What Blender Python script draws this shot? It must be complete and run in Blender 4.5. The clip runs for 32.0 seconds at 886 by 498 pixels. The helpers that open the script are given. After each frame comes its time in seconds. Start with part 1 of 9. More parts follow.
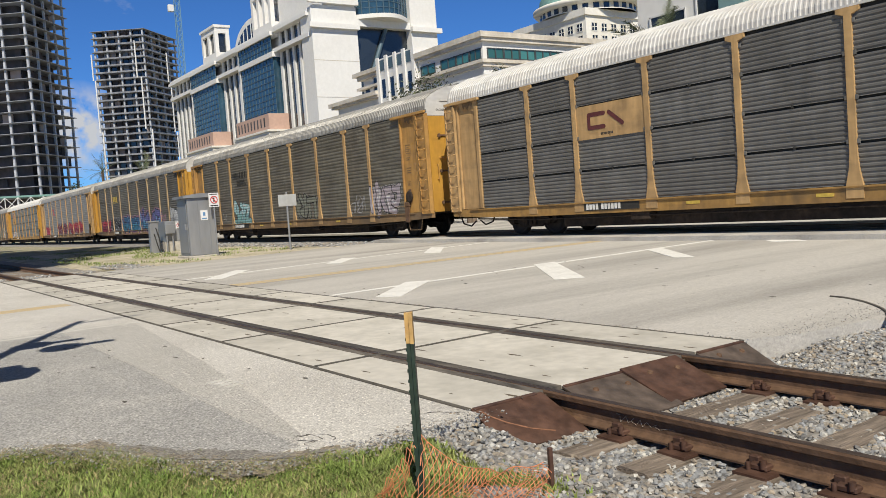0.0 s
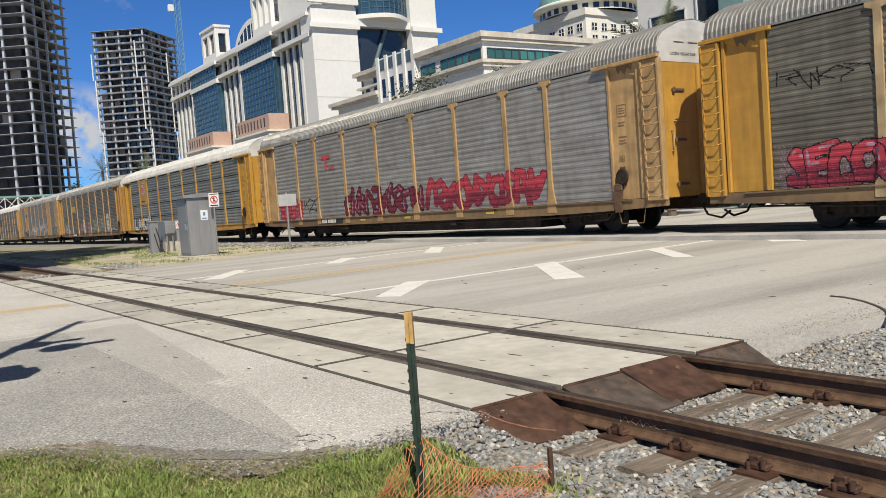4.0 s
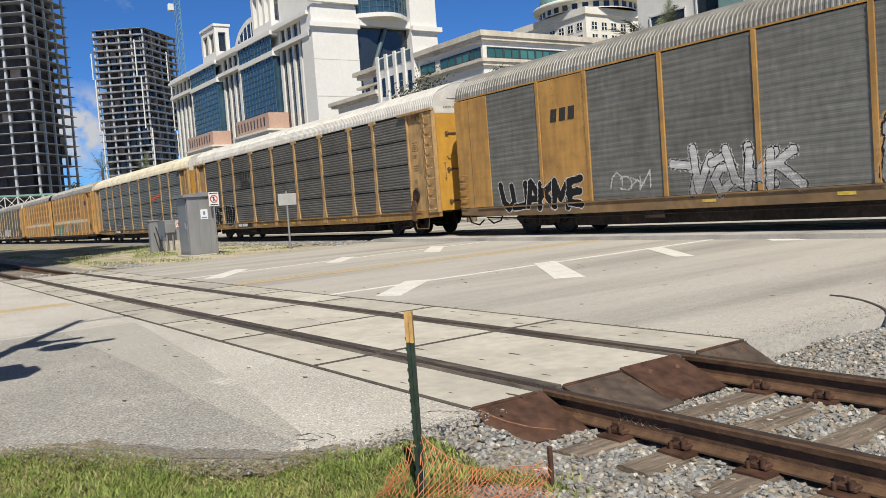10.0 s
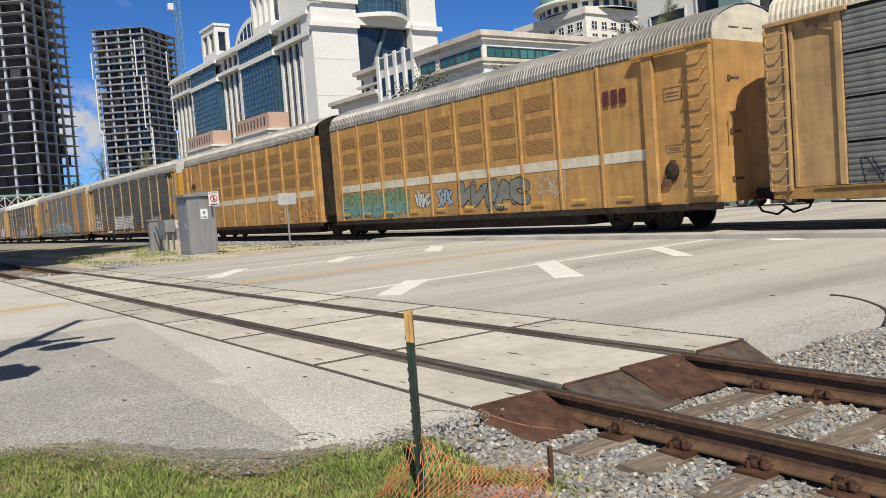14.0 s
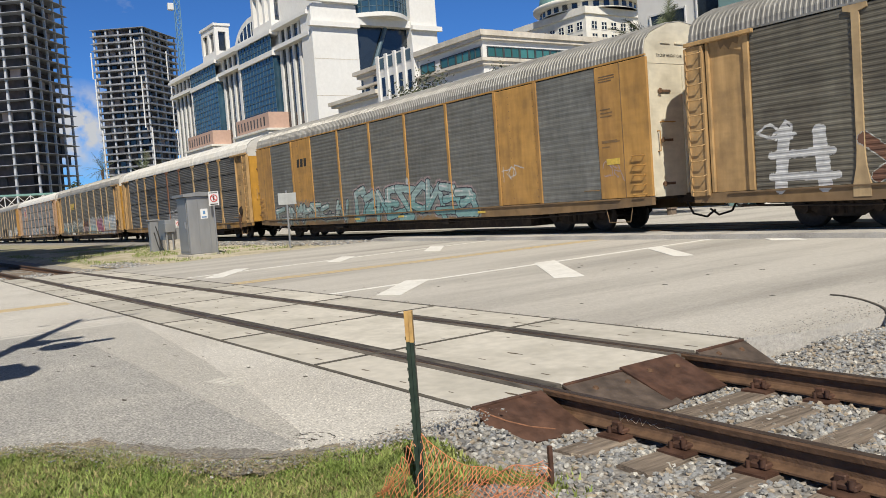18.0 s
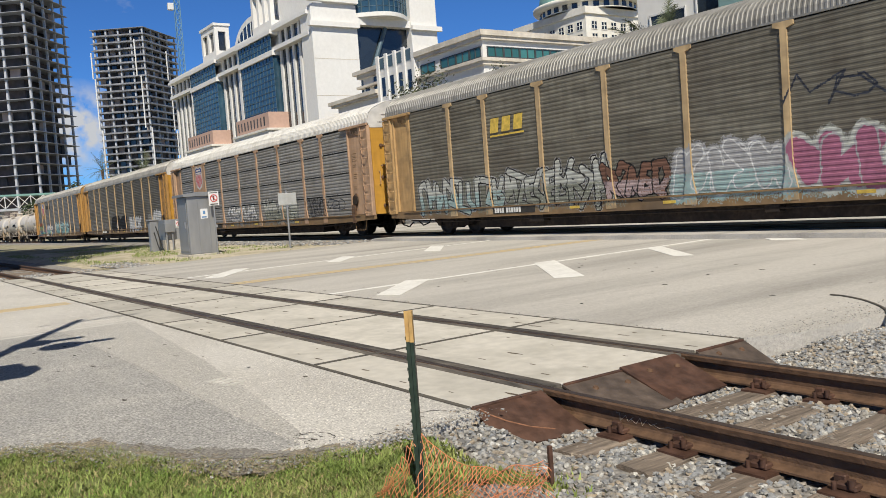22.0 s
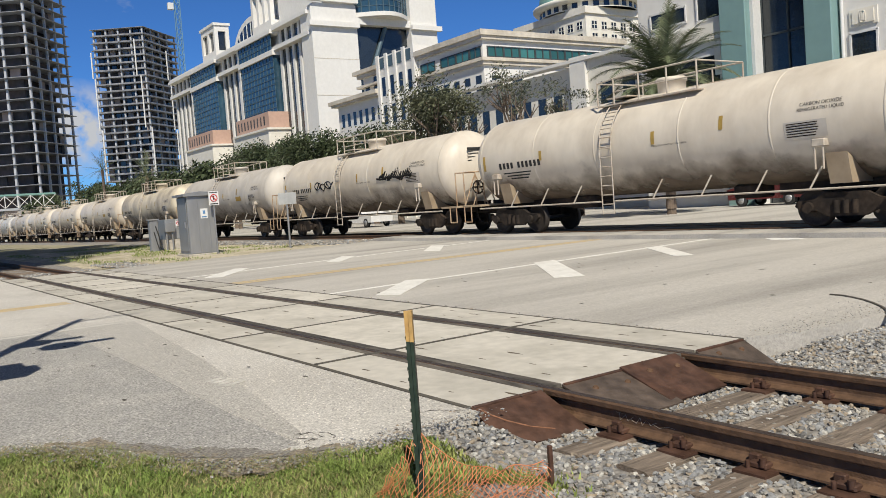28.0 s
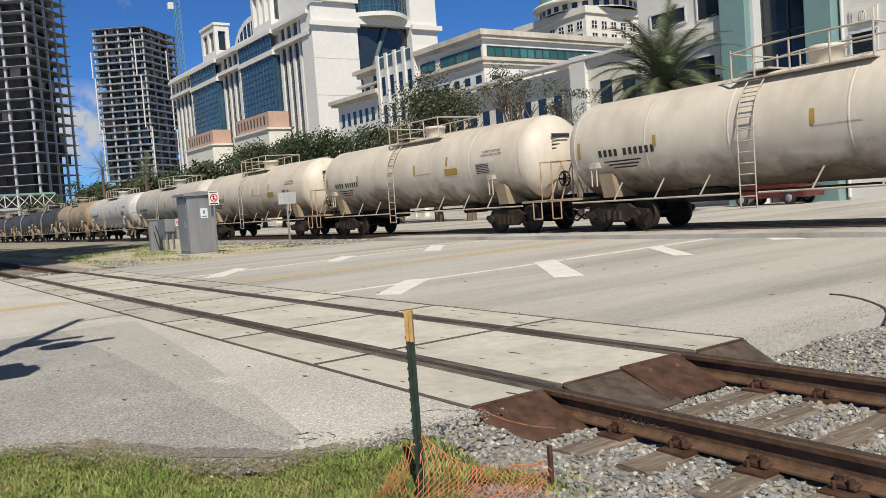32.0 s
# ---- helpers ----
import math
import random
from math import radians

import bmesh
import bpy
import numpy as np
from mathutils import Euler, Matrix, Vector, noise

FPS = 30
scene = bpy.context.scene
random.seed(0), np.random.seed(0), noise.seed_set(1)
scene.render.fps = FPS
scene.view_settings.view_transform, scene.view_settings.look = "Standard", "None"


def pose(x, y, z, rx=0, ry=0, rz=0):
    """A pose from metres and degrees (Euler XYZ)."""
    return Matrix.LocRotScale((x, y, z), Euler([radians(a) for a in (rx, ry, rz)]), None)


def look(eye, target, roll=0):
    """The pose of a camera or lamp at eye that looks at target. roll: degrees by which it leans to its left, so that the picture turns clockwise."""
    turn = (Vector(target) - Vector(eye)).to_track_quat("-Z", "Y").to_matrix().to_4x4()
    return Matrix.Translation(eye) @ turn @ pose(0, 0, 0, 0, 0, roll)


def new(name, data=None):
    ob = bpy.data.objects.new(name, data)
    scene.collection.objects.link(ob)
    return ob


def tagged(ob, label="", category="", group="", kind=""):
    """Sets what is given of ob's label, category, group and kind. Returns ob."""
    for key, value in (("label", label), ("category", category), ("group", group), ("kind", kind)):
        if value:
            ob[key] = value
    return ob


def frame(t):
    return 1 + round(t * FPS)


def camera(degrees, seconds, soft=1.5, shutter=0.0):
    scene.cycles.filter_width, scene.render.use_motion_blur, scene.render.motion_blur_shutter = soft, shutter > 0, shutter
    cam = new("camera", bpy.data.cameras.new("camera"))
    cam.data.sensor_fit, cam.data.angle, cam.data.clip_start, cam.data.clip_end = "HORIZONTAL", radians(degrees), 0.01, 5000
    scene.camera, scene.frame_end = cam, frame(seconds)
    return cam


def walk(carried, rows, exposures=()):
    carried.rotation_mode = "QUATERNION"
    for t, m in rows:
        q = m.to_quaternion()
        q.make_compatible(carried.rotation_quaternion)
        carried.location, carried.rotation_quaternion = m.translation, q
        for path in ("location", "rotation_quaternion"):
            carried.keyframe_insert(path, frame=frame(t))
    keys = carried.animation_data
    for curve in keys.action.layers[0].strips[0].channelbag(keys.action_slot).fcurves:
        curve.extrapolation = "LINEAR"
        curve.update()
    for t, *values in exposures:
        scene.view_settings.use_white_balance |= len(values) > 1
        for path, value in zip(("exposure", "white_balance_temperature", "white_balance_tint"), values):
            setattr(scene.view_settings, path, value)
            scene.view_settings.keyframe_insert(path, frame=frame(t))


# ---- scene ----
# World: x along the railway (the train runs towards +x), y away from the camera, z up.
# z = 0 is the top of the rails on which the train runs.
cam = camera(56.34, 32.0, soft=0.62)
EYE = (0.0, 0.0, 1.234)


def aim(pitch):
    a, p = radians(-55.352), radians(pitch)
    return look(EYE, (math.sin(a) * math.cos(p), math.cos(a) * math.cos(p), EYE[2] + math.sin(p)), -4.2475)


walk(cam, [(0, aim(-3.11)), (6, aim(-3.13)), (13, aim(-3.20)), (22, aim(-3.215)), (32, aim(-3.25))],
     exposures=[(0, 0.12), (25.5, 0.12), (28, 0.05), (32, 0.02)])

# ---- light ----
SUN_AZ, SUN_EL = radians(117), radians(47)   # azimuth from +y towards +x
world = bpy.data.worlds.new("sky")
scene.world = world
world.use_nodes = True
wn, wl = world.node_tree.nodes, world.node_tree.links
sky = wn.new("ShaderNodeTexSky")
sky.sky_type, sky.sun_disc = "NISHITA", False
sky.sun_elevation, sky.sun_rotation = SUN_EL, SUN_AZ
sky.altitude = 2500
sky.air_density, sky.dust_density, sky.ozone_density = 1.0, 0.1, 4.0
# thin fair-weather clouds, as they drift over the whole sky
wco = wn.new("ShaderNodeTexCoord")
wmap = wn.new("ShaderNodeMapping")
wmap.inputs["Scale"].default_value = (7.0, 7.0, 11.0)
wmap.inputs["Location"].default_value = (0.3, 1.1, 0.4)
wnoise = wn.new("ShaderNodeTexNoise")
wnoise.inputs["Scale"].default_value = 1.0
wnoise.inputs["Detail"].default_value = 7.0
wnoise.inputs["Roughness"].default_value = 0.55
wramp = wn.new("ShaderNodeValToRGB")
wramp.color_ramp.elements[0].position, wramp.color_ramp.elements[1].position = 0.62, 0.84
wmix = wn.new("ShaderNodeMixRGB")
wmix.inputs["Color2"].default_value = (8.6, 8.9, 9.4, 1)
wl.new(wco.outputs["Generated"], wmap.inputs["Vector"])
wl.new(wmap.outputs["Vector"], wnoise.inputs["Vector"])
wl.new(wnoise.outputs["Fac"], wramp.inputs["Fac"])
wdot = wn.new("ShaderNodeVectorMath")
wdot.operation = "DISTANCE"
wdot.inputs[1].default_value = (-0.9727, 0.2010, 0.1130)
wl.new(wco.outputs["Generated"], wdot.inputs[0])
wnear = wn.new("ShaderNodeMapRange")
wnear.inputs["From Min"].default_value, wnear.inputs["From Max"].default_value = 0.052, 0.014
wnear.inputs["To Max"].default_value = 1.5
wl.new(wdot.outputs["Value"], wnear.inputs["Value"])
wpuff = wn.new("ShaderNodeTexNoise")
wpuff.inputs["Scale"].default_value, wpuff.inputs["Detail"].default_value = 45.0, 6.0
wl.new(wco.outputs["Generated"], wpuff.inputs["Vector"])
wpr = wn.new("ShaderNodeMapRange")
wpr.inputs["From Min"].default_value, wpr.inputs["From Max"].default_value = 0.34, 0.62
wl.new(wpuff.outputs["Fac"], wpr.inputs["Value"])
wmul = wn.new("ShaderNodeMath")
wmul.operation = "MULTIPLY"
wl.new(wnear.outputs["Result"], wmul.inputs[0])
wl.new(wpr.outputs["Result"], wmul.inputs[1])
wsep = wn.new("ShaderNodeSeparateXYZ")
wl.new(wco.outputs["Generated"], wsep.inputs["Vector"])
wup = wn.new("ShaderNodeMapRange")
wup.inputs["From Min"].default_value, wup.inputs["From Max"].default_value = 0.34, 0.6
wup.inputs["To Max"].default_value = 0.85
wl.new(wsep.outputs["Z"], wup.inputs["Value"])
wadd = wn.new("ShaderNodeMath")
wadd.operation, wadd.use_clamp = "ADD", True
wl.new(wramp.outputs["Color"], wadd.inputs[0])
wl.new(wmul.outputs["Value"], wadd.inputs[1])
wl.new(wadd.outputs["Value"], wmix.inputs["Fac"])
wtint = wn.new("ShaderNodeMixRGB")
wtint.blend_type = "MULTIPLY"
wtint.inputs["Fac"].default_value = 1.0
wtint.inputs["Color2"].default_value = (0.53, 1.0, 1.56, 1)
wl.new(sky.outputs["Color"], wtint.inputs["Color1"])
wl.new(wtint.outputs["Color"], wmix.inputs["Color1"])
# the unseen upper sky is dulled to weaken the fill light
wdim = wn.new("ShaderNodeMixRGB")
wdim.inputs["Color2"].default_value = (1.25, 1.3, 1.42, 1)
wl.new(wup.outputs["Result"], wdim.inputs["Fac"])
wl.new(wmix.outputs["Color"], wdim.inputs["Color1"])
wl.new(wdim.outputs["Color"], wn["Background"].inputs["Color"])
wn["Background"].inputs["Strength"].default_value = 0.06
sun = new("sun", bpy.data.lights.new("sun", "SUN"))
sun.data.energy, sun.data.angle, sun.data.color = 4.9, radians(0.53), (1.0, 0.935, 0.80)
sun.matrix_world = look((40 * math.sin(SUN_AZ), 40 * math.cos(SUN_AZ), 40 * math.tan(SUN_EL)), (0, 0, 0))


# ---- materials ----
def material(name, base, rough=0.7, metal=0.0, grain=8.0, stain=0.6, vary=0.25, second=None, amount=0.5,
             bump=0.2, bump_scale=40.0, stretch=(1, 1, 1), random_tone=0.0, spec=0.4):
    """Base colour varied by a fine grain and by larger stains towards a second colour, with fine relief."""
    m = bpy.data.materials.new(name)
    m.use_nodes = True
    n, k = m.node_tree.nodes, m.node_tree.links
    b = n["Principled BSDF"]
    b.inputs["Metallic"].default_value = metal
    b.inputs["Specular IOR Level"].default_value = spec
    co = n.new("ShaderNodeTexCoord")
    mp = n.new("ShaderNodeMapping")
    mp.inputs["Scale"].default_value = stretch
    k.new(co.outputs["Object"], mp.inputs["Vector"])
    oi = n.new("ShaderNodeObjectInfo")
    shift = n.new("ShaderNodeVectorMath")
    shift.operation = "MULTIPLY_ADD"
    shift.inputs[1].default_value = (1, 1, 1)
    k.new(mp.outputs["Vector"], shift.inputs[0])
    sc = n.new("ShaderNodeVectorMath")
    sc.operation = "SCALE"
    sc.inputs[0].default_value = (37.0, 19.0, 53.0)
    k.new(oi.outputs["Random"], sc.inputs["Scale"])
    k.new(sc.outputs["Vector"], shift.inputs[2])
    fine = n.new("ShaderNodeTexNoise")
    fine.inputs["Scale"].default_value, fine.inputs["Detail"].default_value = grain, 8.0
    big = n.new("ShaderNodeTexNoise")
    big.inputs["Scale"].default_value, big.inputs["Detail"].default_value = stain, 6.0
    big.inputs["Roughness"].default_value = 0.62
    for t in (fine, big):
        k.new(shift.outputs["Vector"], t.inputs["Vector"])
    r1 = n.new("ShaderNodeMapRange")
    r1.inputs["From Min"].default_value, r1.inputs["From Max"].default_value = 0.3, 0.7
    r1.inputs["To Min"].default_value, r1.inputs["To Max"].default_value = 1 - vary, 1 + vary
    k.new(fine.outputs["Fac"], r1.inputs["Value"])
    r2 = n.new("ShaderNodeMapRange")
    r2.inputs["From Min"].default_value, r2.inputs["From Max"].default_value = 0.42, 0.72
    r2.inputs["To Max"].default_value = amount
    k.new(big.outputs["Fac"], r2.inputs["Value"])
    mx = n.new("ShaderNodeMixRGB")
    mx.inputs["Color1"].default_value = (*base, 1)
    mx.inputs["Color2"].default_value = (*(second or tuple(c * 0.6 for c in base)), 1)
    k.new(r2.outputs["Result"], mx.inputs["Fac"])
    ml = n.new("ShaderNodeVectorMath")
    ml.operation = "SCALE"
    k.new(mx.outputs["Color"], ml.inputs[0])
    k.new(r1.outputs["Result"], ml.inputs["Scale"])
    col = ml.outputs["Vector"]
    if random_tone:
        r3 = n.new("ShaderNodeMapRange")
        r3.inputs["To Min"].default_value, r3.inputs["To Max"].default_value = 1 - random_tone, 1 + random_tone
        k.new(oi.outputs["Random"], r3.inputs["Value"])
        ml2 = n.new("ShaderNodeVectorMath")
        ml2.operation = "SCALE"
        k.new(col, ml2.inputs[0])
        k.new(r3.outputs["Result"], ml2.inputs["Scale"])
        col = ml2.outputs["Vector"]
    k.new(col, b.inputs["Base Color"])
    r4 = n.new("ShaderNodeMapRange")
    r4.inputs["To Min"].default_value, r4.inputs["To Max"].default_value = max(0.03, rough - 0.12), min(1, rough + 0.12)
    k.new(fine.outputs["Fac"], r4.inputs["Value"])
    k.new(r4.outputs["Result"], b.inputs["Roughness"])
    if bump:
        bn = n.new("ShaderNodeTexNoise")
        bn.inputs["Scale"].default_value, bn.inputs["Detail"].default_value = bump_scale, 5.0
        k.new(shift.outputs["Vector"], bn.inputs["Vector"])
        bp = n.new("ShaderNodeBump")
        bp.inputs["Strength"].default_value, bp.inputs["Distance"].default_value = bump, 0.02
        k.new(bn.outputs["Fac"], bp.inputs["Height"])
        k.new(bp.outputs["Normal"], b.inputs["Normal"])
    return m


def weather_and_sheen(m, along=0.22, down=0.25, low=0.3, dirt=(0.07, 0.055, 0.04)):
    """Long pale and dark streaks along the ribs, painted for uneven reflections, rain streaks down them and road dirt
    thrown up from below, with ragged edges.
    """
    n, k = m.node_tree.nodes, m.node_tree.links
    b = n["Principled BSDF"]
    src = b.inputs["Base Color"].links[0].from_socket
    co, oi = n.new("ShaderNodeTexCoord"), n.new("ShaderNodeObjectInfo")
    sh = n.new("ShaderNodeVectorMath")
    sh.operation = "MULTIPLY_ADD"
    sh.inputs[0].default_value = (91.0, 33.0, 57.0)
    k.new(oi.outputs["Location"], sh.inputs[1])
    k.new(co.outputs["Object"], sh.inputs[2])

    def layer(scale, detail, lo, hi):
        mp = n.new("ShaderNodeMapping")
        mp.inputs["Scale"].default_value = scale
        k.new(sh.outputs["Vector"], mp.inputs["Vector"])
        t = n.new("ShaderNodeTexNoise")
        t.inputs["Scale"].default_value, t.inputs["Detail"].default_value = 1.0, detail
        k.new(mp.outputs["Vector"], t.inputs["Vector"])
        r = n.new("ShaderNodeMapRange")
        r.inputs["From Min"].default_value, r.inputs["From Max"].default_value = 0.32, 0.68
        r.inputs["To Min"].default_value, r.inputs["To Max"].default_value = lo, hi
        k.new(t.outputs["Fac"], r.inputs["Value"])
        return r.outputs["Result"]
    # streaks along the ribs put uneven sheen into the colour
    one = layer((0.55, 1.0, 7.5), 3.0, 1 - along, 1 + along)
    two = layer((5.5, 1.0, 0.35), 5.0, 1 - down, 1 + 0.5 * down)
    mul = n.new("ShaderNodeMath")
    mul.operation = "MULTIPLY"
    k.new(one, mul.inputs[0])
    k.new(two, mul.inputs[1])
    sc = n.new("ShaderNodeVectorMath")
    sc.operation = "SCALE"
    k.new(src, sc.inputs[0])
    k.new(mul.outputs["Value"], sc.inputs["Scale"])
    blot = layer((1.6, 1.0, 1.9), 6.0, 0.0, 1.0)
    gate = n.new("ShaderNodeMapRange")
    gate.inputs["From Min"].default_value, gate.inputs["From Max"].default_value = 0.45, 1.0
    gate.inputs["To Max"].default_value = low
    k.new(blot, gate.inputs["Value"])
    mx = n.new("ShaderNodeMixRGB")
    mx.inputs["Color2"].default_value = (*dirt, 1)
    k.new(gate.outputs["Result"], mx.inputs["Fac"])
    k.new(sc.outputs["Vector"], mx.inputs["Color1"])
    k.new(mx.outputs["Color"], b.inputs["Base Color"])
    return m


def island_tone(m, low, high):
    """Vary a joined mesh piece by piece."""
    n, k = m.node_tree.nodes, m.node_tree.links
    b = n["Principled BSDF"]
    src = b.inputs["Base Color"].links[0].from_socket
    g = n.new("ShaderNodeNewGeometry")
    r = n.new("ShaderNodeMapRange")
    r.inputs["To Min"].default_value, r.inputs["To Max"].default_value = low, high
    k.new(g.outputs["Random Per Island"], r.inputs["Value"])
    s = n.new("ShaderNodeVectorMath")
    s.operation = "SCALE"
    k.new(src, s.inputs[0])
    k.new(r.outputs["Result"], s.inputs["Scale"])
    k.new(s.outputs["Vector"], b.inputs["Base Color"])
    return m


def speckle(m, scale, pale=1.5, dark=0.62):
    """Exposed aggregate: pale and dark chips in the binder."""
    n, k = m.node_tree.nodes, m.node_tree.links
    b = n["Principled BSDF"]
    src = b.inputs["Base Color"].links[0].from_socket
    co, v = n.new("ShaderNodeTexCoord"), n.new("ShaderNodeTexVoronoi")
    v.inputs["Scale"].default_value = scale
    k.new(co.outputs["Object"], v.inputs["Vector"])
    sep = n.new("ShaderNodeSeparateColor")
    k.new(v.outputs["Color"], sep.inputs["Color"])
    ramp = n.new("ShaderNodeValToRGB")
    e = ramp.color_ramp.elements
    e[0].position, e[0].color = 0.0, (dark, dark, dark, 1)
    e[1].position, e[1].color = 1.0, (pale, pale, pale * 0.98, 1)
    for p, c in ((0.14, 0.92), (0.5, 1.0), (0.84, 1.06)):
        q = e.new(p)
        q.color = (c, c, c, 1)
    k.new(sep.outputs["Red"], ramp.inputs["Fac"])
    mx = n.new("ShaderNodeMixRGB")
    mx.blend_type = "MULTIPLY"
    mx.inputs["Fac"].default_value = 1.0
    k.new(src, mx.inputs["Color1"])
    k.new(ramp.outputs["Color"], mx.inputs["Color2"])
    k.new(mx.outputs["Color"], b.inputs["Base Color"])
    return m


ASPHALT = speckle(material("sun_bleached_asphalt", (0.555, 0.53, 0.492), 0.9, grain=62, stain=0.5, vary=0.26, second=(0.43, 0.405, 0.37), amount=0.8, bump=0.45, bump_scale=140), 95)
ASPHALT_FAR = speckle(material("worn_road", (0.485, 0.46, 0.425), 0.9, grain=30, stain=0.33, vary=0.10, second=(0.27, 0.255, 0.235), amount=0.95, bump=0.3, bump_scale=90, stretch=(2.0, 0.22, 1)), 60, 1.12, 0.86)
ASPHALT_DARK = speckle(material("coarse_asphalt", (0.335, 0.325, 0.31), 0.92, grain=60, stain=1.1, vary=0.45, second=(0.46, 0.44, 0.41), amount=0.7, bump=0.5, bump_scale=140), 95)
ASPHALT_MID = speckle(material("patched_asphalt", (0.44, 0.42, 0.39), 0.9, grain=60, stain=0.9, vary=0.36, second=(0.40, 0.38, 0.35), amount=0.7, bump=0.45, bump_scale=140), 95)
CONCRETE_PANEL = material("crossing_concrete", (0.53, 0.50, 0.445), 0.8, grain=9, stain=1.4, vary=0.09, second=(0.37, 0.35, 0.305), amount=0.85, bump=0.08, bump_scale=60, random_tone=0.16)
RUBBER = material("flangeway_rubber", (0.065, 0.058, 0.052), 0.85, grain=22, stain=2.5, vary=0.4, second=(0.19, 0.165, 0.135), amount=0.8, stretch=(0.25, 1, 1))
SLOT = material("lifting_slot_dirt", (0.11, 0.085, 0.06), 0.95)
GROUND = material("dry_earth_and_weeds", (0.34, 0.30, 0.22), 0.95, grain=3, stain=0.12, vary=0.3, second=(0.16, 0.17, 0.07), amount=0.9, bump=0.6, bump_scale=12)
SAND = material("sandy_verge", (0.50, 0.44, 0.34), 0.95, grain=6, stain=0.5, vary=0.3, second=(0.24, 0.22, 0.12), amount=0.9, bump=0.6, bump_scale=18)
GRAVEL = material("ballast_bed", (0.25, 0.235, 0.22), 0.95, grain=22, stain=0.8, vary=0.55, second=(0.22, 0.20, 0.175), amount=0.5, bump=1.0, bump_scale=24)
STONE = material("crushed_stone", (1.0, 1.0, 1.0), 0.9, grain=40, stain=6, vary=0.3, second=(0.75, 0.70, 0.62), amount=0.5, bump=0.5, bump_scale=60, random_tone=0.1)
# chips of several rocks: blue-grey, pale, tan and dark
sn, sk = STONE.node_tree.nodes, STONE.node_tree.links
sgeo, sramp, smix = sn.new("ShaderNodeNewGeometry"), sn.new("ShaderNodeValToRGB"), sn.new("ShaderNodeMixRGB")
sramp.color_ramp.elements[0].color, sramp.color_ramp.elements[1].color = (0.13, 0.125, 0.12, 1), (0.50, 0.485, 0.45, 1)
for at, rgb in ((0.18, (0.20, 0.205, 0.215)), (0.42, (0.265, 0.27, 0.275)), (0.60, (0.31, 0.255, 0.19)), (0.72, (0.24, 0.225, 0.205)), (0.88, (0.36, 0.355, 0.34))):
    sramp.color_ramp.elements.new(at).color = (*rgb, 1)
smix.blend_type = "MULTIPLY"
smix.inputs["Fac"].default_value = 1.0
sk.new(sgeo.outputs["Random Per Island"], sramp.inputs["Fac"])
sk.new(STONE.node_tree.nodes["Principled BSDF"].inputs["Base Color"].links[0].from_socket, smix.inputs["Color1"])
sk.new(sramp.outputs["Color"], smix.inputs["Color2"])
sk.new(smix.outputs["Color"], sn["Principled BSDF"].inputs["Base Color"])
SOIL = material("grass_soil", (0.15, 0.165, 0.06), 0.95, grain=30, stain=1.5, vary=0.5, second=(0.12, 0.15, 0.045), amount=0.9, bump=0.7, bump_scale=40)
GRASS = island_tone(material("grass", (0.17, 0.235, 0.055), 0.55, grain=6, stain=2.6, vary=0.25, second=(0.27, 0.27, 0.10), amount=0.8, bump=0, spec=0.25), 0.5, 1.5)
STRAW = island_tone(material("dry_grass", (0.36, 0.29, 0.15), 0.8, vary=0.2, bump=0), 0.6, 1.2)
RUST_RAIL = material("brown_rusty_steel", (0.135, 0.08, 0.05), 0.75, metal=0.25, grain=14, stain=2.2, vary=0.3, second=(0.16, 0.088, 0.048), amount=0.6, bump=0.25, bump_scale=60)
RAIL_TOP = material("dull_rail_head", (0.085, 0.062, 0.048), 0.5, metal=0.5, grain=30, vary=0.25, second=(0.16, 0.11, 0.08), amount=0.5, stretch=(0.2, 1, 1))
RUST_PLATE = material("rusted_steel_plate", (0.105, 0.055, 0.038), 0.6, metal=0.3, grain=10, stain=4.5, vary=0.35, second=(0.075, 0.045, 0.035), amount=0.85, bump=0.2, bump_scale=35)
RUST_STREAK = material("bright_rust", (0.22, 0.105, 0.06), 0.9, grain=25, vary=0.4)
GREY_PLATE = material("scraped_steel_plate", (0.11, 0.085, 0.07), 0.55, metal=0.35, grain=9, stain=5.0, vary=0.3, second=(0.20, 0.15, 0.12), amount=0.6, bump=0.2, bump_scale=35)
TIE = material("weathered_tie_wood", (0.21, 0.17, 0.135), 0.92, grain=7, stain=1.5, vary=0.45, second=(0.12, 0.09, 0.07), amount=0.8, bump=0.8, bump_scale=26, stretch=(5, 0.5, 5))
PAINT_WHITE = material("worn_white_road_paint", (0.75, 0.735, 0.70), 0.8, grain=14, stain=2, vary=0.1, second=(0.55, 0.53, 0.49), amount=0.5, bump=0.2)
PAINT_FAINT = material("faded_white_road_paint", (0.56, 0.54, 0.50), 0.85, grain=18, stain=3, vary=0.15, second=(0.42, 0.40, 0.36), amount=0.8, bump=0.2)
PAINT_YELLOW = material("faded_yellow_road_paint", (0.52, 0.40, 0.23), 0.85, grain=18, stain=2.5, vary=0.15, second=(0.45, 0.40, 0.31), amount=0.8, bump=0.2)
CRACK = material("crack_dirt", (0.10, 0.09, 0.075), 0.95)

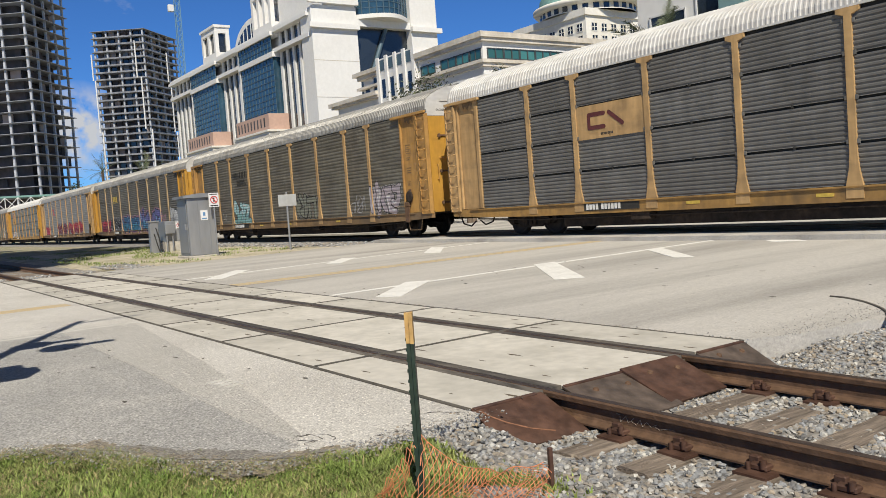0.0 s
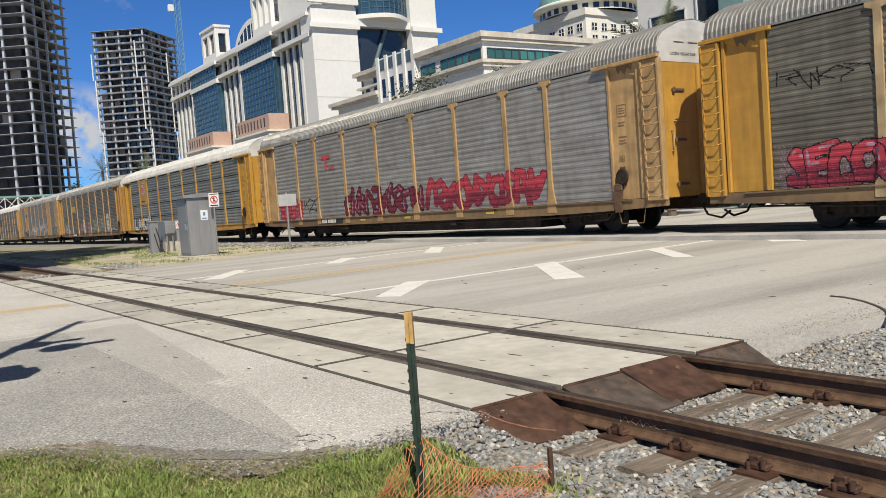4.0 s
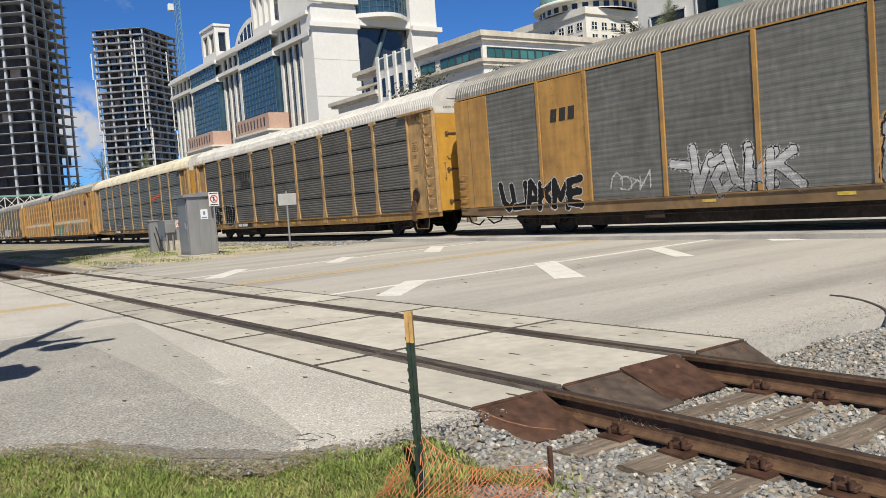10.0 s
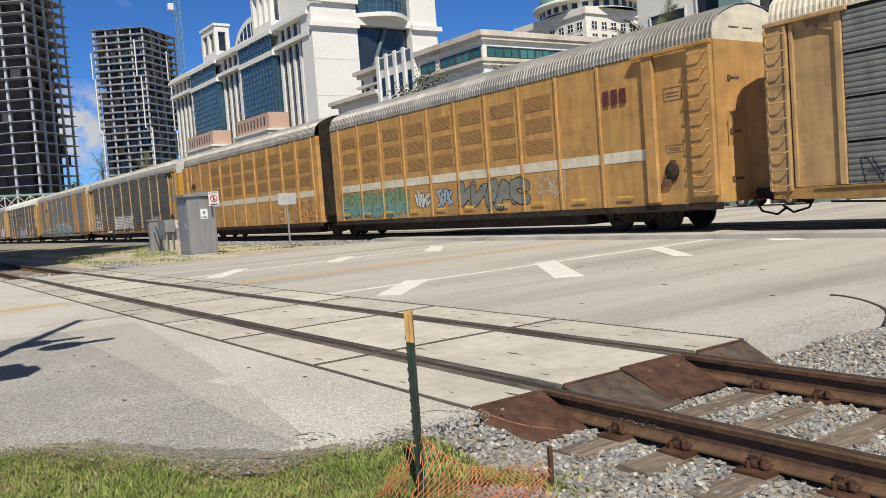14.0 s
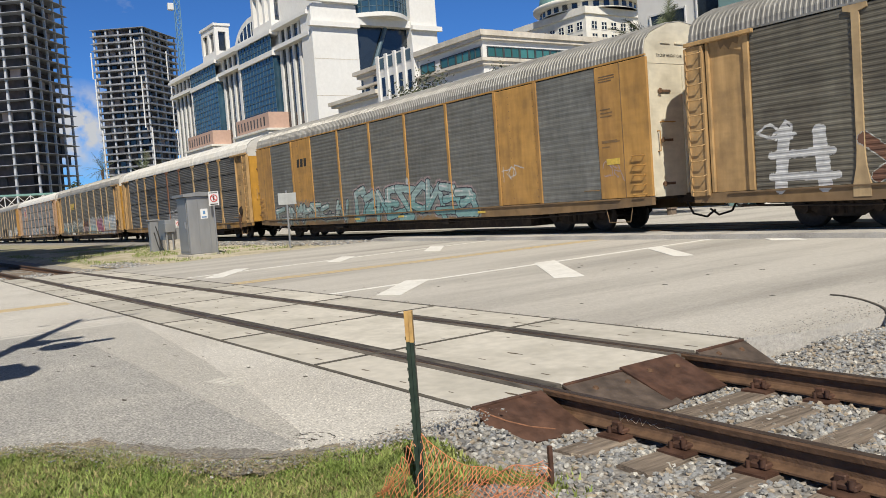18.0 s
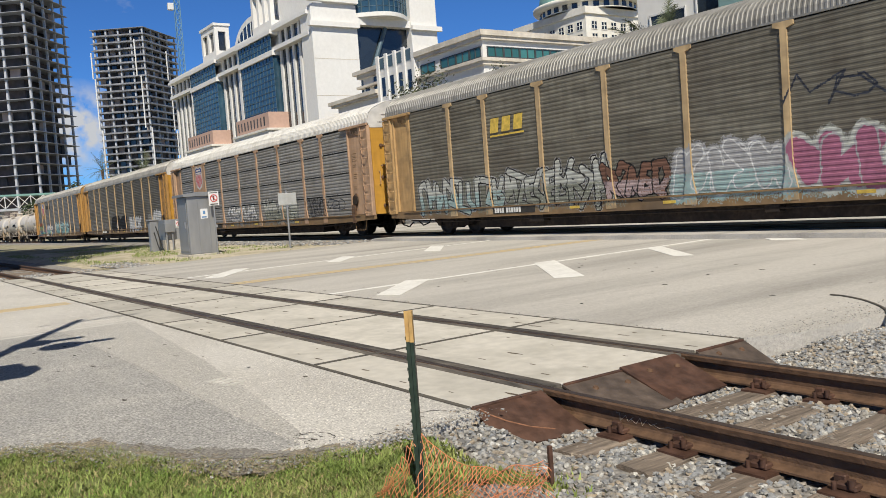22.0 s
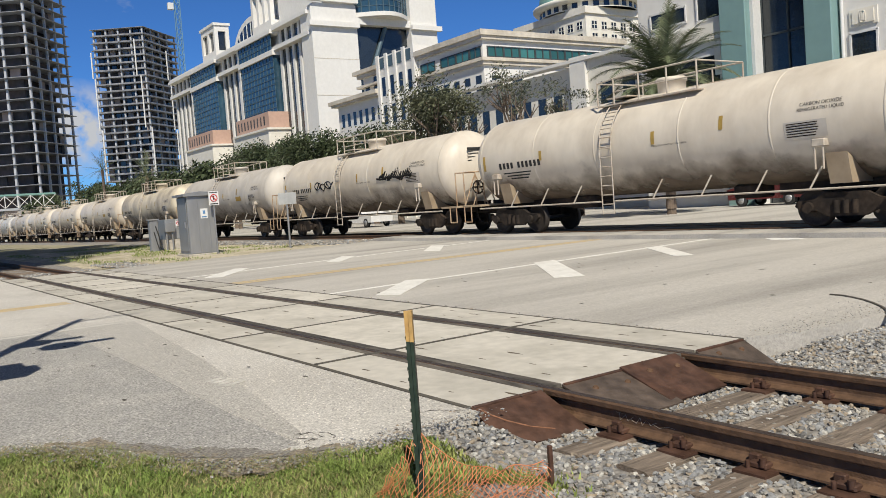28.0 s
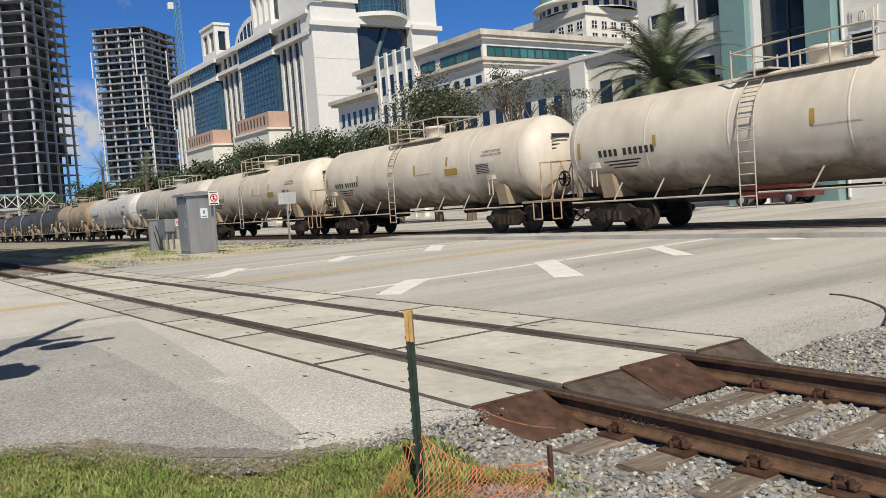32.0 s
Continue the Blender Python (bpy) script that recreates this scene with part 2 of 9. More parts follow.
YELLOW = material("railcar_yellow", (0.50, 0.27, 0.045), 0.5, grain=5, stain=0.8, vary=0.1, second=(0.34, 0.17, 0.04), amount=0.7, bump=0.05, stretch=(1, 1, 0.35))
OCHRE = material("weathered_ochre_paint", (0.46, 0.255, 0.075), 0.6, grain=5, stain=0.8, vary=0.12, second=(0.27, 0.15, 0.06), amount=0.7, bump=0.05, stretch=(1, 1, 0.3))
TAN = material("faded_tan_paint", (0.47, 0.30, 0.135), 0.65, grain=5, stain=0.8, vary=0.12, second=(0.30, 0.19, 0.09), amount=0.7, bump=0.05, stretch=(1, 1, 0.3))
BUFF = material("pale_buff_paint", (0.47, 0.34, 0.19), 0.65, grain=5, stain=0.8, vary=0.12, second=(0.33, 0.23, 0.13), amount=0.7, bump=0.05, stretch=(1, 1, 0.3))
PEACH = material("faded_peach_paint", (0.44, 0.29, 0.19), 0.65, grain=5, stain=0.8, vary=0.1, second=(0.33, 0.21, 0.13), amount=0.7, bump=0.05, stretch=(1, 1, 0.3))
PANEL_LIGHT = material("galvanised_panel", (0.235, 0.248, 0.235), 0.55, metal=0.25, grain=4, stain=0.6, vary=0.14, second=(0.15, 0.15, 0.14), amount=0.7, bump=0.05, stretch=(1, 1, 0.4), random_tone=0.06)
PANEL_GREY = material("dulled_galvanised_panel", (0.165, 0.16, 0.15), 0.6, metal=0.2, grain=4, stain=0.5, vary=0.12, second=(0.115, 0.108, 0.098), amount=0.7, bump=0.05, stretch=(1, 1, 0.4), random_tone=0.05)
PANEL_BROWN = material("grimy_galvanised_panel", (0.157, 0.146, 0.118), 0.65, metal=0.15, grain=4, stain=0.5, vary=0.16, second=(0.095, 0.082, 0.066), amount=0.8, bump=0.05, stretch=(1, 1, 0.4), random_tone=0.06)
PANEL_DARK = material("blue_grey_panel", (0.18, 0.182, 0.17), 0.6, metal=0.2, grain=6, stain=0.5, vary=0.16, second=(0.13, 0.128, 0.118), amount=0.7, bump=0.05, stretch=(1, 1, 0.4), random_tone=0.05)
PANEL_WHITE = material("chalky_grey_panel", (0.265, 0.262, 0.255), 0.6, metal=0.1, grain=4, stain=0.6, vary=0.12, second=(0.21, 0.20, 0.185), amount=0.7, bump=0.05, random_tone=0.05)
ROOF_WHITE = material("white_roof_paint", (0.57, 0.56, 0.54), 0.5, grain=4, stain=0.6, vary=0.06, second=(0.52, 0.49, 0.45), amount=0.6, bump=0.05)
ROOF_GREY = material("galvanised_roof", (0.30, 0.292, 0.275), 0.5, metal=0.3, grain=4, stain=0.5, vary=0.14, second=(0.19, 0.178, 0.162), amount=0.7, bump=0.05)
ROOF_CREAM = material("cream_roof_paint", (0.66, 0.61, 0.49), 0.6, grain=4, stain=0.6, vary=0.06, second=(0.52, 0.47, 0.36), amount=0.5, bump=0.05)
UNDER = material("grimy_underframe", (0.026, 0.021, 0.018), 0.85, grain=8, stain=1.5, vary=0.35, second=(0.075, 0.052, 0.037), amount=0.7, spec=0.2)
SILL_BROWN = material("grimy_side_sill", (0.23, 0.145, 0.07), 0.75, grain=4, stain=0.5, vary=0.25, second=(0.085, 0.066, 0.05), amount=0.9, bump=0.1)
LOUVRE = material("dusty_brown_louvre", (0.31, 0.175, 0.062), 0.7, grain=6, vary=0.15, second=(0.26, 0.15, 0.065), amount=0.6, bump=0.05)
TWIN_OCHRE = material("dusty_orange_ochre_paint", (0.50, 0.285, 0.095), 0.6, grain=5, stain=0.8, vary=0.12, second=(0.36, 0.20, 0.075), amount=0.7, bump=0.05, stretch=(1, 1, 0.3))
for _m, _a, _d, _l in ((PANEL_LIGHT, 0.12, 0.06, 0.1), (PANEL_GREY, 0.14, 0.08, 0.15), (PANEL_BROWN, 0.26, 0.10, 0.25), (PANEL_DARK, 0.16, 0.08, 0.15), (PANEL_WHITE, 0.14, 0.08, 0.2),
                        (YELLOW, 0.04, 0.12, 0.12), (OCHRE, 0.05, 0.14, 0.28), (TAN, 0.05, 0.16, 0.35), (BUFF, 0.05, 0.16, 0.35), (PEACH, 0.05, 0.16, 0.3), (TWIN_OCHRE, 0.05, 0.14, 0.3),
                        (ROOF_WHITE, 0.05, 0.12, 0.2), (ROOF_CREAM, 0.05, 0.12, 0.25), (ROOF_GREY, 0.1, 0.2, 0.2)):
    weather_and_sheen(_m, _a, _d, _l)
SILL_OCHRE = weather_and_sheen(material("dirty_ochre_sill", (0.36, 0.205, 0.06), 0.65, grain=5, stain=0.9, vary=0.15, second=(0.16, 0.10, 0.05), amount=0.8, bump=0.05), 0.05, 0.15, 0.5)
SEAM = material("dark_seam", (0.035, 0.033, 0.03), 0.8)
WHEEL = material("wheel_steel", (0.04, 0.032, 0.027), 0.6, metal=0.3, grain=20, vary=0.3)
CREAM = material("cream_tank_paint", (0.65, 0.59, 0.505), 0.45, grain=2.2, stain=0.75, vary=0.06, second=(0.42, 0.355, 0.285), amount=0.6, bump=0.03, stretch=(1, 1, 0.5))
CREAM_DIRTY = material("soot_stained_cream_paint", (0.62, 0.55, 0.43), 0.5, grain=2.5, stain=0.6, vary=0.08, second=(0.19, 0.15, 0.11), amount=0.85, bump=0.03, stretch=(1, 1, 0.6))
GREY_TANK = material("grey_tank_paint", (0.53, 0.495, 0.45), 0.5, grain=2.2, stain=0.7, vary=0.08, second=(0.36, 0.32, 0.275), amount=0.7, bump=0.03, stretch=(1, 1, 0.5))
TAN_TANK = material("rusty_tan_tank_paint", (0.38, 0.30, 0.21), 0.6, grain=2.2, stain=0.8, vary=0.1, second=(0.22, 0.15, 0.09), amount=0.8, bump=0.03)
BLACK_TANK = material("black_tank_paint", (0.045, 0.045, 0.047), 0.55, grain=2.2, stain=0.8, vary=0.2, second=(0.10, 0.095, 0.09), amount=0.6, bump=0.03)
RAILING = material("dirty_white_railing", (0.50, 0.45, 0.385), 0.6, grain=10, stain=2, vary=0.15, second=(0.30, 0.21, 0.14), amount=0.6, bump=0)
GRIME_AND_SHADE = material("brown_grime_and_belly_shade", (0.17, 0.13, 0.095), 0.75, grain=3, stain=1.2, vary=0.2, second=(0.09, 0.07, 0.052), amount=0.8, bump=0, stretch=(0.6, 1, 1))
# a patchy film: soft-edged grime blotches, denser downwards to paint in the belly's shade
gn, gk = GRIME_AND_SHADE.node_tree.nodes, GRIME_AND_SHADE.node_tree.links
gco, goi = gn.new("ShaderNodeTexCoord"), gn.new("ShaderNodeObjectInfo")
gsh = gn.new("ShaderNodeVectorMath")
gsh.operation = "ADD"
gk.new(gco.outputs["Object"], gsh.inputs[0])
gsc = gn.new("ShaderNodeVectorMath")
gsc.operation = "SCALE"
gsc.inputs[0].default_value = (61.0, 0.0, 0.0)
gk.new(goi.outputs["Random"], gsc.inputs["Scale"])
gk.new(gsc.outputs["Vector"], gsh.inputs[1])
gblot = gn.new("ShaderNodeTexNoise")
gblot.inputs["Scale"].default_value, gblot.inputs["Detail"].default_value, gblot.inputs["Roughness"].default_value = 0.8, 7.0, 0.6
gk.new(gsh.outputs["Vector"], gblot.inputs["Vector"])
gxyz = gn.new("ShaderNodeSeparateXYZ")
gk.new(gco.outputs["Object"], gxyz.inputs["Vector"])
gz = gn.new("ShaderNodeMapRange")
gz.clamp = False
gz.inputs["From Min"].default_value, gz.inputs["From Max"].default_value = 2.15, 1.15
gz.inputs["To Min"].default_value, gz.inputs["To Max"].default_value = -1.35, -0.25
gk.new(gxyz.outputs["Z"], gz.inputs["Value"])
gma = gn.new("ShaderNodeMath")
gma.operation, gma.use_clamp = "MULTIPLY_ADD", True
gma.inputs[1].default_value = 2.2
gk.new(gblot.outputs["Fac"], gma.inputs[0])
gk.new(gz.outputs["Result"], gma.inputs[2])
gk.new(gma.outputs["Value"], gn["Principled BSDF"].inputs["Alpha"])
RUSTY_RAIL = material("rust_stained_railing", (0.44, 0.33, 0.22), 0.65, grain=10, stain=2.5, vary=0.2, second=(0.22, 0.10, 0.05), amount=0.8, bump=0)
PLACARD = material("ochre_placard", (0.40, 0.27, 0.07), 0.6, grain=10, vary=0.15, bump=0)
BLACK = material("black_lettering", (0.03, 0.03, 0.03), 0.7, vary=0.3, bump=0)
OFFWHITE = material("white_lettering", (0.70, 0.69, 0.66), 0.7, vary=0.1, bump=0)

SPRAY = {}
for key, rgb in dict(cyan=(0.30, 0.47, 0.49), red=(0.42, 0.05, 0.07), pink=(0.50, 0.22, 0.32), blue=(0.05, 0.13, 0.25), sky=(0.20, 0.36, 0.52),
                     white=(0.54, 0.54, 0.54), silver=(0.33, 0.33, 0.335), black=(0.012, 0.012, 0.013), green=(0.16, 0.33, 0.19), teal=(0.16, 0.31, 0.31),
                     orange=(0.75, 0.16, 0.05), purple=(0.26, 0.17, 0.36), yellow=(0.60, 0.52, 0.08), grey=(0.20, 0.21, 0.20), brown=(0.30, 0.17, 0.10),
                     ink=(0.035, 0.04, 0.055), rose=(0.36, 0.20, 0.27), dull_rose=(0.33, 0.19, 0.20), wine=(0.17, 0.025, 0.045), violet=(0.13, 0.13, 0.30), teal_blue=(0.05, 0.20, 0.30), lilac=(0.34, 0.30, 0.33),
                     grime=(0.085, 0.08, 0.068), moss=(0.19, 0.20, 0.165), moss_dark=(0.07, 0.11, 0.07), pale=(0.42, 0.43, 0.40), pale_teal=(0.27, 0.37, 0.37), pale_blue=(0.30, 0.37, 0.45), dusty_pink=(0.36, 0.28, 0.28),
                     umber=(0.16, 0.085, 0.06), sand=(0.45, 0.30, 0.16), khaki=(0.25, 0.245, 0.195), sage=(0.18, 0.27, 0.17), wine_pink=(0.32, 0.12, 0.19), rust_orange=(0.45, 0.12, 0.05), lime=(0.35, 0.48, 0.18), hole=(0.1, 0.1, 0.1)).items():
    SPRAY[key] = material("spray_paint_" + key, rgb, 0.7, grain=6, stain=2.5, vary=0.15, second=tuple(0.72 * c + 0.012 for c in rgb), amount=0.7, bump=0, spec=0.2)
EMBLEM_BLUE = material("emblem_blue", (0.05, 0.07, 0.24), 0.6, bump=0)
EMBLEM_RED = material("emblem_red", (0.52, 0.06, 0.08), 0.6, bump=0)
EMBLEM_YELLOW = material("emblem_yellow", (0.60, 0.42, 0.08), 0.6, bump=0)
EMBLEM_DARK = material("emblem_maroon", (0.11, 0.03, 0.03), 0.6, bump=0)


# ---- mesh building ----
class Mesh:
    """Vertices and faces gathered piece by piece."""

    def __init__(self):
        self.v, self.f, self.smooth = [], [], []

    def add(self, verts, faces, smooth=False):
        o = len(self.v)
        self.v += [tuple(p) for p in verts]
        self.f += [tuple(i + o for i in f) for f in faces]
        self.smooth += [smooth] * len(faces)
        return self

    def box(self, x0, x1, y0, y1, z0, z1, bevel=0.0):
        if bevel:
            b = bevel
            vs, rings = [], [(z0, b), (z0 + b, 0), (z1 - b, 0), (z1, b)]
            for z, i in rings:
                vs += [(x0 + i + b, y0 + i, z), (x1 - i - b, y0 + i, z), (x1 - i, y0 + i + b, z), (x1 - i, y1 - i - b, z),
                       (x1 - i - b, y1 - i, z), (x0 + i + b, y1 - i, z), (x0 + i, y1 - i - b, z), (x0 + i, y0 + i + b, z)]
            fs = [tuple(range(7, -1, -1)), tuple(range(24, 32))]
            for r in range(3):
                fs += [(r * 8 + i, r * 8 + (i + 1) % 8, r * 8 + 8 + (i + 1) % 8, r * 8 + 8 + i) for i in range(8)]
            return self.add(vs, fs)
        return self.add([(x0, y0, z0), (x1, y0, z0), (x1, y1, z0), (x0, y1, z0), (x0, y0, z1), (x1, y0, z1), (x1, y1, z1), (x0, y1, z1)],
                        [(3, 2, 1, 0), (4, 5, 6, 7), (0, 1, 5, 4), (1, 2, 6, 5), (2, 3, 7, 6), (3, 0, 4, 7)])

    def tube(self, a, b, r0, r1=None, n=8, caps=True):
        a, b = Vector(a), Vector(b)
        r1 = r0 if r1 is None else r1
        d = (b - a).normalized()
        u = d.orthogonal().normalized()
        w = d.cross(u)
        ring = [(math.cos(2 * math.pi * i / n), math.sin(2 * math.pi * i / n)) for i in range(n)]
        vs = [a + (u * c + w * s) * r0 for c, s in ring] + [b + (u * c + w * s) * r1 for c, s in ring]
        self.add(vs, [(i, (i + 1) % n, n + (i + 1) % n, n + i) for i in range(n)], True)
        if caps:
            self.add(vs[:n], [tuple(range(n - 1, -1, -1))])
            self.add(vs[n:], [tuple(range(n))])
        return self

    def path(self, pts, r, n=6):
        for a, b in zip(pts, pts[1:]):
            self.tube(a, b, r, n=n)
        return self

    def prism(self, outline, axis, lo, hi):
        """An outline in the two other axes, drawn out along axis from lo to hi."""
        def at(p, h):
            return {"x": (h, p[0], p[1]), "y": (p[0], h, p[1]), "z": (p[0], p[1], h)}[axis]
        n = len(outline)
        vs = [at(p, lo) for p in outline] + [at(p, hi) for p in outline]
        return self.add(vs, [tuple(range(n - 1, -1, -1)), tuple(range(n, 2 * n))] + [(i, (i + 1) % n, n + (i + 1) % n, n + i) for i in range(n)])

    def lathe(self, profile, axis_from, axis, n=24):
        """A profile of (distance along, radius) turned round an axis."""
        a, d = Vector(axis_from), Vector(axis).normalized()
        u = d.orthogonal().normalized()
        w = d.cross(u)
        vs = []
        for s, r in profile:
            vs += [a + d * s + (u * math.cos(2 * math.pi * i / n) + w * math.sin(2 * math.pi * i / n)) * r for i in range(n)]
        fs = []
        for j in range(len(profile) - 1):
            fs += [(j * n + i, j * n + (i + 1) % n, (j + 1) * n + (i + 1) % n, (j + 1) * n + i) for i in range(n)]
        return self.add(vs, fs, True)

    def sweep(self, rows):
        """Rows of equal length, skinned."""
        n = len(rows[0])
        vs = [p for r in rows for p in r]
        return self.add(vs, [(j * n + i, j * n + i + 1, (j + 1) * n + i + 1, (j + 1) * n + i) for j in range(len(rows) - 1) for i in range(n - 1)])

    def data(self, name, mat):
        me = bpy.data.meshes.new(name)
        me.from_pydata(self.v, [], self.f)
        me.polygons.foreach_set("use_smooth", self.smooth)
        me.materials.append(mat)
        me.update()
        return me


CACHE = {}


def part(name, mesh, mat, parent=None, label="", at=(0, 0, 0), key=None):
    """Links a mesh as one object, under a thing or a part where parent is given; alike pieces share data by key."""
    if key is not None and (key, mat.name) in CACHE:
        me = CACHE[(key, mat.name)]
    else:
        me = (mesh() if callable(mesh) else mesh).data(name, mat)
        if key is not None:
            CACHE[(key, mat.name)] = me
    ob = new(name, me)
    ob.location = at
    if parent is not None:
        ob.parent = parent
    if label:
        tagged(ob, label)
    return ob


def thing(name, label, category, group="", kind="", at=(0, 0, 0)):
    ob = new(name)
    ob.empty_display_size = 0.3
    ob.location = at
    return tagged(ob, label, category, group, kind)


def structure(name, mesh, mat, label, category, at=(0, 0, 0)):
    return tagged(part(name, mesh, mat, None, "", at), label, category, "", "structure")


def words(text, size, mat, parent, m, name="lettering", label="", bold=0.0):
    """Flat lettering in the built-in font, as a mesh, placed by the pose m in its parent's space."""
    cu = bpy.data.curves.new("letters", "FONT")
    cu.body, cu.size, cu.align_x, cu.align_y = text, size, "CENTER", "CENTER"
    cu.offset = bold
    tmp = bpy.data.objects.new("letters", cu)
    scene.collection.objects.link(tmp)
    bpy.context.view_layer.update()
    me = bpy.data.meshes.new_from_object(tmp.evaluated_get(bpy.context.evaluated_depsgraph_get()))
    bpy.data.objects.remove(tmp)
    bpy.data.curves.remove(cu)
    me.materials.clear()
    me.materials.append(mat)
    ob = new(name, me)
    ob.parent = parent
    ob.matrix_basis = m
    if label:
        tagged(ob, label)
    return ob


# ---- the train ----
TRACK_Y = 19.2           # centre line of the track on which the train runs
SIDE = -1.60             # near side of a car in its own space
PITCH = 28.6             # from car to car
POSTS = (4.55, 6.65, 9.45, 12.3, 15.1, 17.95, 20.8, 22.85)
BAYS = (1.95,) + POSTS + (25.45,)
WHEELSETS = []
MOVING = []              # (thing, distance behind the train's mark)


def truck(parent, x, wheel_y=0.75):
    """A two-axle truck: side frames, bolster, springs and two turning wheelsets."""
    def frames():
        m = Mesh()
        for s in (-1, 1):
            y = s * 1.0
            out = [(-1.25, 0.50), (-1.2, 0.62), (-0.75, 0.66), (-0.5, 0.80), (0.5, 0.80), (0.75, 0.66), (1.2, 0.62), (1.25, 0.50), (1.05, 0.36),
                   (0.72, 0.40), (0.45, 0.26), (-0.45, 0.26), (-0.72, 0.40), (-1.05, 0.36)]
            m.prism(out, "y", y - 0.06, y + 0.06)
            for bx in (-0.89, 0.89):
                m.tube((bx, y - 0.16, 0.47), (bx, y + 0.16, 0.47), 0.13, n=10)
            for bx in (-0.22, 0, 0.22):
                m.tube((bx, y - 0.1 * s + s * 0.16, 0.32), (bx, y + s * 0.06, 0.62), 0.075, n=8)
        m.box(-0.25, 0.25, -1.0, 1.0, 0.55, 0.78)
        return m
    t = part("truck", frames, UNDER, parent, "dark grimy cast-steel truck", (x, 0, 0), key="truck")
    for dx in (-0.89, 0.89):
        def axle():
            m = Mesh()
            m.tube((0, -0.95, 0), (0, 0.95, 0), 0.07, n=8)
            for s in (-1, 1):
                o = (0, s * 0.66, 0)
                m.lathe([(0, 0.0), (0, 0.13), (0.02, 0.15), (0.03, 0.36), (0.0, 0.38), (0, 0.485), (0.03, 0.49), (0.04, 0.46), (0.14, 0.455), (0.14, 0.40),
                         (0.10, 0.36), (0.10, 0.15), (0.15, 0.12), (0.15, 0.0)], o, (0, s, 0), 20)
            return m
        w = part("wheelset", axle, WHEEL, t, key="wheelset")
        w.matrix_parent_inverse = Matrix.Translation((dx, 0, 0.46))
        WHEELSETS.append(w)
    return t


def coupler(parent, x, s):
    part("coupler", lambda: Mesh().box(-0.75, 0.1, -0.13, 0.13, 0.72, 1.0, 0.03).box(0.05, 0.36, -0.2, 0.2, 0.68, 1.04, 0.05).path(
        [(-0.1, -0.5, 0.75), (0.1, -0.5, 0.42), (0.5, -0.45, 0.32), (0.75, -0.4, 0.5)], 0.03), UNDER, parent, "grimy coupler with a sagging air hose",
        (x, 0, 0), key=("coupler",)).rotation_euler = (0, 0, 0 if s > 0 else math.pi)


def capsule(m, a, b, r, y, n=5):
    """A fat stroke on the near side of a car."""
    ax, az = a
    bx, bz = b
    th = math.atan2(bz - az, bx - ax)
    pts = [(ax + r * math.cos(th + math.pi / 2 + math.pi * i / n), az + r * math.sin(th + math.pi / 2 + math.pi * i / n)) for i in range(n + 1)]
    pts += [(bx + r * math.cos(th - math.pi / 2 + math.pi * i / n), bz + r * math.sin(th - math.pi / 2 + math.pi * i / n)) for i in range(n + 1)]
    m.add([(p[0], y, p[1]) for p in pts], [tuple(range(len(pts)))])


def scrap_mesh(name, verts, faces, slots, mats):
    me = bpy.data.meshes.new(name)
    me.from_pydata(verts, [], faces)
    for k in mats:
        me.materials.append(k)
    me.polygons.foreach_set("material_index", slots)
    me.update()
    return me


GLYPHS = dict(
    R=(((0, 0), (0, 1)), ((0, 0.95), (0.7, 0.9), (0.75, 0.6), (0.1, 0.5)), ((0.3, 0.5), (0.9, 0))),
    A=(((0, 0), (0.42, 1), (0.58, 1), (1, 0)), ((0.2, 0.36), (0.8, 0.36))),
    C=(((0.95, 0.82), (0.6, 1), (0.15, 0.85), (0, 0.45), (0.2, 0.08), (0.6, 0), (0.95, 0.2)),),
    K=(((0, 1), (0, 0)), ((0.95, 1), (0.1, 0.5)), ((0.25, 0.6), (1, 0))),
    E=(((0.9, 0.95), (0, 0.95), (0, 0.05), (0.9, 0)), ((0, 0.5), (0.7, 0.52))),
    N=(((0, 0), (0.05, 1), (0.95, 0), (1, 1)),),
    S=(((0.95, 0.85), (0.5, 1), (0.08, 0.75), (0.5, 0.5), (0.92, 0.28), (0.5, 0), (0, 0.12)),),
    U=(((0, 1), (0.05, 0.25), (0.5, 0), (0.95, 0.25), (1, 1)),),
    M=(((0, 0), (0.08, 1), (0.5, 0.3), (0.92, 1), (1, 0)),),
    O=(((0.5, 1), (0.1, 0.8), (0, 0.4), (0.3, 0.02), (0.75, 0.05), (1, 0.45), (0.88, 0.85), (0.5, 1)),),
    Z=(((0, 1), (0.95, 0.95), (0.05, 0.05), (1, 0)),),
    L=(((0.1, 1), (0, 0.05), (0.95, 0)),))


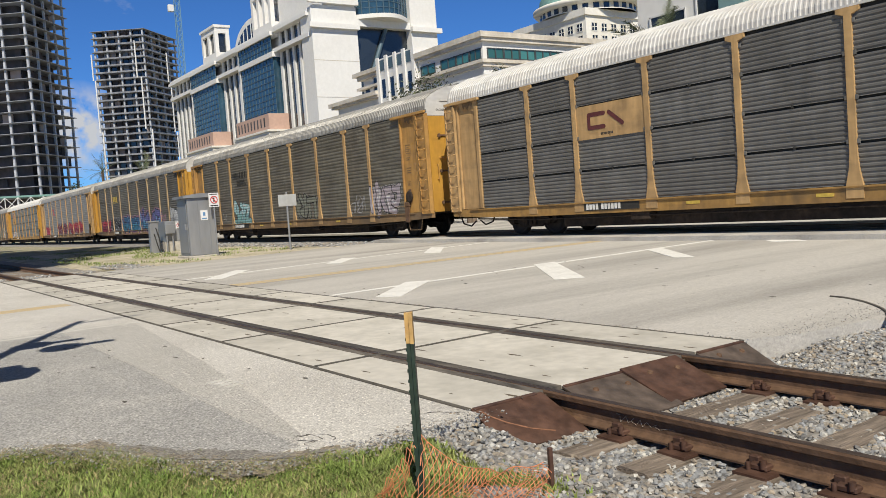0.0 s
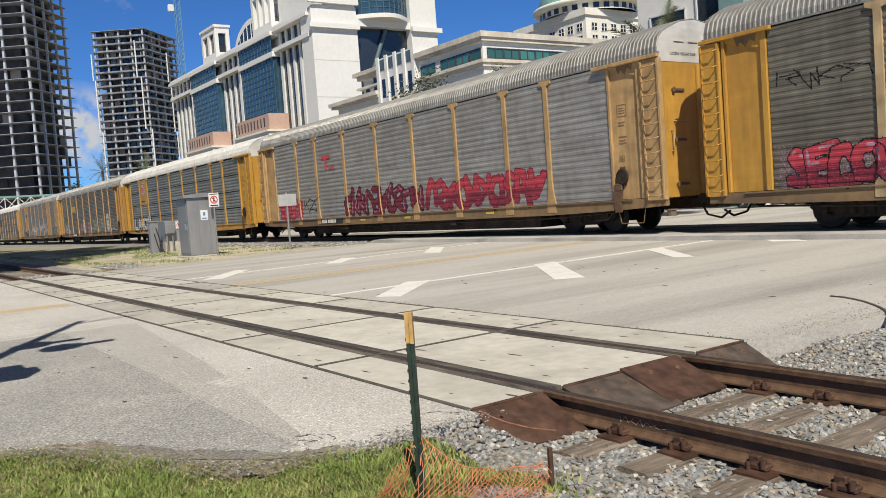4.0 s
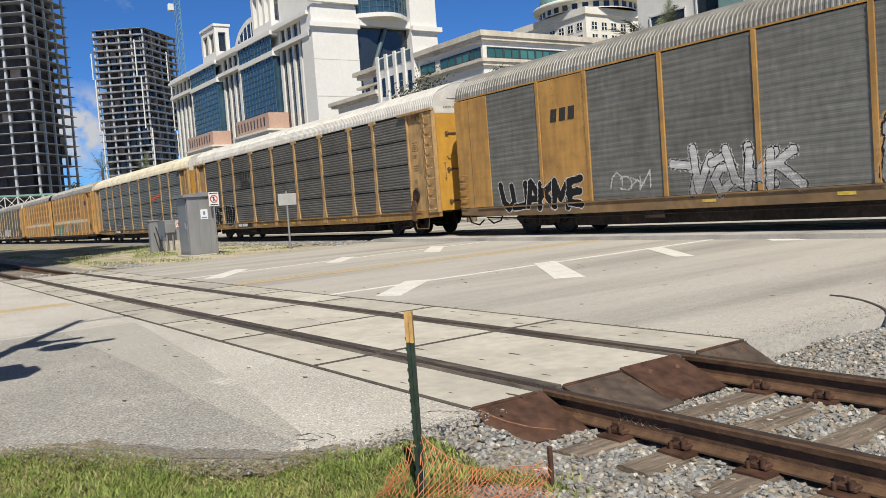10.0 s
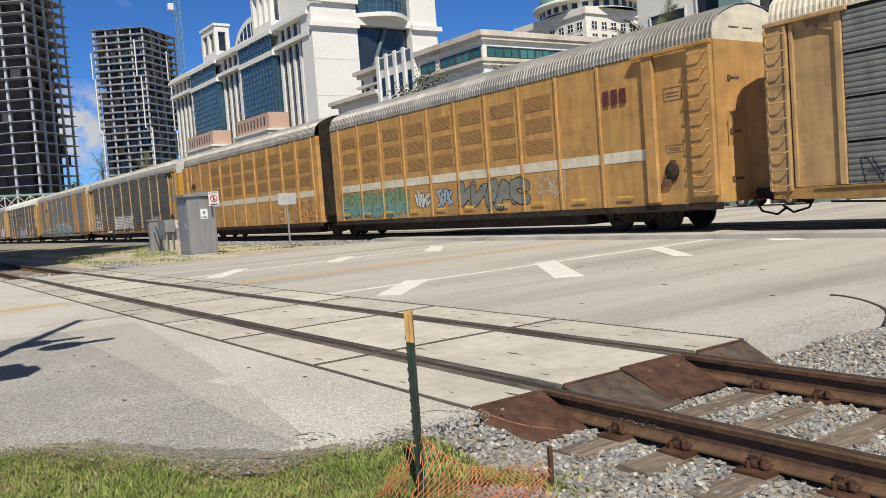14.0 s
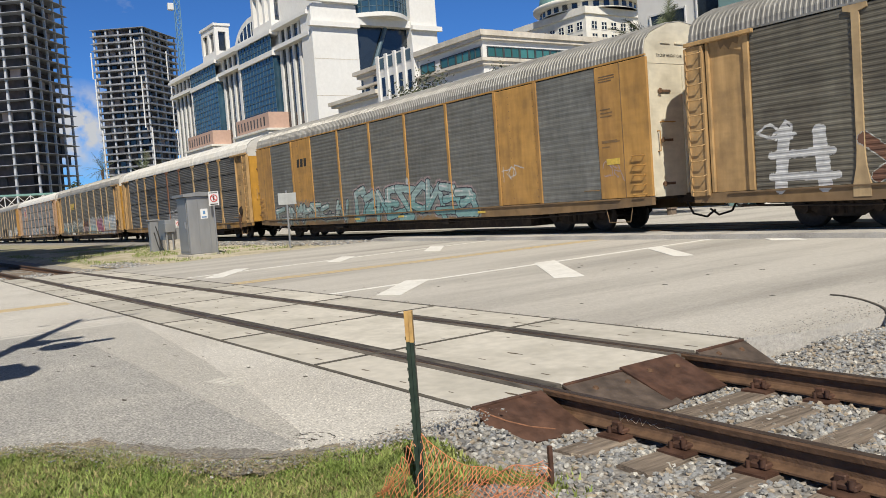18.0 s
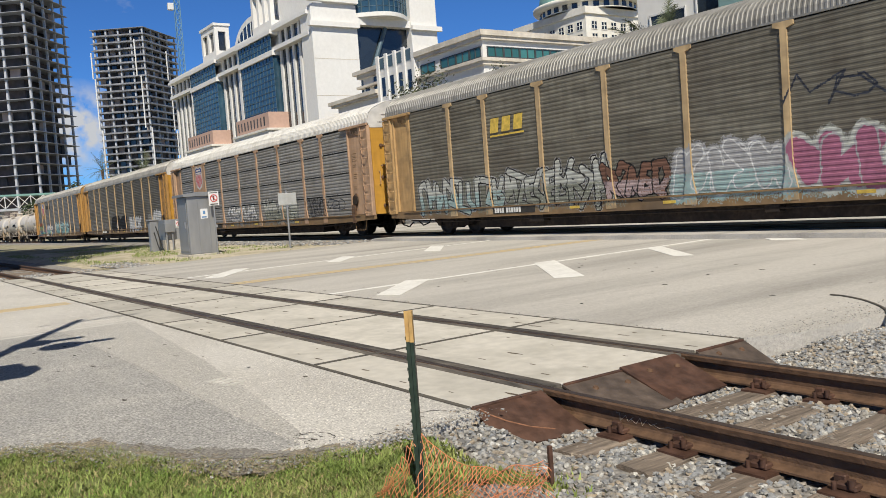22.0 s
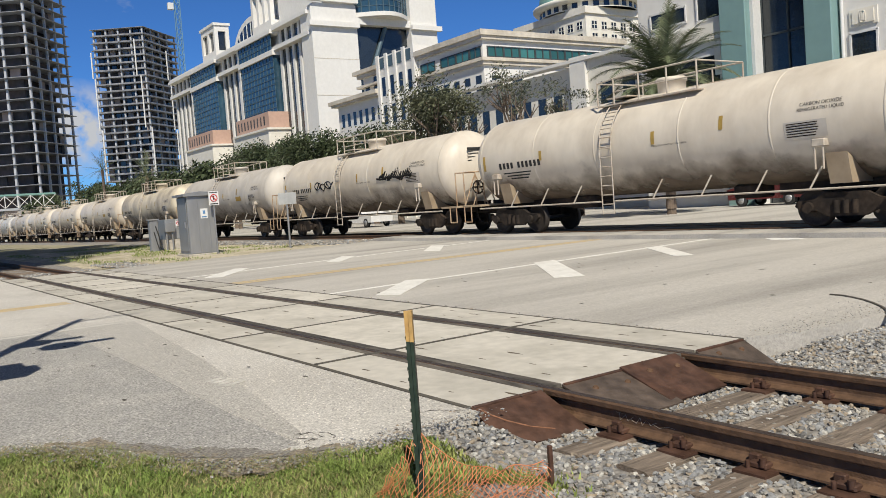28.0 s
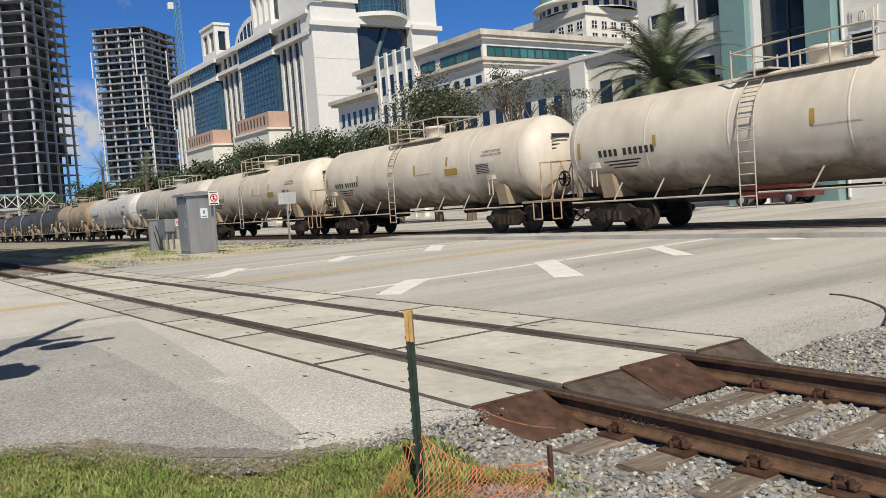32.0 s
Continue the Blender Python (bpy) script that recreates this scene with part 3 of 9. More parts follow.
class Paint:
    """Spray paint on the near side of a car: strokes on a fine raster that follows ribs, posts and sill, so the paint lies on the metal."""

    def __init__(self, i, rows, seams, pitch, depth, plate, plain):
        self.rnd, self.nrnd = random.Random(900 + i), np.random.RandomState(700 + i)
        h = 3.78 / rows
        g = 0.062 if seams else 0.002
        n = max(2, round((h - g) / pitch))
        p = (h - g) / n
        bands = [(z, z + 0.028, -0.036, -0.036, 0) for z in [0.645 + 0.028 * k for k in range(11)]]
        for r in range(rows):
            prof = [(0.0, 0.0)]
            for k in range(n):
                prof += [(k * p + p * 0.10, depth), (k * p + p * 0.26, depth), (k * p + p * 0.42, depth), (k * p + p * 0.58, 0.0), (k * p + p * 0.78, 0.0), (k * p + p * 0.98, 0.0)]
            prof.append((h - g, 0.0))
            bands += [(0.98 + r * h + a[0], 0.98 + r * h + b[0], a[1], b[1], 1) for a, b in zip(prof, prof[1:]) if b[0] - a[0] > 0.004]
        self.bands = [q for q in bands if q[0] < 3.7]
        self.z = np.array([(q[0] + q[1]) / 2 for q in self.bands])
        self.dx = 0.017
        self.x = np.arange(0.14, 27.36, self.dx)
        self.c = np.full((len(self.z), len(self.x)), -1, dtype=int)
        self.names = []
        X, Z = np.meshgrid(self.x, self.z)
        zone = np.where(Z < 0.97, 0, 1)
        self.wob = sum(np.sin(X * u + Z * v + w) for u, v, w in ((7.1, 9.3, 0.4), (17.0, -13.0, 2.2), (-29.0, 23.0, 4.1))) / 3
        for b in plate:
            zone = np.where((zone == 1) & (X > BAYS[b] + 0.02) & (X < BAYS[b + 1] - 0.02), 3, zone)
        zone = np.where((zone == 1) & ((X < 1.95) | (X > 25.45)), 4, zone)
        for q in POSTS:
            half = 0.065 if plain else np.interp(Z, [0.70, 0.98, 1.35, 1.7], [0.20, 0.19, 0.11, 0.085])
            zone = np.where((np.abs(X - q) < half) & ((Z > 0.97) | (not plain)), 2, zone)
        self.zone, self.face = zone, {0: -0.036, 2: -0.046 if plain else -0.051, 3: -0.022, 4: -0.022 if plain else 0.033}

    def colour(self, name):
        if name not in self.names:
            self.names.append(name)
        return self.names.index(name)

    def stroke(self, pts, r, name, soft=0.010, only=None):
        """A fat line through the points; only: paint just where this colour lies."""
        k = self.colour(name)
        for (ax, az), (bx, bz) in zip(pts, pts[1:]):
            i0, i1 = np.searchsorted(self.x, (min(ax, bx) - r - 0.05, max(ax, bx) + r + 0.05))
            j0, j1 = np.searchsorted(self.z, (min(az, bz) - r - 0.05, max(az, bz) + r + 0.05))
            if i1 <= i0 or j1 <= j0:
                continue
            X, Z = self.x[None, i0:i1], self.z[j0:j1, None]
            l2 = (bx - ax) ** 2 + (bz - az) ** 2 + 1e-9
            t = np.clip(((X - ax) * (bx - ax) + (Z - az) * (bz - az)) / l2, 0, 1)
            d = np.hypot(X - ax - t * (bx - ax), Z - az - t * (bz - az))
            d = d + soft * self.nrnd.rand(*d.shape) + 0.10 * r * self.wob[j0:j1, i0:i1]
            hit = d < r
            view = self.c[j0:j1, i0:i1]
            if only is not None:
                hit &= view == self.colour(only)
            view[hit] = k

    def haze(self, x0, x1, z0, z1, name, dense=0.5):
        """A ragged cloud of overspray or old buffed paint."""
        k = self.colour(name)
        i0, i1 = np.searchsorted(self.x, (x0, x1))
        j0, j1 = np.searchsorted(self.z, (z0, z1))
        X, Z = self.x[None, i0:i1], self.z[j0:j1, None]
        edge = np.minimum(np.minimum(X - x0, x1 - X) / 0.35, np.minimum(Z - z0, z1 - Z) / 0.22)
        hit = self.nrnd.rand(j1 - j0, i1 - i0) < np.clip(edge + 0.5 * self.wob[j0:j1, i0:i1], 0, 1) * dense
        self.c[j0:j1, i0:i1][hit] = k

    def letters(self, x0, x1, z0, z1, n, seed, text, wild):
        rn = random.Random(seed)
        w = (x1 - x0) / n
        out = []
        for j in range(n):
            key = text[j] if text else rn.choice("RACKENSUMOZL")
            upside = wild > 0.6 and not text and rn.random() < 0.5
            flip, top, low = rn.random() < 0.4 and not text, z1 - rn.uniform(0, 0.22) * wild * (z1 - z0), z0 + rn.uniform(0, 0.14) * wild * (z1 - z0)
            lean = rn.uniform(-0.18, 0.22) * wild * (z1 - z0)
            lines = []
            for line in GLYPHS[key]:
                pts = []
                for u, v in line:
                    u, v = 1 - u if flip else u, 1 - v if upside else v
                    u, v = u + rn.uniform(-0.17, 0.17) * wild, v + rn.uniform(-0.14, 0.14) * wild
                    pts.append((x0 + w * (j + 0.10 - 0.14 * wild + u * (0.80 + 0.26 * wild)) + lean * (v - 0.5), low + (top - low) * v))
                if wild > 0.75 and len(pts) < 5 and not text:
                    (ax, az), (bx, bz) = pts[-2], pts[-1]
                    pts[-1] = (bx + 0.16 * (bx - ax), bz + 0.10 * (bz - az))
                lines.append(pts)
            out.append(lines)
        return out

    def piece(self, x0, x1, z0, z1, fill, edge="black", n=None, fat=0.13, seed=0, low=None, shine=None, glow=None, drop=None, wide=0.04, text=None, wild=1.0, inner=None, halo=0.13):
        """Interlocking fat letter-like shapes with outline, second tone below, highlights and a glow behind. Without a text they spell nothing."""
        h = z1 - z0
        n = max(2, round((n or (x1 - x0) / (h * 0.7)) * (1.3 if wild > 0.6 and not text else 1.0)))
        r = fat * h * 0.62
        pad = r + wide
        glyphs = self.letters(x0 + pad, x1 - pad, z0 + pad, z1 - pad, n, seed * 13 + 5, text, wild)
        if glow:
            for g in glyphs:
                for line in g:
                    self.stroke(line, r + wide + halo, glow, 0.09)
        if drop:
            for g in glyphs:
                for line in g:
                    self.stroke([(a + 0.10, b - 0.07) for a, b in line], r + wide, drop)
        for g in glyphs:
            if edge:
                for line in g:
                    self.stroke(line, r + wide, edge, 0.012)
            for line in g:
                if fill:
                    self.stroke(line, r, fill, 0.012)
                elif inner:
                    self.stroke(line, r, inner, 0.02)
            if fill and low:
                zm = z0 + 0.46 * h
                for q in range(-2, 9):
                    zz = zm - 0.09 * q
                    if zz > z0 - 0.1 and q >= 0:
                        self.stroke([(g[0][0][0] - h, zz), (g[0][0][0] + 1.6 * h, zz + 0.03 * math.sin(seed + q))], 0.055, low, 0.05, only=fill)
            if shine:
                for line in g:
                    for a, b in list(zip(line, line[1:]))[:2]:
                        self.stroke([(a[0] - 0.35 * r, a[1] + 0.3 * r), (0.5 * (a[0] + b[0]) - 0.35 * r, 0.5 * (a[1] + b[1]) + 0.3 * r)], r * 0.28, shine, 0.01, only=fill)
        return glyphs

    def hollow(self, x0, x1, z0, z1, line, n=None, fat=0.16, seed=0, wide=0.035, inside=None, wild=0.8):
        """Outlined bubble letters; inside: the colour between the outlines, else the bare metal shows."""
        k = self.c.copy()
        self.piece(x0, x1, z0, z1, "hole", line, n, fat, seed, wide=wide, wild=wild)
        hole = self.c == self.colour("hole")
        self.c = np.where(hole, k if inside is None else self.colour(inside), self.c)

    def tag(self, x0, x1, z0, z1, name, n=5, seed=0, r=0.02):
        """A thin one-line tag."""
        for g in self.letters(x0, x1, z0, z1, n, seed * 17 + 3, None, 1.5):
            for line in g:
                self.stroke(line, r, name, 0.012)

    def finish(self, car, label):
        verts, faces, slots = [], [], []
        for j, (za, zb, ya, yb, ribbed) in enumerate(self.bands):
            row = self.c[j]
            if row.max() < 0:
                continue
            key = row * 8 + self.zone[j]
            cut = np.flatnonzero(np.diff(key)) + 1
            for a, b in zip([0, *cut], [*cut, len(row)]):
                if row[a] < 0:
                    continue
                zn = self.zone[j, a]
                y0, y1 = (SIDE + ya - 0.004, SIDE + yb - 0.004) if zn == 1 else (SIDE + self.face[zn] - 0.003,) * 2
                xa, xb = self.x[a] - self.dx / 2, self.x[b - 1] + self.dx / 2
                o = len(verts)
                verts += [(xa, y0, za), (xb, y0, za), (xb, y1, zb), (xa, y1, zb)]
                faces.append((o, o + 1, o + 2, o + 3))
                slots.append(int(row[a]))
        if not faces:
            return
        used = sorted(set(slots))
        ob = new("graffiti", scrap_mesh("graffiti", verts, faces, [used.index(q) for q in slots], [SPRAY[self.names[q]] for q in used]))
        ob.parent = car
        tagged(ob, label, kind="stuff")


def bars(car, x, z, n, h, mat, seed=0, gap=None, name="lettering", label="small painted marks", deep=0.022):
    """Marks too small to read, as plain bars."""
    m, rnd = Mesh(), random.Random(seed)
    for i in range(n):
        w = h * 0.55
        m.box(x, x + w, SIDE - deep, SIDE - deep + 0.008, z, z + h)
        x += w + h * 0.22 + (h * 0.5 if gap and i == gap else 0)
    tagged(part(name, m, mat, car), label, kind="stuff")


def shield(car, x, z, w, h):
    """A striped shield emblem, plain."""
    y = SIDE - 0.02
    def outline(k, n=8):
        cx, cz = x + w / 2, z + h / 2
        p = [(-0.5, 0.42), (-0.3, 0.5), (0, 0.44), (0.3, 0.5), (0.5, 0.42), (0.44, 0.2), (0.5, -0.15), (0.36, -0.38), (0, -0.5), (-0.36, -0.38), (-0.5, -0.15), (-0.44, 0.2)]
        return [(cx + a * w * k, cz + b * h * k) for a, b in p]
    e = part("emblem", Mesh().prism(outline(1.0), "y", y - 0.003, y), SPRAY["white"], car, "shield emblem with a blue head and red stripes")
    o = outline(0.88)
    part("emblem_head", Mesh().prism([o[0], o[1], o[2], o[3], o[4], o[5], o[11]], "y", y - 0.010, y - 0.006), EMBLEM_BLUE, e)
    m = Mesh()
    cx = x + w / 2
    for i in range(7):
        a = cx + (i - 3) * w * 0.118
        lo = z + h * (0.10 + 0.085 * abs(i - 3) ** 1.2 * 0.5)
        m.box(a - w * 0.032, a + w * 0.032, y - 0.010, y - 0.006, lo, z + h * 0.64)
    part("emblem_stripes", m, EMBLEM_RED, e)
    part("emblem_bar", Mesh().box(cx - w * 0.30, cx + w * 0.30, y - 0.016, y - 0.013, z + h * 0.80, z + h * 0.86).box(cx - w * 0.34, cx + w * 0.34, y - 0.016, y - 0.013, z + h * 0.69, z + h * 0.75), OFFWHITE, e)


def blocks_logo(car, x, z, w, h, mat, underline=True):
    """A plain emblem: three slanted blocks over a bar."""
    m = Mesh()
    for i in range(3):
        a = x + w * (0.35 * i)
        m.prism([(a, z + h * 0.22), (a + w * 0.24, z + h * 0.22), (a + w * 0.29, z + h), (a + w * 0.05, z + h)], "y", SIDE - 0.03, SIDE - 0.02)
    if underline:
        m.box(x, x + w, SIDE - 0.03, SIDE - 0.02, z, z + h * 0.1)
    part("emblem", m, mat, car, "faded block-shaped railway emblem")


def stripes_logo(car, x, z, w, h, flip=False):
    """A plain emblem: fading speed stripes beside two slanted blocks, over two rows of small marks."""
    m = Mesh()
    y0, y1 = SIDE - 0.024, SIDE - 0.016
    for i in range(7):
        zz = z + h * (0.52 + 0.068 * i)
        a, b = (x + 0.10 * (i % 3), x + w * 0.50) if not flip else (x + w * 0.46, x + w - 0.12 * (i % 3))
        m.box(a, b, y0, y1, zz, zz + h * 0.022)
    a = x + w * 0.52 if not flip else x
    for k in range(2):
        o = a + w * 0.23 * k
        m.prism([(o, z + h * 0.56), (o + w * 0.05, z + h * 0.56), (o + w * 0.10, z + h * 0.98), (o + w * 0.05, z + h * 0.98)], "y", y0, y1)
        m.prism([(o + w * 0.13, z + h * 0.56), (o + w * 0.18, z + h * 0.56), (o + w * 0.23, z + h * 0.98), (o + w * 0.18, z + h * 0.98)], "y", y0, y1)
    for r, n in ((0.26, 7), (0.02, 8)):
        for k in range(n):
            o = x + w * (0.34 + 0.078 * k) if not flip else x + w * 0.075 * k
            m.box(o, o + w * 0.055, y0, y1, z + h * r, z + h * (r + 0.15))
    tagged(part("emblem", m, SEAM, car), "black striped railway emblem", kind="stuff")


ROOF_ARC = [(-1.60, 4.80), (-1.59, 4.98), (-1.50, 5.24), (-1.32, 5.42), (-1.02, 5.56), (-0.6, 5.72), (0, 5.80)]
ROOF_ARC = ROOF_ARC + [(-y, z) for y, z in ROOF_ARC[-2::-1]]


def ribbed_roof(x0, x1, rib=0.135, depth=0.022):
    m, rows = Mesh(), []
    n = int((x1 - x0) / rib)
    for i in range(n):
        a = x0 + (x1 - x0) * i / n
        for f, d in ((0.0, 0), (0.42, 0), (0.55, depth), (0.88, depth)):
            k = 1 - d / 5.0
            rows.append([(a + f * rib, y * (1 + d / 2.2), z + d) for y, z in ROOF_ARC])
    rows.append([(x1, y, z) for y, z in ROOF_ARC])
    return m.sweep(rows)


def ribbed_panel(w, h, pitch, depth=0.024):
    """A steel side panel with horizontal corrugations; its origin is its lower left corner, its face towards -y."""
    n = max(2, round(h / pitch))
    p = h / n
    prof = [(0.0, 0.0)]
    for i in range(n):
        z = i * p
        prof += [(depth, z + p * 0.10), (depth, z + p * 0.42), (0.0, z + p * 0.58), (0.0, z + p * 0.98)]
    prof.append((0.0, h))
    m = Mesh().sweep([[(x, SIDE + y, z) for x in (w, 0)] for y, z in prof])
    return m


def rack_end(car, s, paint, top, door, x):
    """The end of an auto-rack car: doors below, a domed cap above, with ribs and grab irons. s: +1 towards +x."""
    body = [(-1.52, 0.95), (1.52, 0.95), (1.52, 4.6), (-1.52, 4.6)]
    cap = [(-1.52, 4.604), (1.52, 4.604)] + [(y * 0.985, z - 0.012) for y, z in ROOF_ARC[::-1]]
    r = 0 if s > 0 else math.pi
    d = part("end_door", lambda: Mesh().prism(body, "x", -0.06, 0.06), door, car, at=(x, 0, 0), key="end_door")
    d.rotation_euler = (0, 0, r)
    for y in (-1.47, -0.03, 0.03, 1.47):
        part("door_rib", lambda: Mesh().box(0.061, 0.095, -0.03, 0.03, 1.0, 4.55), door, d, "", (0, y, 0), key="door_rib")
    for z in (1.3, 2.5, 3.85):
        part("hinge_bar", lambda: Mesh().box(0.062, 0.11, -0.25, 0.25, -0.035, 0.035, 0.008).box(0.111, 0.14, -0.25, -0.15, -0.07, 0.07, 0.008), RUST_RAIL, d, "dark hinge bar", (0, -0.85, z), key="hinge_bar")
    part("grab_iron", lambda: Mesh().path([(0.06, -1.2, 2.2), (0.16, -1.2, 2.2), (0.16, -1.2, 2.75), (0.06, -1.2, 2.75)], 0.016, 5).path(
        [(0.06, -1.05, 3.0), (0.16, -1.05, 3.0), (0.16, -0.55, 3.0), (0.06, -0.55, 3.0)], 0.02, 5), paint, d, key="grab")
    c = part("end_cap", lambda: Mesh().prism(cap, "x", -0.05, 0.07).box(0.07, 0.10, -0.9, -0.5, 5.15, 5.19).box(0.07, 0.10, -0.3, 0.1, 5.15, 5.19), top, car,
             "domed white end cap under the roof", at=(x, 0, 0), key="end_cap")
    c.rotation_euler = (0, 0, r)
    return d, c


def rack_car(i, panel=PANEL_GREY, paint=OCHRE, roof=ROOF_GREY, end=YELLOW, cap=ROOF_WHITE, sill=SILL_BROWN, rows=4, seams=True, pitch=0.15, plate=(), post=None, label=""):
    """An enclosed auto-rack car. plate: bays that are flat painted plates in place of corrugated panels."""
    post = post or paint
    car = thing("autorack_car", label, "railcar", "cars of the freight train")
    # shell that carries the parts
    part("far_wall", lambda: Mesh().box(0.3, 27.2, 1.50, 1.58, 0.95, 4.80), PANEL_GREY, car, key="far_wall")
    # near wall is coloured dark to blacken the gaps between panels
    part("side_wall", lambda: Mesh().box(0.3, 27.2, -1.535, -1.50, 0.95, 4.80), SEAM, car, "dark-coloured wall that blackens the gaps between panels", key="near_wall")
    part("roof", lambda: ribbed_roof(0.2, 27.3), roof, car, "ribbed sheet-metal roof", key="roof")
    # underframe, with a deep dark box for the shade beneath it, and sills
    part("underframe", lambda: Mesh().box(0.3, 27.2, -1.35, 1.35, 0.88, 1.02).box(5.6, 21.9, -1.3, 1.05, 0.24, 0.88), UNDER, car, key="underframe")
    part("side_sill", lambda: Mesh().prism([(0.15, 0.74), (1.9, 0.67), (4.6, 0.62), (22.9, 0.62), (25.5, 0.67), (27.35, 0.74), (27.35, 0.97), (0.15, 0.97)], "y", SIDE - 0.035, SIDE + 0.10), sill, car, "riveted side sill", key="sill")
    part("side_sill", lambda: Mesh().box(0.15, 27.35, 1.50, 1.635, 0.55, 0.97), sill, car, key="sill_far")
    part("sill_lip", lambda: Mesh().box(1.2, 26.2, SIDE - 0.075, SIDE - 0.036, 0.925, 0.965, 0.006), sill, car, "projecting lip along the sill", key="sill_lip")
    part("brake_pipe", lambda: Mesh().path([(1.5, SIDE + 0.06, 0.62), (4.5, SIDE + 0.04, 0.52), (22.5, SIDE + 0.04, 0.52), (25.5, SIDE + 0.06, 0.62)], 0.025, 6).box(8.6, 9.3, SIDE + 0.02, SIDE + 0.3, 0.40, 0.62, 0.02).box(17.2, 17.6, SIDE + 0.02, SIDE + 0.3, 0.42, 0.62, 0.02), UNDER, car, "grimy pipes and valves under the sill", key="brake_pipe")
    part("top_rail", lambda: Mesh().box(0.15, 27.35, SIDE - 0.02, SIDE + 0.04, 4.79, 4.84), paint if rows == 1 else roof, car, key="top_rail")
    # corner panels with ladders
    tone = end if end not in (YELLOW, ROOF_CREAM) else paint
    for s, a, b in ((-1, 0.12, 1.95), (1, 25.45, 27.38)):
        if rows == 1:
            p = part("corner_panel", lambda: Mesh().box(a, b, SIDE - 0.02, SIDE + 0.06, 0.98, 4.76, 0.01), tone, car, "flat painted corner plate", key=("flat_corner", s))
            for q in ((26.42,) if s > 0 else (0.95,)):
                part("seam", lambda: Mesh().box(-0.012, 0.012, SIDE - 0.028, SIDE - 0.021, 1.0, 4.74), SILL_BROWN, p, "", (q, 0, 0), key="flat_seam")
            lad = 26.75 if s > 0 else 0.2
            for q in range(5):
                part("rung", lambda: Mesh().path([(0, SIDE - 0.02, 0), (0, SIDE - 0.10, 0), (0.42, SIDE - 0.10, 0), (0.42, SIDE - 0.02, 0)], 0.016, 5), paint, p, "", (lad, 0, 1.05 + 0.27 * q), key="short_rung")
            if s > 0:
                part("notice", lambda: Mesh().box(25.75, 26.25, SIDE - 0.028, SIDE - 0.021, 1.95, 2.12), EMBLEM_YELLOW, p, "small yellow notice", key="yellow_notice")
                tagged(part("notice_lines", lambda: [q := Mesh(), [q.box(25.6, 25.6 + w, SIDE - 0.026, SIDE - 0.021, z, z + 0.03) for w, z in ((0.62, 4.45), (0.62, 4.38), (0.5, 4.31), (0.4, 3.52), (0.48, 3.42), (0.44, 3.32), (0.6, 2.62), (0.7, 2.58), (0.3, 2.45))]][0], SILL_BROWN, p, "", key="flat_lines"), "rows of small stencilled lines", kind="stuff")
            continue
        lad = (a, a + 0.55) if s < 0 else (b - 0.62, b)
        inner = (a + 0.60, b) if s < 0 else (a, b - 0.68)
        p = part("corner_panel", lambda: Mesh().box(inner[0], inner[1], SIDE + 0.035, SIDE + 0.062, 0.98, 4.74), tone, car, key=("corner", s))
        for q, w in ((0.0, 0.085), (inner[1] - inner[0] - 0.16, 0.15)):
            part("corner_rib", lambda: Mesh().box(0, w, SIDE - 0.045, SIDE + 0.034, 0.98, 4.74, 0.008), tone, p, "", (inner[0] + q, 0, 0), key=("corner_rib", w))
        part("gusset", lambda: Mesh().prism([(inner[0] + 0.09, 4.74), (inner[1] - 0.17, 4.74), (inner[1] - 0.17, 4.35), ((inner[0] + inner[1]) / 2 + 0.1, 4.45), (inner[0] + 0.09, 4.62)], "y", SIDE - 0.01, SIDE + 0.03), paint, p, key=("gusset", s))
        part("top_bracket", lambda: Mesh().box(a - (0.5 if s > 0 else 0), b + (0 if s > 0 else 0.15), SIDE - 0.13, SIDE - 0.021, 4.70, 4.80, 0.012), paint, p, "projecting bracket under the eaves", key=("bracket_top", s))
        part("torn_seal", lambda: Mesh().prism([(-0.3, 4.70), (0.3, 4.70), (0.26, 4.52), (0.12, 4.60), (0.0, 4.44), (-0.12, 4.58), (-0.24, 4.50)], "y", SIDE - 0.02, SIDE + 0.02), SILL_BROWN, p, "torn rubber seal", ((inner[0] + inner[1]) / 2 + 0.05, 0, 0), key="torn_seal")
        lp = part("ladder_panel", lambda: Mesh().box(lad[0], lad[1], SIDE - 0.075, SIDE + 0.06, 0.90, 4.69, 0.012), paint, car, "proud ladder panel", key=("ladpan", s))
        for q in (lad[0], lad[1] - 0.05):
            part("stile", lambda: Mesh().box(0, 0.05, SIDE - 0.12, SIDE - 0.076, 0.92, 4.66), paint, lp, "", (q, 0, 0), key="stile")
        for q in range(10):
            part("rung", lambda: Mesh().path([(0.05, SIDE - 0.10, 0.05), (0.12, SIDE - 0.19, 0), (0.46, SIDE - 0.19, 0), (0.53, SIDE - 0.10, 0.04)], 0.015, 5), paint, lp, "", (lad[0], 0, 1.02 + 0.385 * q), key="rung")
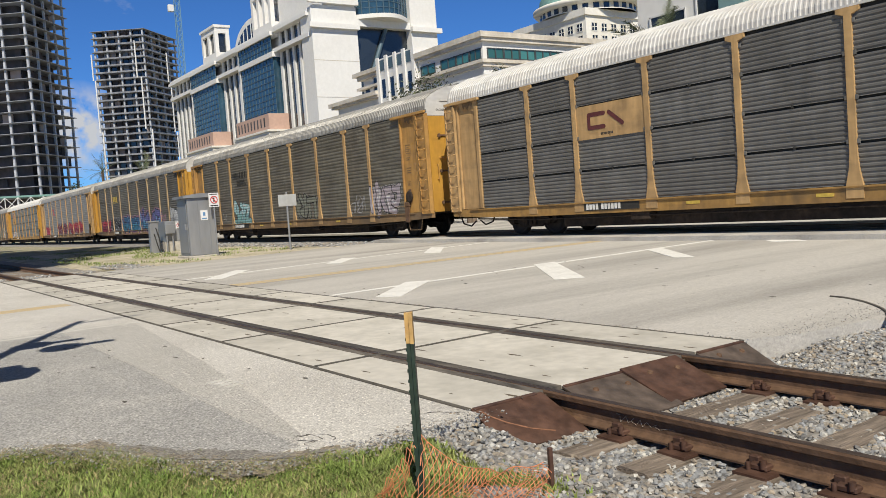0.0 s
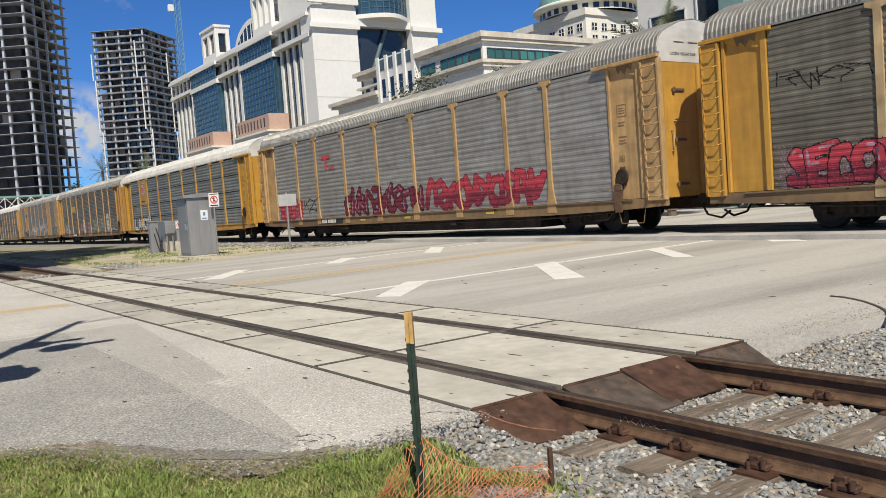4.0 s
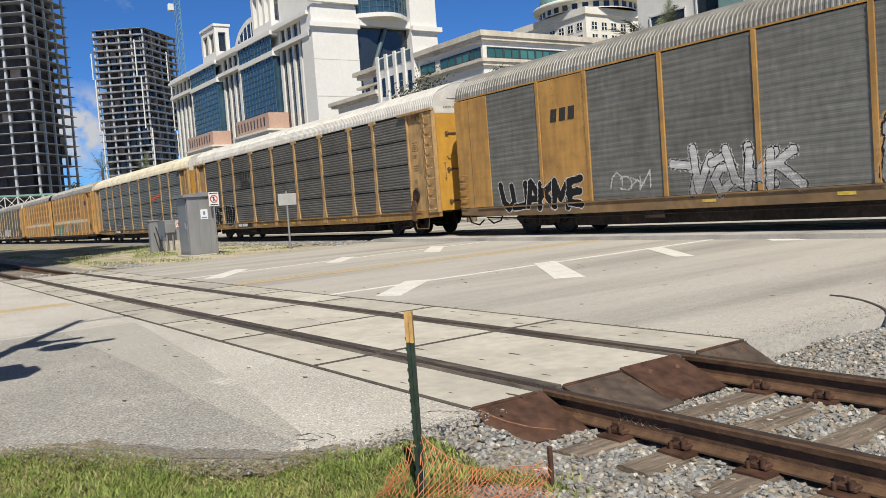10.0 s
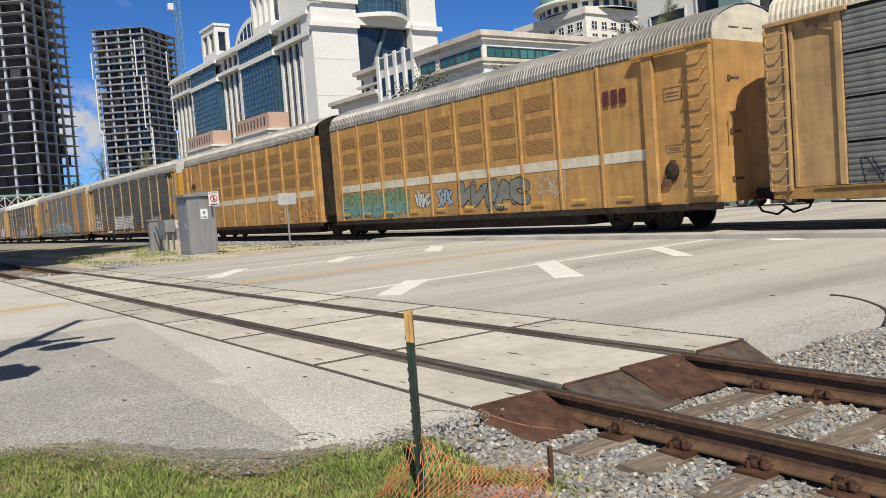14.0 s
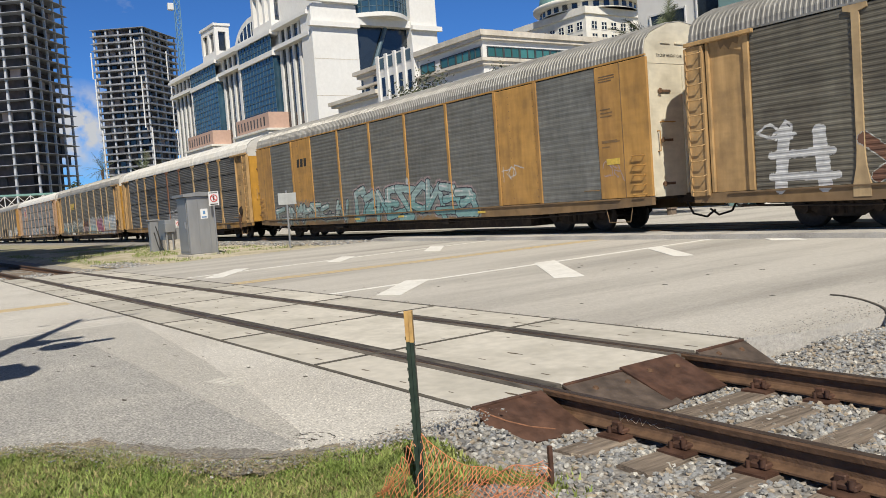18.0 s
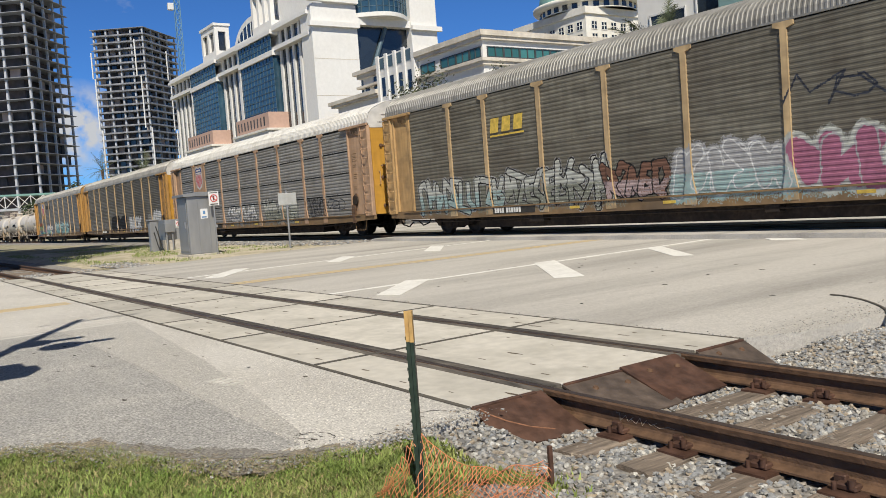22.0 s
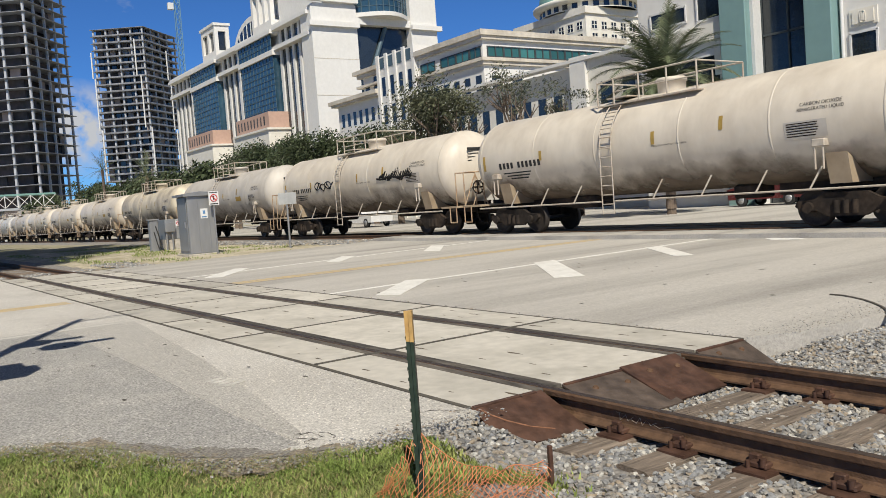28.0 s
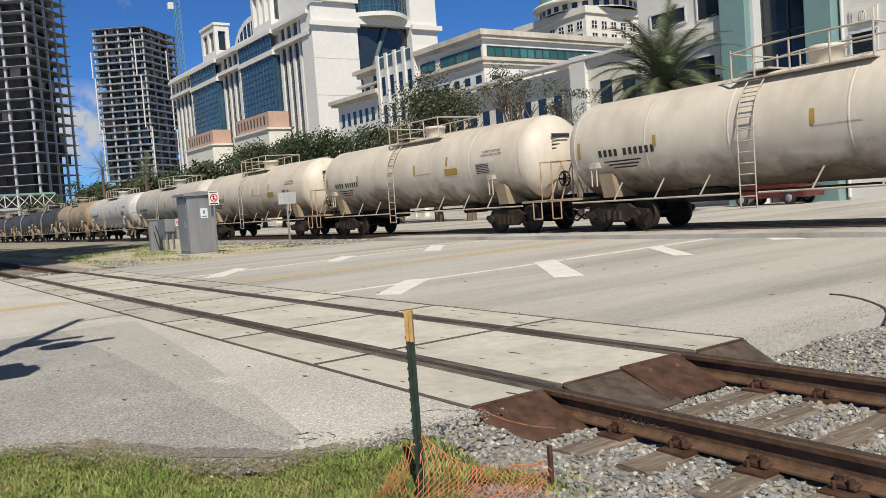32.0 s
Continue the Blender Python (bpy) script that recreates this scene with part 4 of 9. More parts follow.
        if s > 0:
            hb = part("hand_brake", lambda: Mesh().lathe([(0, 0.0), (0, 0.06), (0.03, 0.06), (0.03, 0.19), (0.0, 0.21), (0.03, 0.24), (0.06, 0.21), (0.05, 0.17), (0.06, 0.0)], (25.84, SIDE + 0.0, 1.62), (0, -1, 0), 18), UNDER, car, "grimy hand brake wheel", key="hand_brake")
            part("brake_box", lambda: Mesh().box(25.5, 25.82, SIDE - 0.06, SIDE + 0.034, 1.22, 1.42, 0.02).box(25.74, 25.94, SIDE + 0.0, SIDE + 0.034, 1.35, 1.9, 0.02).prism([(25.5, 1.22), (25.85, 1.22), (25.8, 0.98), (25.78, 0.62), (25.55, 0.62)], "y", SIDE - 0.08, SIDE - 0.03), RUST_RAIL, hb, "rusty brake housing and bracket", key="brake_box")
            part("chain", lambda: Mesh().path([(25.84, SIDE - 0.02, 1.4), (25.70, SIDE - 0.04, 0.9), (25.2, SIDE - 0.02, 0.42), (24.5, SIDE + 0.1, 0.38), (24.0, SIDE + 0.2, 0.55)], 0.016, 5), UNDER, hb, "slack brake chain", key="brake_chain")
            for w, z, h in ((0.36, 3.30, 0.34), (0.20, 2.05, 0.16)):
                part("notice", lambda: [q := Mesh(), [q.box(25.72 + a0 * w, 25.72 + b0 * w, SIDE + 0.028, SIDE + 0.034, z + e * h, z + f * h) for a0, b0, e, f in ((0, 1, 0, 0.06), (0, 1, 0.94, 1), (0, 0.05, 0.06, 0.94), (0.95, 1, 0.06, 0.94), (0.15, 0.8, 0.25, 0.32), (0.15, 0.85, 0.45, 0.52), (0.15, 0.7, 0.65, 0.72))]][0], SILL_BROWN, car, "small stencilled notice", key=("notice", z))
            tagged(part("notice_lines", lambda: [q := Mesh(), [q.box(25.74, 25.74 + w, SIDE + 0.028, SIDE + 0.034, z, z + 0.035) for w, z in ((0.26, 3.12), (0.22, 3.04), (0.3, 2.72), (0.24, 2.62), (0.28, 2.54))]][0], SILL_BROWN, car, "", key="corner_lines"), "rows of small stencilled lines", kind="stuff")
    # panels, posts
    for b, (x0, x1) in enumerate(zip(BAYS, BAYS[1:])):
        if b in plate:
            q = part("plate_panel", lambda: Mesh().box(0.02, x1 - x0 - 0.02, SIDE - 0.02, SIDE + 0.03, 0, 3.78, 0.01), paint, car, "flat painted plate panel with rivets", (x0, 0, 0.98), key=("plate", round(x1 - x0, 2)))
            part("rivets", lambda: [m := Mesh(), [m.box(dx - 0.012, dx + 0.012, SIDE - 0.032, SIDE - 0.019, z, z + 0.025) for dx in (0.12, 0.72, x1 - x0 - 0.12) for z in [0.2 + 0.22 * j for j in range(16)]]][0], SILL_BROWN, q, key=("rivets", round(x1 - x0, 2)))
            continue
        h = 3.78 / rows
        g = 0.062 if seams else 0.002
        for r in range(rows):
            part("panel", lambda: ribbed_panel(x1 - x0 - 0.03, h - g, pitch, 0.018 if seams else (0.006 if rows == 1 else 0.012)), panel, car, "", (x0 + 0.015, 0, 0.98 + r * h), key=("panel", round(x1 - x0, 2), rows, seams, pitch))
            if seams and b in (0, 2, 3, 4, 5, 6, 8):
                part("latch", lambda: Mesh().box(-0.022, 0.022, SIDE - 0.02, SIDE + 0.02, -0.05, 0.02), SEAM, car, "", ((x0 + x1) / 2, 0, 0.98 + r * h), key="latch") if r else None
    for b, x in enumerate(POSTS):
        if rows == 1:
            part("post", lambda: Mesh().box(-0.065, 0.065, SIDE - 0.045, SIDE + 0.035, 0.97, 4.78, 0.006), paint, car, "", (x, 0, 0), key="thin_post")
            continue
        part("post", lambda: Mesh().prism([(-0.20, 0.70), (0.20, 0.70), (0.19, 0.98), (0.11, 1.35), (0.085, 1.7), (0.085, 4.62), (0.26, 4.68), (0.26, 4.78), (-0.26, 4.78), (-0.26, 4.68), (-0.085, 4.62), (-0.085, 1.7), (-0.11, 1.35), (-0.19, 0.98)], "y", SIDE - 0.05, SIDE + 0.035),
             post if not isinstance(post, (list, tuple)) else post[b % len(post)], car, "", (x, 0, 0), key="post")
        if seams:
            for sx in (-0.12, 0.12):
                for z in (1.925, 2.87, 3.815, 4.5):
                    part("hinge", lambda: Mesh().box(-0.028, 0.028, SIDE - 0.035, SIDE, -0.05, 0.05), panel, car, "", (x + sx, 0, z), key="hinge")
    d1, c1 = rack_end(car, 1, paint, cap, end, 27.23)
    d2, c2 = rack_end(car, -1, paint, cap, end, 0.27)
    part("grab_iron", lambda: Mesh().path([(24.9, SIDE - 0.02, 1.25), (24.9, SIDE - 0.14, 1.25), (25.4, SIDE - 0.14, 1.25), (25.4, SIDE - 0.02, 1.25)], 0.016, 5), SILL_BROWN, car, "", key="grab_side")
    part("step", lambda: Mesh().path([(25.6, SIDE, 0.70), (25.7, SIDE, 0.3), (26.5, SIDE, 0.3), (26.6, SIDE, 0.70)], 0.014, 5), SILL_BROWN, car, "bent steel step", key="step_side")
    words("EXCESS HEIGHT CAR", 0.115, BLACK, c1, pose(0.078, -0.55, 4.82, 90, 0, 90), label="black stencilled warning on the end cap")
    for x in (10.6, 14.2, 19.5):
        part("reflector", lambda: Mesh().box(0, 0.42, SIDE - 0.045, SIDE - 0.036, 0.76, 0.84), EMBLEM_YELLOW, car, "yellow reflector strip", (x, 0, 0), key="reflector")
    truck(car, 3.75)
    truck(car, 23.75)
    coupler(car, 27.7, 1)
    coupler(car, -0.18, -1)
    if seams or not plate:
        part("number_board", lambda: Mesh().box(6.85, 9.0, SIDE - 0.05, SIDE - 0.036, 0.71, 0.95), SEAM, car, "black board with painted marks", key="number_board")
        bars(car, 6.95, 0.74, 4 + 6, 0.17, OFFWHITE, i, 3, "marking", "white painted reporting marks", 0.056)
    MOVING.append((car, PITCH * i + (15.25 if i >= 9 else 0)))
    return car, Paint(i, rows, seams, pitch, 0.018 if seams else (0.006 if rows == 1 else 0.012), plate, rows == 1)


# one function call a car, in train order
c, g = rack_car(0, PANEL_GREY, TAN, ROOF_WHITE, TAN, pitch=0.105, sill=SILL_OCHRE, label="auto-rack railcar with grey louvred panels and a tan emblem board")
part("emblem_board", Mesh().box(6.72, 9.35, SIDE - 0.02, SIDE + 0.03, 2.80, 3.78), TAN, c, "tan emblem board")
m = Mesh()
for j, (a, b) in enumerate((((7.25, 3.5), (7.85, 3.5)), ((7.25, 3.5), (7.25, 3.12)), ((7.25, 3.12), (7.85, 3.12)), ((8.05, 3.5), (8.55, 3.14)))):
    capsule(m, a, b, 0.062, SIDE - 0.028 - 0.0005 * j)
part("emblem", m, EMBLEM_DARK, c, "dark emblem of plain rounded bars")
bars(c, 7.7, 2.88, 9, 0.07, SEAM, 1)

c, g = rack_car(1, PANEL_BROWN, OCHRE, ROOF_GREY, YELLOW, rows=2, seams=False, post=TAN, label="grimy brown auto-rack railcar with tan posts and pale cyan graffiti")
g.tag(4.9, 5.5, 1.05, 1.7, "silver", 2, 4)
g.piece(6.72, 9.3, 0.78, 2.3, "cyan", "ink", 3, 0.17, 3, shine="white", low="teal", wide=0.035)
g.piece(15.1, 17.6, 0.95, 2.2, "moss", "black", 3, 0.16, 5, glow="silver", halo=0.03, wide=0.05)
g.tag(21.0, 22.3, 1.1, 1.85, "silver", 4, 6, 0.028)
g.piece(22.75, 25.2, 0.98, 2.35, "lilac", "black", 4, 0.17, 7, glow="white", halo=0.035, shine="white")
g.finish(c, "cyan, black and white spray-painted graffiti on the car's side")
stripes_logo(c, 6.9, 3.1, 2.2, 0.8)

c, g = rack_car(2, PANEL_BROWN, YELLOW, ROOF_GREY, YELLOW, rows=2, seams=False, post=BUFF, label="grimy brown auto-rack railcar with large blue and pink graffiti")
g.haze(2.0, 6.2, 0.9, 2.0, "rose", 0.35)
g.piece(2.2, 5.7, 0.85, 2.1, "red", "black", 5, 0.17, 11, shine="rose", low="wine", wide=0.03)
g.piece(5.6, 9.4, 0.95, 2.2, "black", "white", 6, 0.17, 12, wide=0.028)
g.piece(9.5, 15.0, 0.80, 2.15, "blue", "ink", 6, 0.20, 13, low="teal_blue", shine="sky", glow="rose", halo=0.12, wide=0.06)
g.piece(14.9, 20.9, 0.72, 2.5, "violet", "ink", 5, 0.21, 14, low="teal_blue", shine="sky", glow="rose", halo=0.12, wide=0.07)
g.tag(20.7, 21.6, 1.0, 2.0, "rose", 2, 16, 0.04)
g.haze(24.3, 25.4, 1.05, 1.9, "wine", 0.7)
g.piece(23.0, 24.8, 1.02, 2.35, "white", "black", 3, 0.21, 15, low="silver")
g.tag(24.5, 25.4, 1.9, 2.7, "white", 3, 17, 0.022)
g.tag(2.3, 4.3, 3.25, 3.7, "black", 4, 8, 0.02)
g.finish(c, "large blue, violet, pink and red spray-painted graffiti")
blocks_logo(c, 7.05, 3.35, 1.6, 0.55, EMBLEM_YELLOW)

c, g = rack_car(3, PANEL_WHITE, TAN, ROOF_GREY, YELLOW, rows=2, seams=False, pitch=0.18, label="chalky grey auto-rack railcar with dark red graffiti and tan posts")
g.piece(2.1, 4.9, 0.95, 2.1, "red", "wine", 4, 0.18, 21, shine="rose")
g.tag(5.2, 6.5, 1.3, 2.0, "black", 3, 22, 0.03)
g.piece(9.2, 15.6, 0.95, 2.2, "wine", "black", 8, 0.16, 23, shine="rose")
g.piece(15.7, 22.6, 0.95, 2.2, "red", "wine", 8, 0.16, 24, low="wine")
g.finish(c, "dark red spray-painted graffiti on the car's side")
part("emblem", Mesh().box(7.3, 8.2, SIDE - 0.03, SIDE - 0.02, 3.7, 3.85).box(7.6, 7.78, SIDE - 0.03, SIDE - 0.02, 3.2, 3.7).box(8.0, 8.5, SIDE - 0.03, SIDE - 0.02, 3.2, 3.3), EMBLEM_RED, c, "dark red block emblem")

c, g = rack_car(4, PANEL_LIGHT, YELLOW, ROOF_WHITE, YELLOW, sill=YELLOW, pitch=0.19, label="auto-rack railcar with clean grey panels, bright yellow posts and white graffiti")
part("emblem_board", Mesh().box(4.65, 6.55, SIDE - 0.02, SIDE + 0.03, 2.85, 4.72), YELLOW, c, "yellow emblem board")
shield(c, 5.2, 3.6, 0.75, 0.9)
bars(c, 4.9, 3.05, 12, 0.1, SEAM, 4)
g.piece(2.25, 7.9, 0.78, 2.05, "white", "black", 6, 0.19, 31, wide=0.05, drop="black", wild=0.6)
g.tag(10.0, 12.0, 1.05, 1.4, "ink", 6, 32)
g.tag(13.6, 16.9, 1.02, 1.3, "ink", 9, 33)
g.tag(24.1, 25.1, 1.2, 2.3, "grey", 3, 34)
g.finish(c, "white bubble graffiti with a black outline")

c, g = rack_car(5, PANEL_BROWN, OCHRE, ROOF_GREY, OCHRE, rows=2, seams=False, pitch=0.13, post=TAN, label="grimy brown auto-rack railcar with white outline graffiti and ochre corners")
blocks_logo(c, 7.0, 3.1, 1.75, 0.6, EMBLEM_YELLOW)
g.tag(2.5, 4.5, 1.5, 2.05, "white", 5, 41, 0.028)
g.tag(2.6, 5.6, 1.0, 1.45, "white", 7, 141, 0.026)
g.tag(8.0, 9.4, 1.2, 2.4, "silver", 3, 42, 0.02)
g.stroke([(10.75, 1.45), (10.75, 1.47)], 0.42, "dull_rose")
g.hollow(10.3, 11.2, 1.1, 1.9, "red", 2, 0.2, 43, 0.02)
g.stroke([(12.05, 1.35), (12.05, 2.05)], 0.40, "white")
g.stroke([(11.75, 2.1), (11.9, 1.9), (12.05, 2.1), (12.2, 1.9), (12.35, 2.1)], 0.03, "black")
g.stroke([(11.85, 1.3), (12.3, 1.3)], 0.03, "black")
g.tag(11.3, 13.1, 1.0, 2.4, "silver", 5, 44, 0.018)
g.stroke([(14.3, 1.1), (14.3, 1.55)], 0.55, "dull_rose")
g.hollow(13.9, 14.7, 1.1, 1.8, "rose", 2, 0.2, 45, 0.02)
g.piece(15.6, 20.3, 0.98, 2.4, "khaki", "black", 5, 0.21, 46, wide=0.045, glow="white", halo=0.035, wild=0.65)
g.stroke([(21.9, 1.4), (21.9, 2.15)], 0.44, "white")
g.stroke([(21.55, 2.15), (21.7, 1.95), (21.85, 2.15), (22.0, 1.95), (22.15, 2.15)], 0.035, "black")
g.stroke([(21.65, 1.45), (22.1, 1.42)], 0.03, "black")
g.tag(21.2, 22.8, 1.2, 2.5, "silver", 4, 47, 0.018)
g.hollow(23.1, 25.3, 1.1, 2.15, "white", 4, 0.24, 48, 0.028)
g.finish(c, "white, silver and pink spray-painted graffiti")

c, g = rack_car(6, PANEL_DARK, OCHRE, ROOF_GREY, ROOF_CREAM, rows=1, seams=False, pitch=0.16, plate=(1, 7), cap=ROOF_CREAM, label="auto-rack railcar with ochre plate panels between dark grey ribbed panels")
blocks_logo(c, 5.1, 3.35, 1.1, 0.5, SEAM, False)
g.piece(2.3, 6.5, 0.70, 1.85, "black", "white", 6, 0.17, 51, wide=0.028, wild=0.6)
g.tag(7.5, 8.9, 1.2, 1.7, "white", 4, 52, 0.025)
g.piece(9.7, 13.3, 0.92, 2.1, "white", "black", 5, 0.15, 53, low="silver", wide=0.025, glow="white", halo=0.05)
g.piece(15.2, 20.4, 0.66, 2.55, "silver", "black", 5, 0.17, 54, low="grey", shine="white", glow="sand", halo=0.09, drop="black")
g.hollow(22.95, 24.0, 1.0, 1.75, "black", 3, 0.16, 55, 0.04, "grey")
g.hollow(23.95, 25.1, 1.05, 1.85, "black", 3, 0.16, 56, 0.04, "grey")
g.hollow(25.0, 26.4, 1.1, 2.0, "black", 3, 0.16, 57, 0.04, "grey")
g.finish(c, "black, white and silver spray-painted graffiti")

c, g = rack_car(7, PANEL_GREY, TAN, ROOF_WHITE, YELLOW, sill=SILL_OCHRE, pitch=0.105, label="auto-rack railcar with dark louvred panels, tan posts and black graffiti")
stripes_logo(c, 7.0, 2.95, 2.2, 0.85)
g.piece(2.05, 4.45, 0.80, 2.0, "black", "white", 5, 0.17, 61, wide=0.024, wild=0.6)
g.piece(4.8, 6.6, 0.75, 2.1, "black", "white", 4, 0.17, 62, wide=0.024, wild=0.6)
g.finish(c, "black graffiti with thin white outlines")

c, g = rack_car(8, PANEL_LIGHT, TAN, ROOF_CREAM, YELLOW, sill=SILL_OCHRE, pitch=0.13, label="auto-rack railcar with grey panels, cream roof and an orange streak")
g.stroke([(18.15, 3.02), (19.3, 3.14), (20.65, 3.28)], 0.10, "rust_orange", 0.05)
g.stroke([(18.15, 3.08), (19.3, 3.20), (20.65, 3.33)], 0.10, "orange", 0.05)
g.tag(2.2, 4.5, 1.0, 1.7, "ink", 6, 71, 0.025)
g.tag(5.2, 9.3, 1.0, 1.9, "ink", 8, 72, 0.03)
g.hollow(18.0, 21.1, 0.95, 2.05, "black", 5, 0.20, 73, 0.03)
g.haze(22.9, 25.4, 1.0, 2.05, "silver", 0.35)
g.hollow(22.95, 25.4, 1.0, 2.05, "white", 4, 0.18, 74, 0.026)
g.finish(c, "orange streak with black and white outlined graffiti")


def twin_unit(car, x0, x1, right):
    """One half of the two-unit car: flat ochre side with louvres, thin ribs and a pale stripe."""
    n, w = 10, 1.78
    b = part("body", Mesh().box(x0, x1, SIDE + 0.02, 1.58, 0.72, 4.80), TWIN_OCHRE, car, "flat ochre painted side")
    part("roof", ribbed_roof(x0, x1), ROOF_GREY, car, "ribbed grey roof")
    start = x0 + (1.35 if not right else 0.75)
    for j in range(n + 1):
        a = start + j * w
        part("rib", lambda: Mesh().box(-0.035, 0.035, SIDE - 0.04, SIDE + 0.02, 0.74, 4.78), TWIN_OCHRE, car, "", (a, 0, 0), key="twin_rib")
        if j == n:
            break
        plain = j > 7 if right else j < 2
        for r, z in enumerate(() if plain else (2.55, 3.22, 3.90)):
            part("louvre", lambda: [q := Mesh(), [q.prism([(SIDE + 0.018, k * 0.045), (SIDE + 0.006, k * 0.045), (SIDE + 0.010, k * 0.045 + 0.042), (SIDE + 0.018, k * 0.045 + 0.042)], "x", 0, 1.25) for k in range(10)]][0], LOUVRE, car, "", (a + 0.27, 0, z), key="louvre")
        part("stripe", lambda: Mesh().box(0.06, w - 0.06, SIDE + 0.008, SIDE + 0.019, 1.98, 2.28), ROOF_CREAM, car, "pale cream band", (a, 0, 0), key=("stripe", round(w, 3)))
    part("side_sill", Mesh().box(x0, x1, SIDE - 0.03, SIDE + 0.1, 0.55, 0.73), UNDER, car, "dark side sill")


car = thing("twin_unit_autorack", "two-unit ochre auto-rack railcar with louvred sides and green graffiti", "railcar", "cars of the freight train")
twin_unit(car, 0.6, 20.2, False)
twin_unit(car, 21.75, 42.5, True)
part("diaphragm", Mesh().box(20.2, 21.75, -1.42, 1.42, 0.95, 5.45, 0.1), UNDER, car, "dark bellows between the two units")
rack_end(car, 1, OCHRE, ROOF_CREAM, TWIN_OCHRE, 42.4)
rack_end(car, -1, OCHRE, ROOF_WHITE, YELLOW, 0.62)
for a in (0.62, 41.75):
    lp = part("ladder_panel", Mesh().box(a, a + 0.72, SIDE - 0.12, SIDE + 0.01, 0.9, 4.72, 0.012), TWIN_OCHRE, car, "proud ladder panel")
    for q in range(10):
        part("rung", lambda: Mesh().path([(0.08, SIDE - 0.13, 0.05), (0.14, SIDE - 0.23, 0), (0.56, SIDE - 0.23, 0), (0.62, SIDE - 0.13, 0.04)], 0.015, 5), TWIN_OCHRE, lp, "", (a, 0, 1.02 + 0.385 * q), key="twin_rung")
part("corner_post", Mesh().box(40.25, 40.62, SIDE - 0.12, SIDE + 0.01, 0.8, 4.75, 0.015), TWIN_OCHRE, car, "broad corner post")
part("top_bracket", Mesh().box(39.9, 42.5, SIDE - 0.17, SIDE - 0.03, 4.70, 4.80, 0.012), TWIN_OCHRE, car, "bracket under the eaves")
hb = part("hand_brake", Mesh().lathe([(0, 0.0), (0, 0.06), (0.03, 0.06), (0.03, 0.19), (0.0, 0.21), (0.03, 0.24), (0.06, 0.21), (0.06, 0.0)], (41.05, SIDE + 0.0, 1.62), (0, -1, 0), 18), UNDER, car, "grimy hand brake wheel")
part("brake_box", Mesh().box(40.7, 41.0, SIDE - 0.06, SIDE + 0.015, 1.22, 1.42, 0.02).box(40.95, 41.15, SIDE - 0.01, SIDE + 0.015, 1.35, 1.9, 0.02), RUST_RAIL, hb, "rusty brake housing")
for w, z, h in ((0.62, 3.45, 0.36), (0.6, 2.1, 0.2)):
    part("notice", [q := Mesh(), [q.box(40.85 + a0 * w, 40.85 + b0 * w, SIDE + 0.012, SIDE + 0.019, z + e * h, z + f * h) for a0, b0, e, f in ((0, 1, 0, 0.07), (0, 1, 0.93, 1), (0, 0.04, 0.07, 0.93), (0.96, 1, 0.07, 0.93), (0.15, 0.8, 0.3, 0.38), (0.15, 0.85, 0.55, 0.63))]][0], SILL_BROWN, car, "small stencilled notice")
# the two deep boxes fill in the dark shade below the frame
part("underframe", Mesh().box(0.7, 42.3, -1.2, 1.2, 0.75, 0.9).box(5.2, 19.2, -1.25, 1.0, 0.24, 0.75).box(22.8, 37.4, -1.25, 1.0, 0.24, 0.75), UNDER, car)
for x in (3.6, 20.95, 39.2):
    truck(car, x)
coupler(car, 42.8, 1)
coupler(car, 0.2, -1)
bars(car, 38.7, 3.62, 3, 0.42, EMBLEM_DARK, 0)
bars(car, 2.0, 3.3, 3, 0.3, EMBLEM_DARK, 0)
g = Paint(9, 1, False, 0.3, 0.0, (), True)
g.x = np.arange(15.0, 37.2, g.dx)
g.z = np.arange(0.76, 2.0, 0.024)
g.bands = [(z - 0.012, z + 0.012, 0, 0, 0) for z in g.z]
g.c = np.full((len(g.z), len(g.x)), -1, dtype=int)
X, Z = np.meshgrid(g.x, g.z)
g.zone, g.wob = np.zeros(g.c.shape, dtype=int), (np.sin(7 * X + 9 * Z) + np.sin(17 * X - 13 * Z)) / 2
rib_at = [21.75 + 0.75 + 1.78 * j for j in range(11)] + [0.6 + 1.35 + 1.78 * j for j in range(11)]
for q in rib_at:
    g.zone[np.abs(X - q) < 0.035] = 2
g.face = {0: 0.016, 2: -0.040}
g.haze(22.4, 28.0, 0.78, 1.95, "sage", 0.85)
g.piece(22.3, 28.0, 0.80, 1.95, "sage", "moss_dark", 6, 0.20, 81, low="teal", wide=0.03, wild=0.8)
g.piece(28.4, 29.6, 1.10, 1.75, "white", "black", 3, 0.16, 82, wide=0.025)
g.piece(29.9, 31.0, 1.05, 1.8, "pale_blue", "black", 3, 0.16, 83, wide=0.025)
g.piece(31.3, 35.4, 0.84, 1.97, "moss", "black", 4, 0.24, 84, low="grey", wide=0.03)
g.haze(35.5, 37.0, 1.0, 1.9, "sand", 0.3)
g.tag(35.6, 36.9, 1.2, 1.85, "pale", 4, 85, 0.025)
g.hollow(15.4, 20.0, 0.85, 1.85, "umber", 5, 0.2, 86, 0.03)
g.finish(car, "faded green, white and grey graffiti along the second unit")
part("reflectors", [m := Mesh(), [m.box(22.6 + 1.83 * j, 23.2 + 1.83 * j, SIDE - 0.052, SIDE - 0.045, 0.98, 1.05) for j in range(10)]][0], EMBLEM_YELLOW, car, "yellow reflector strips")
MOVING.append((car, PITCH * 9 + 15.25))

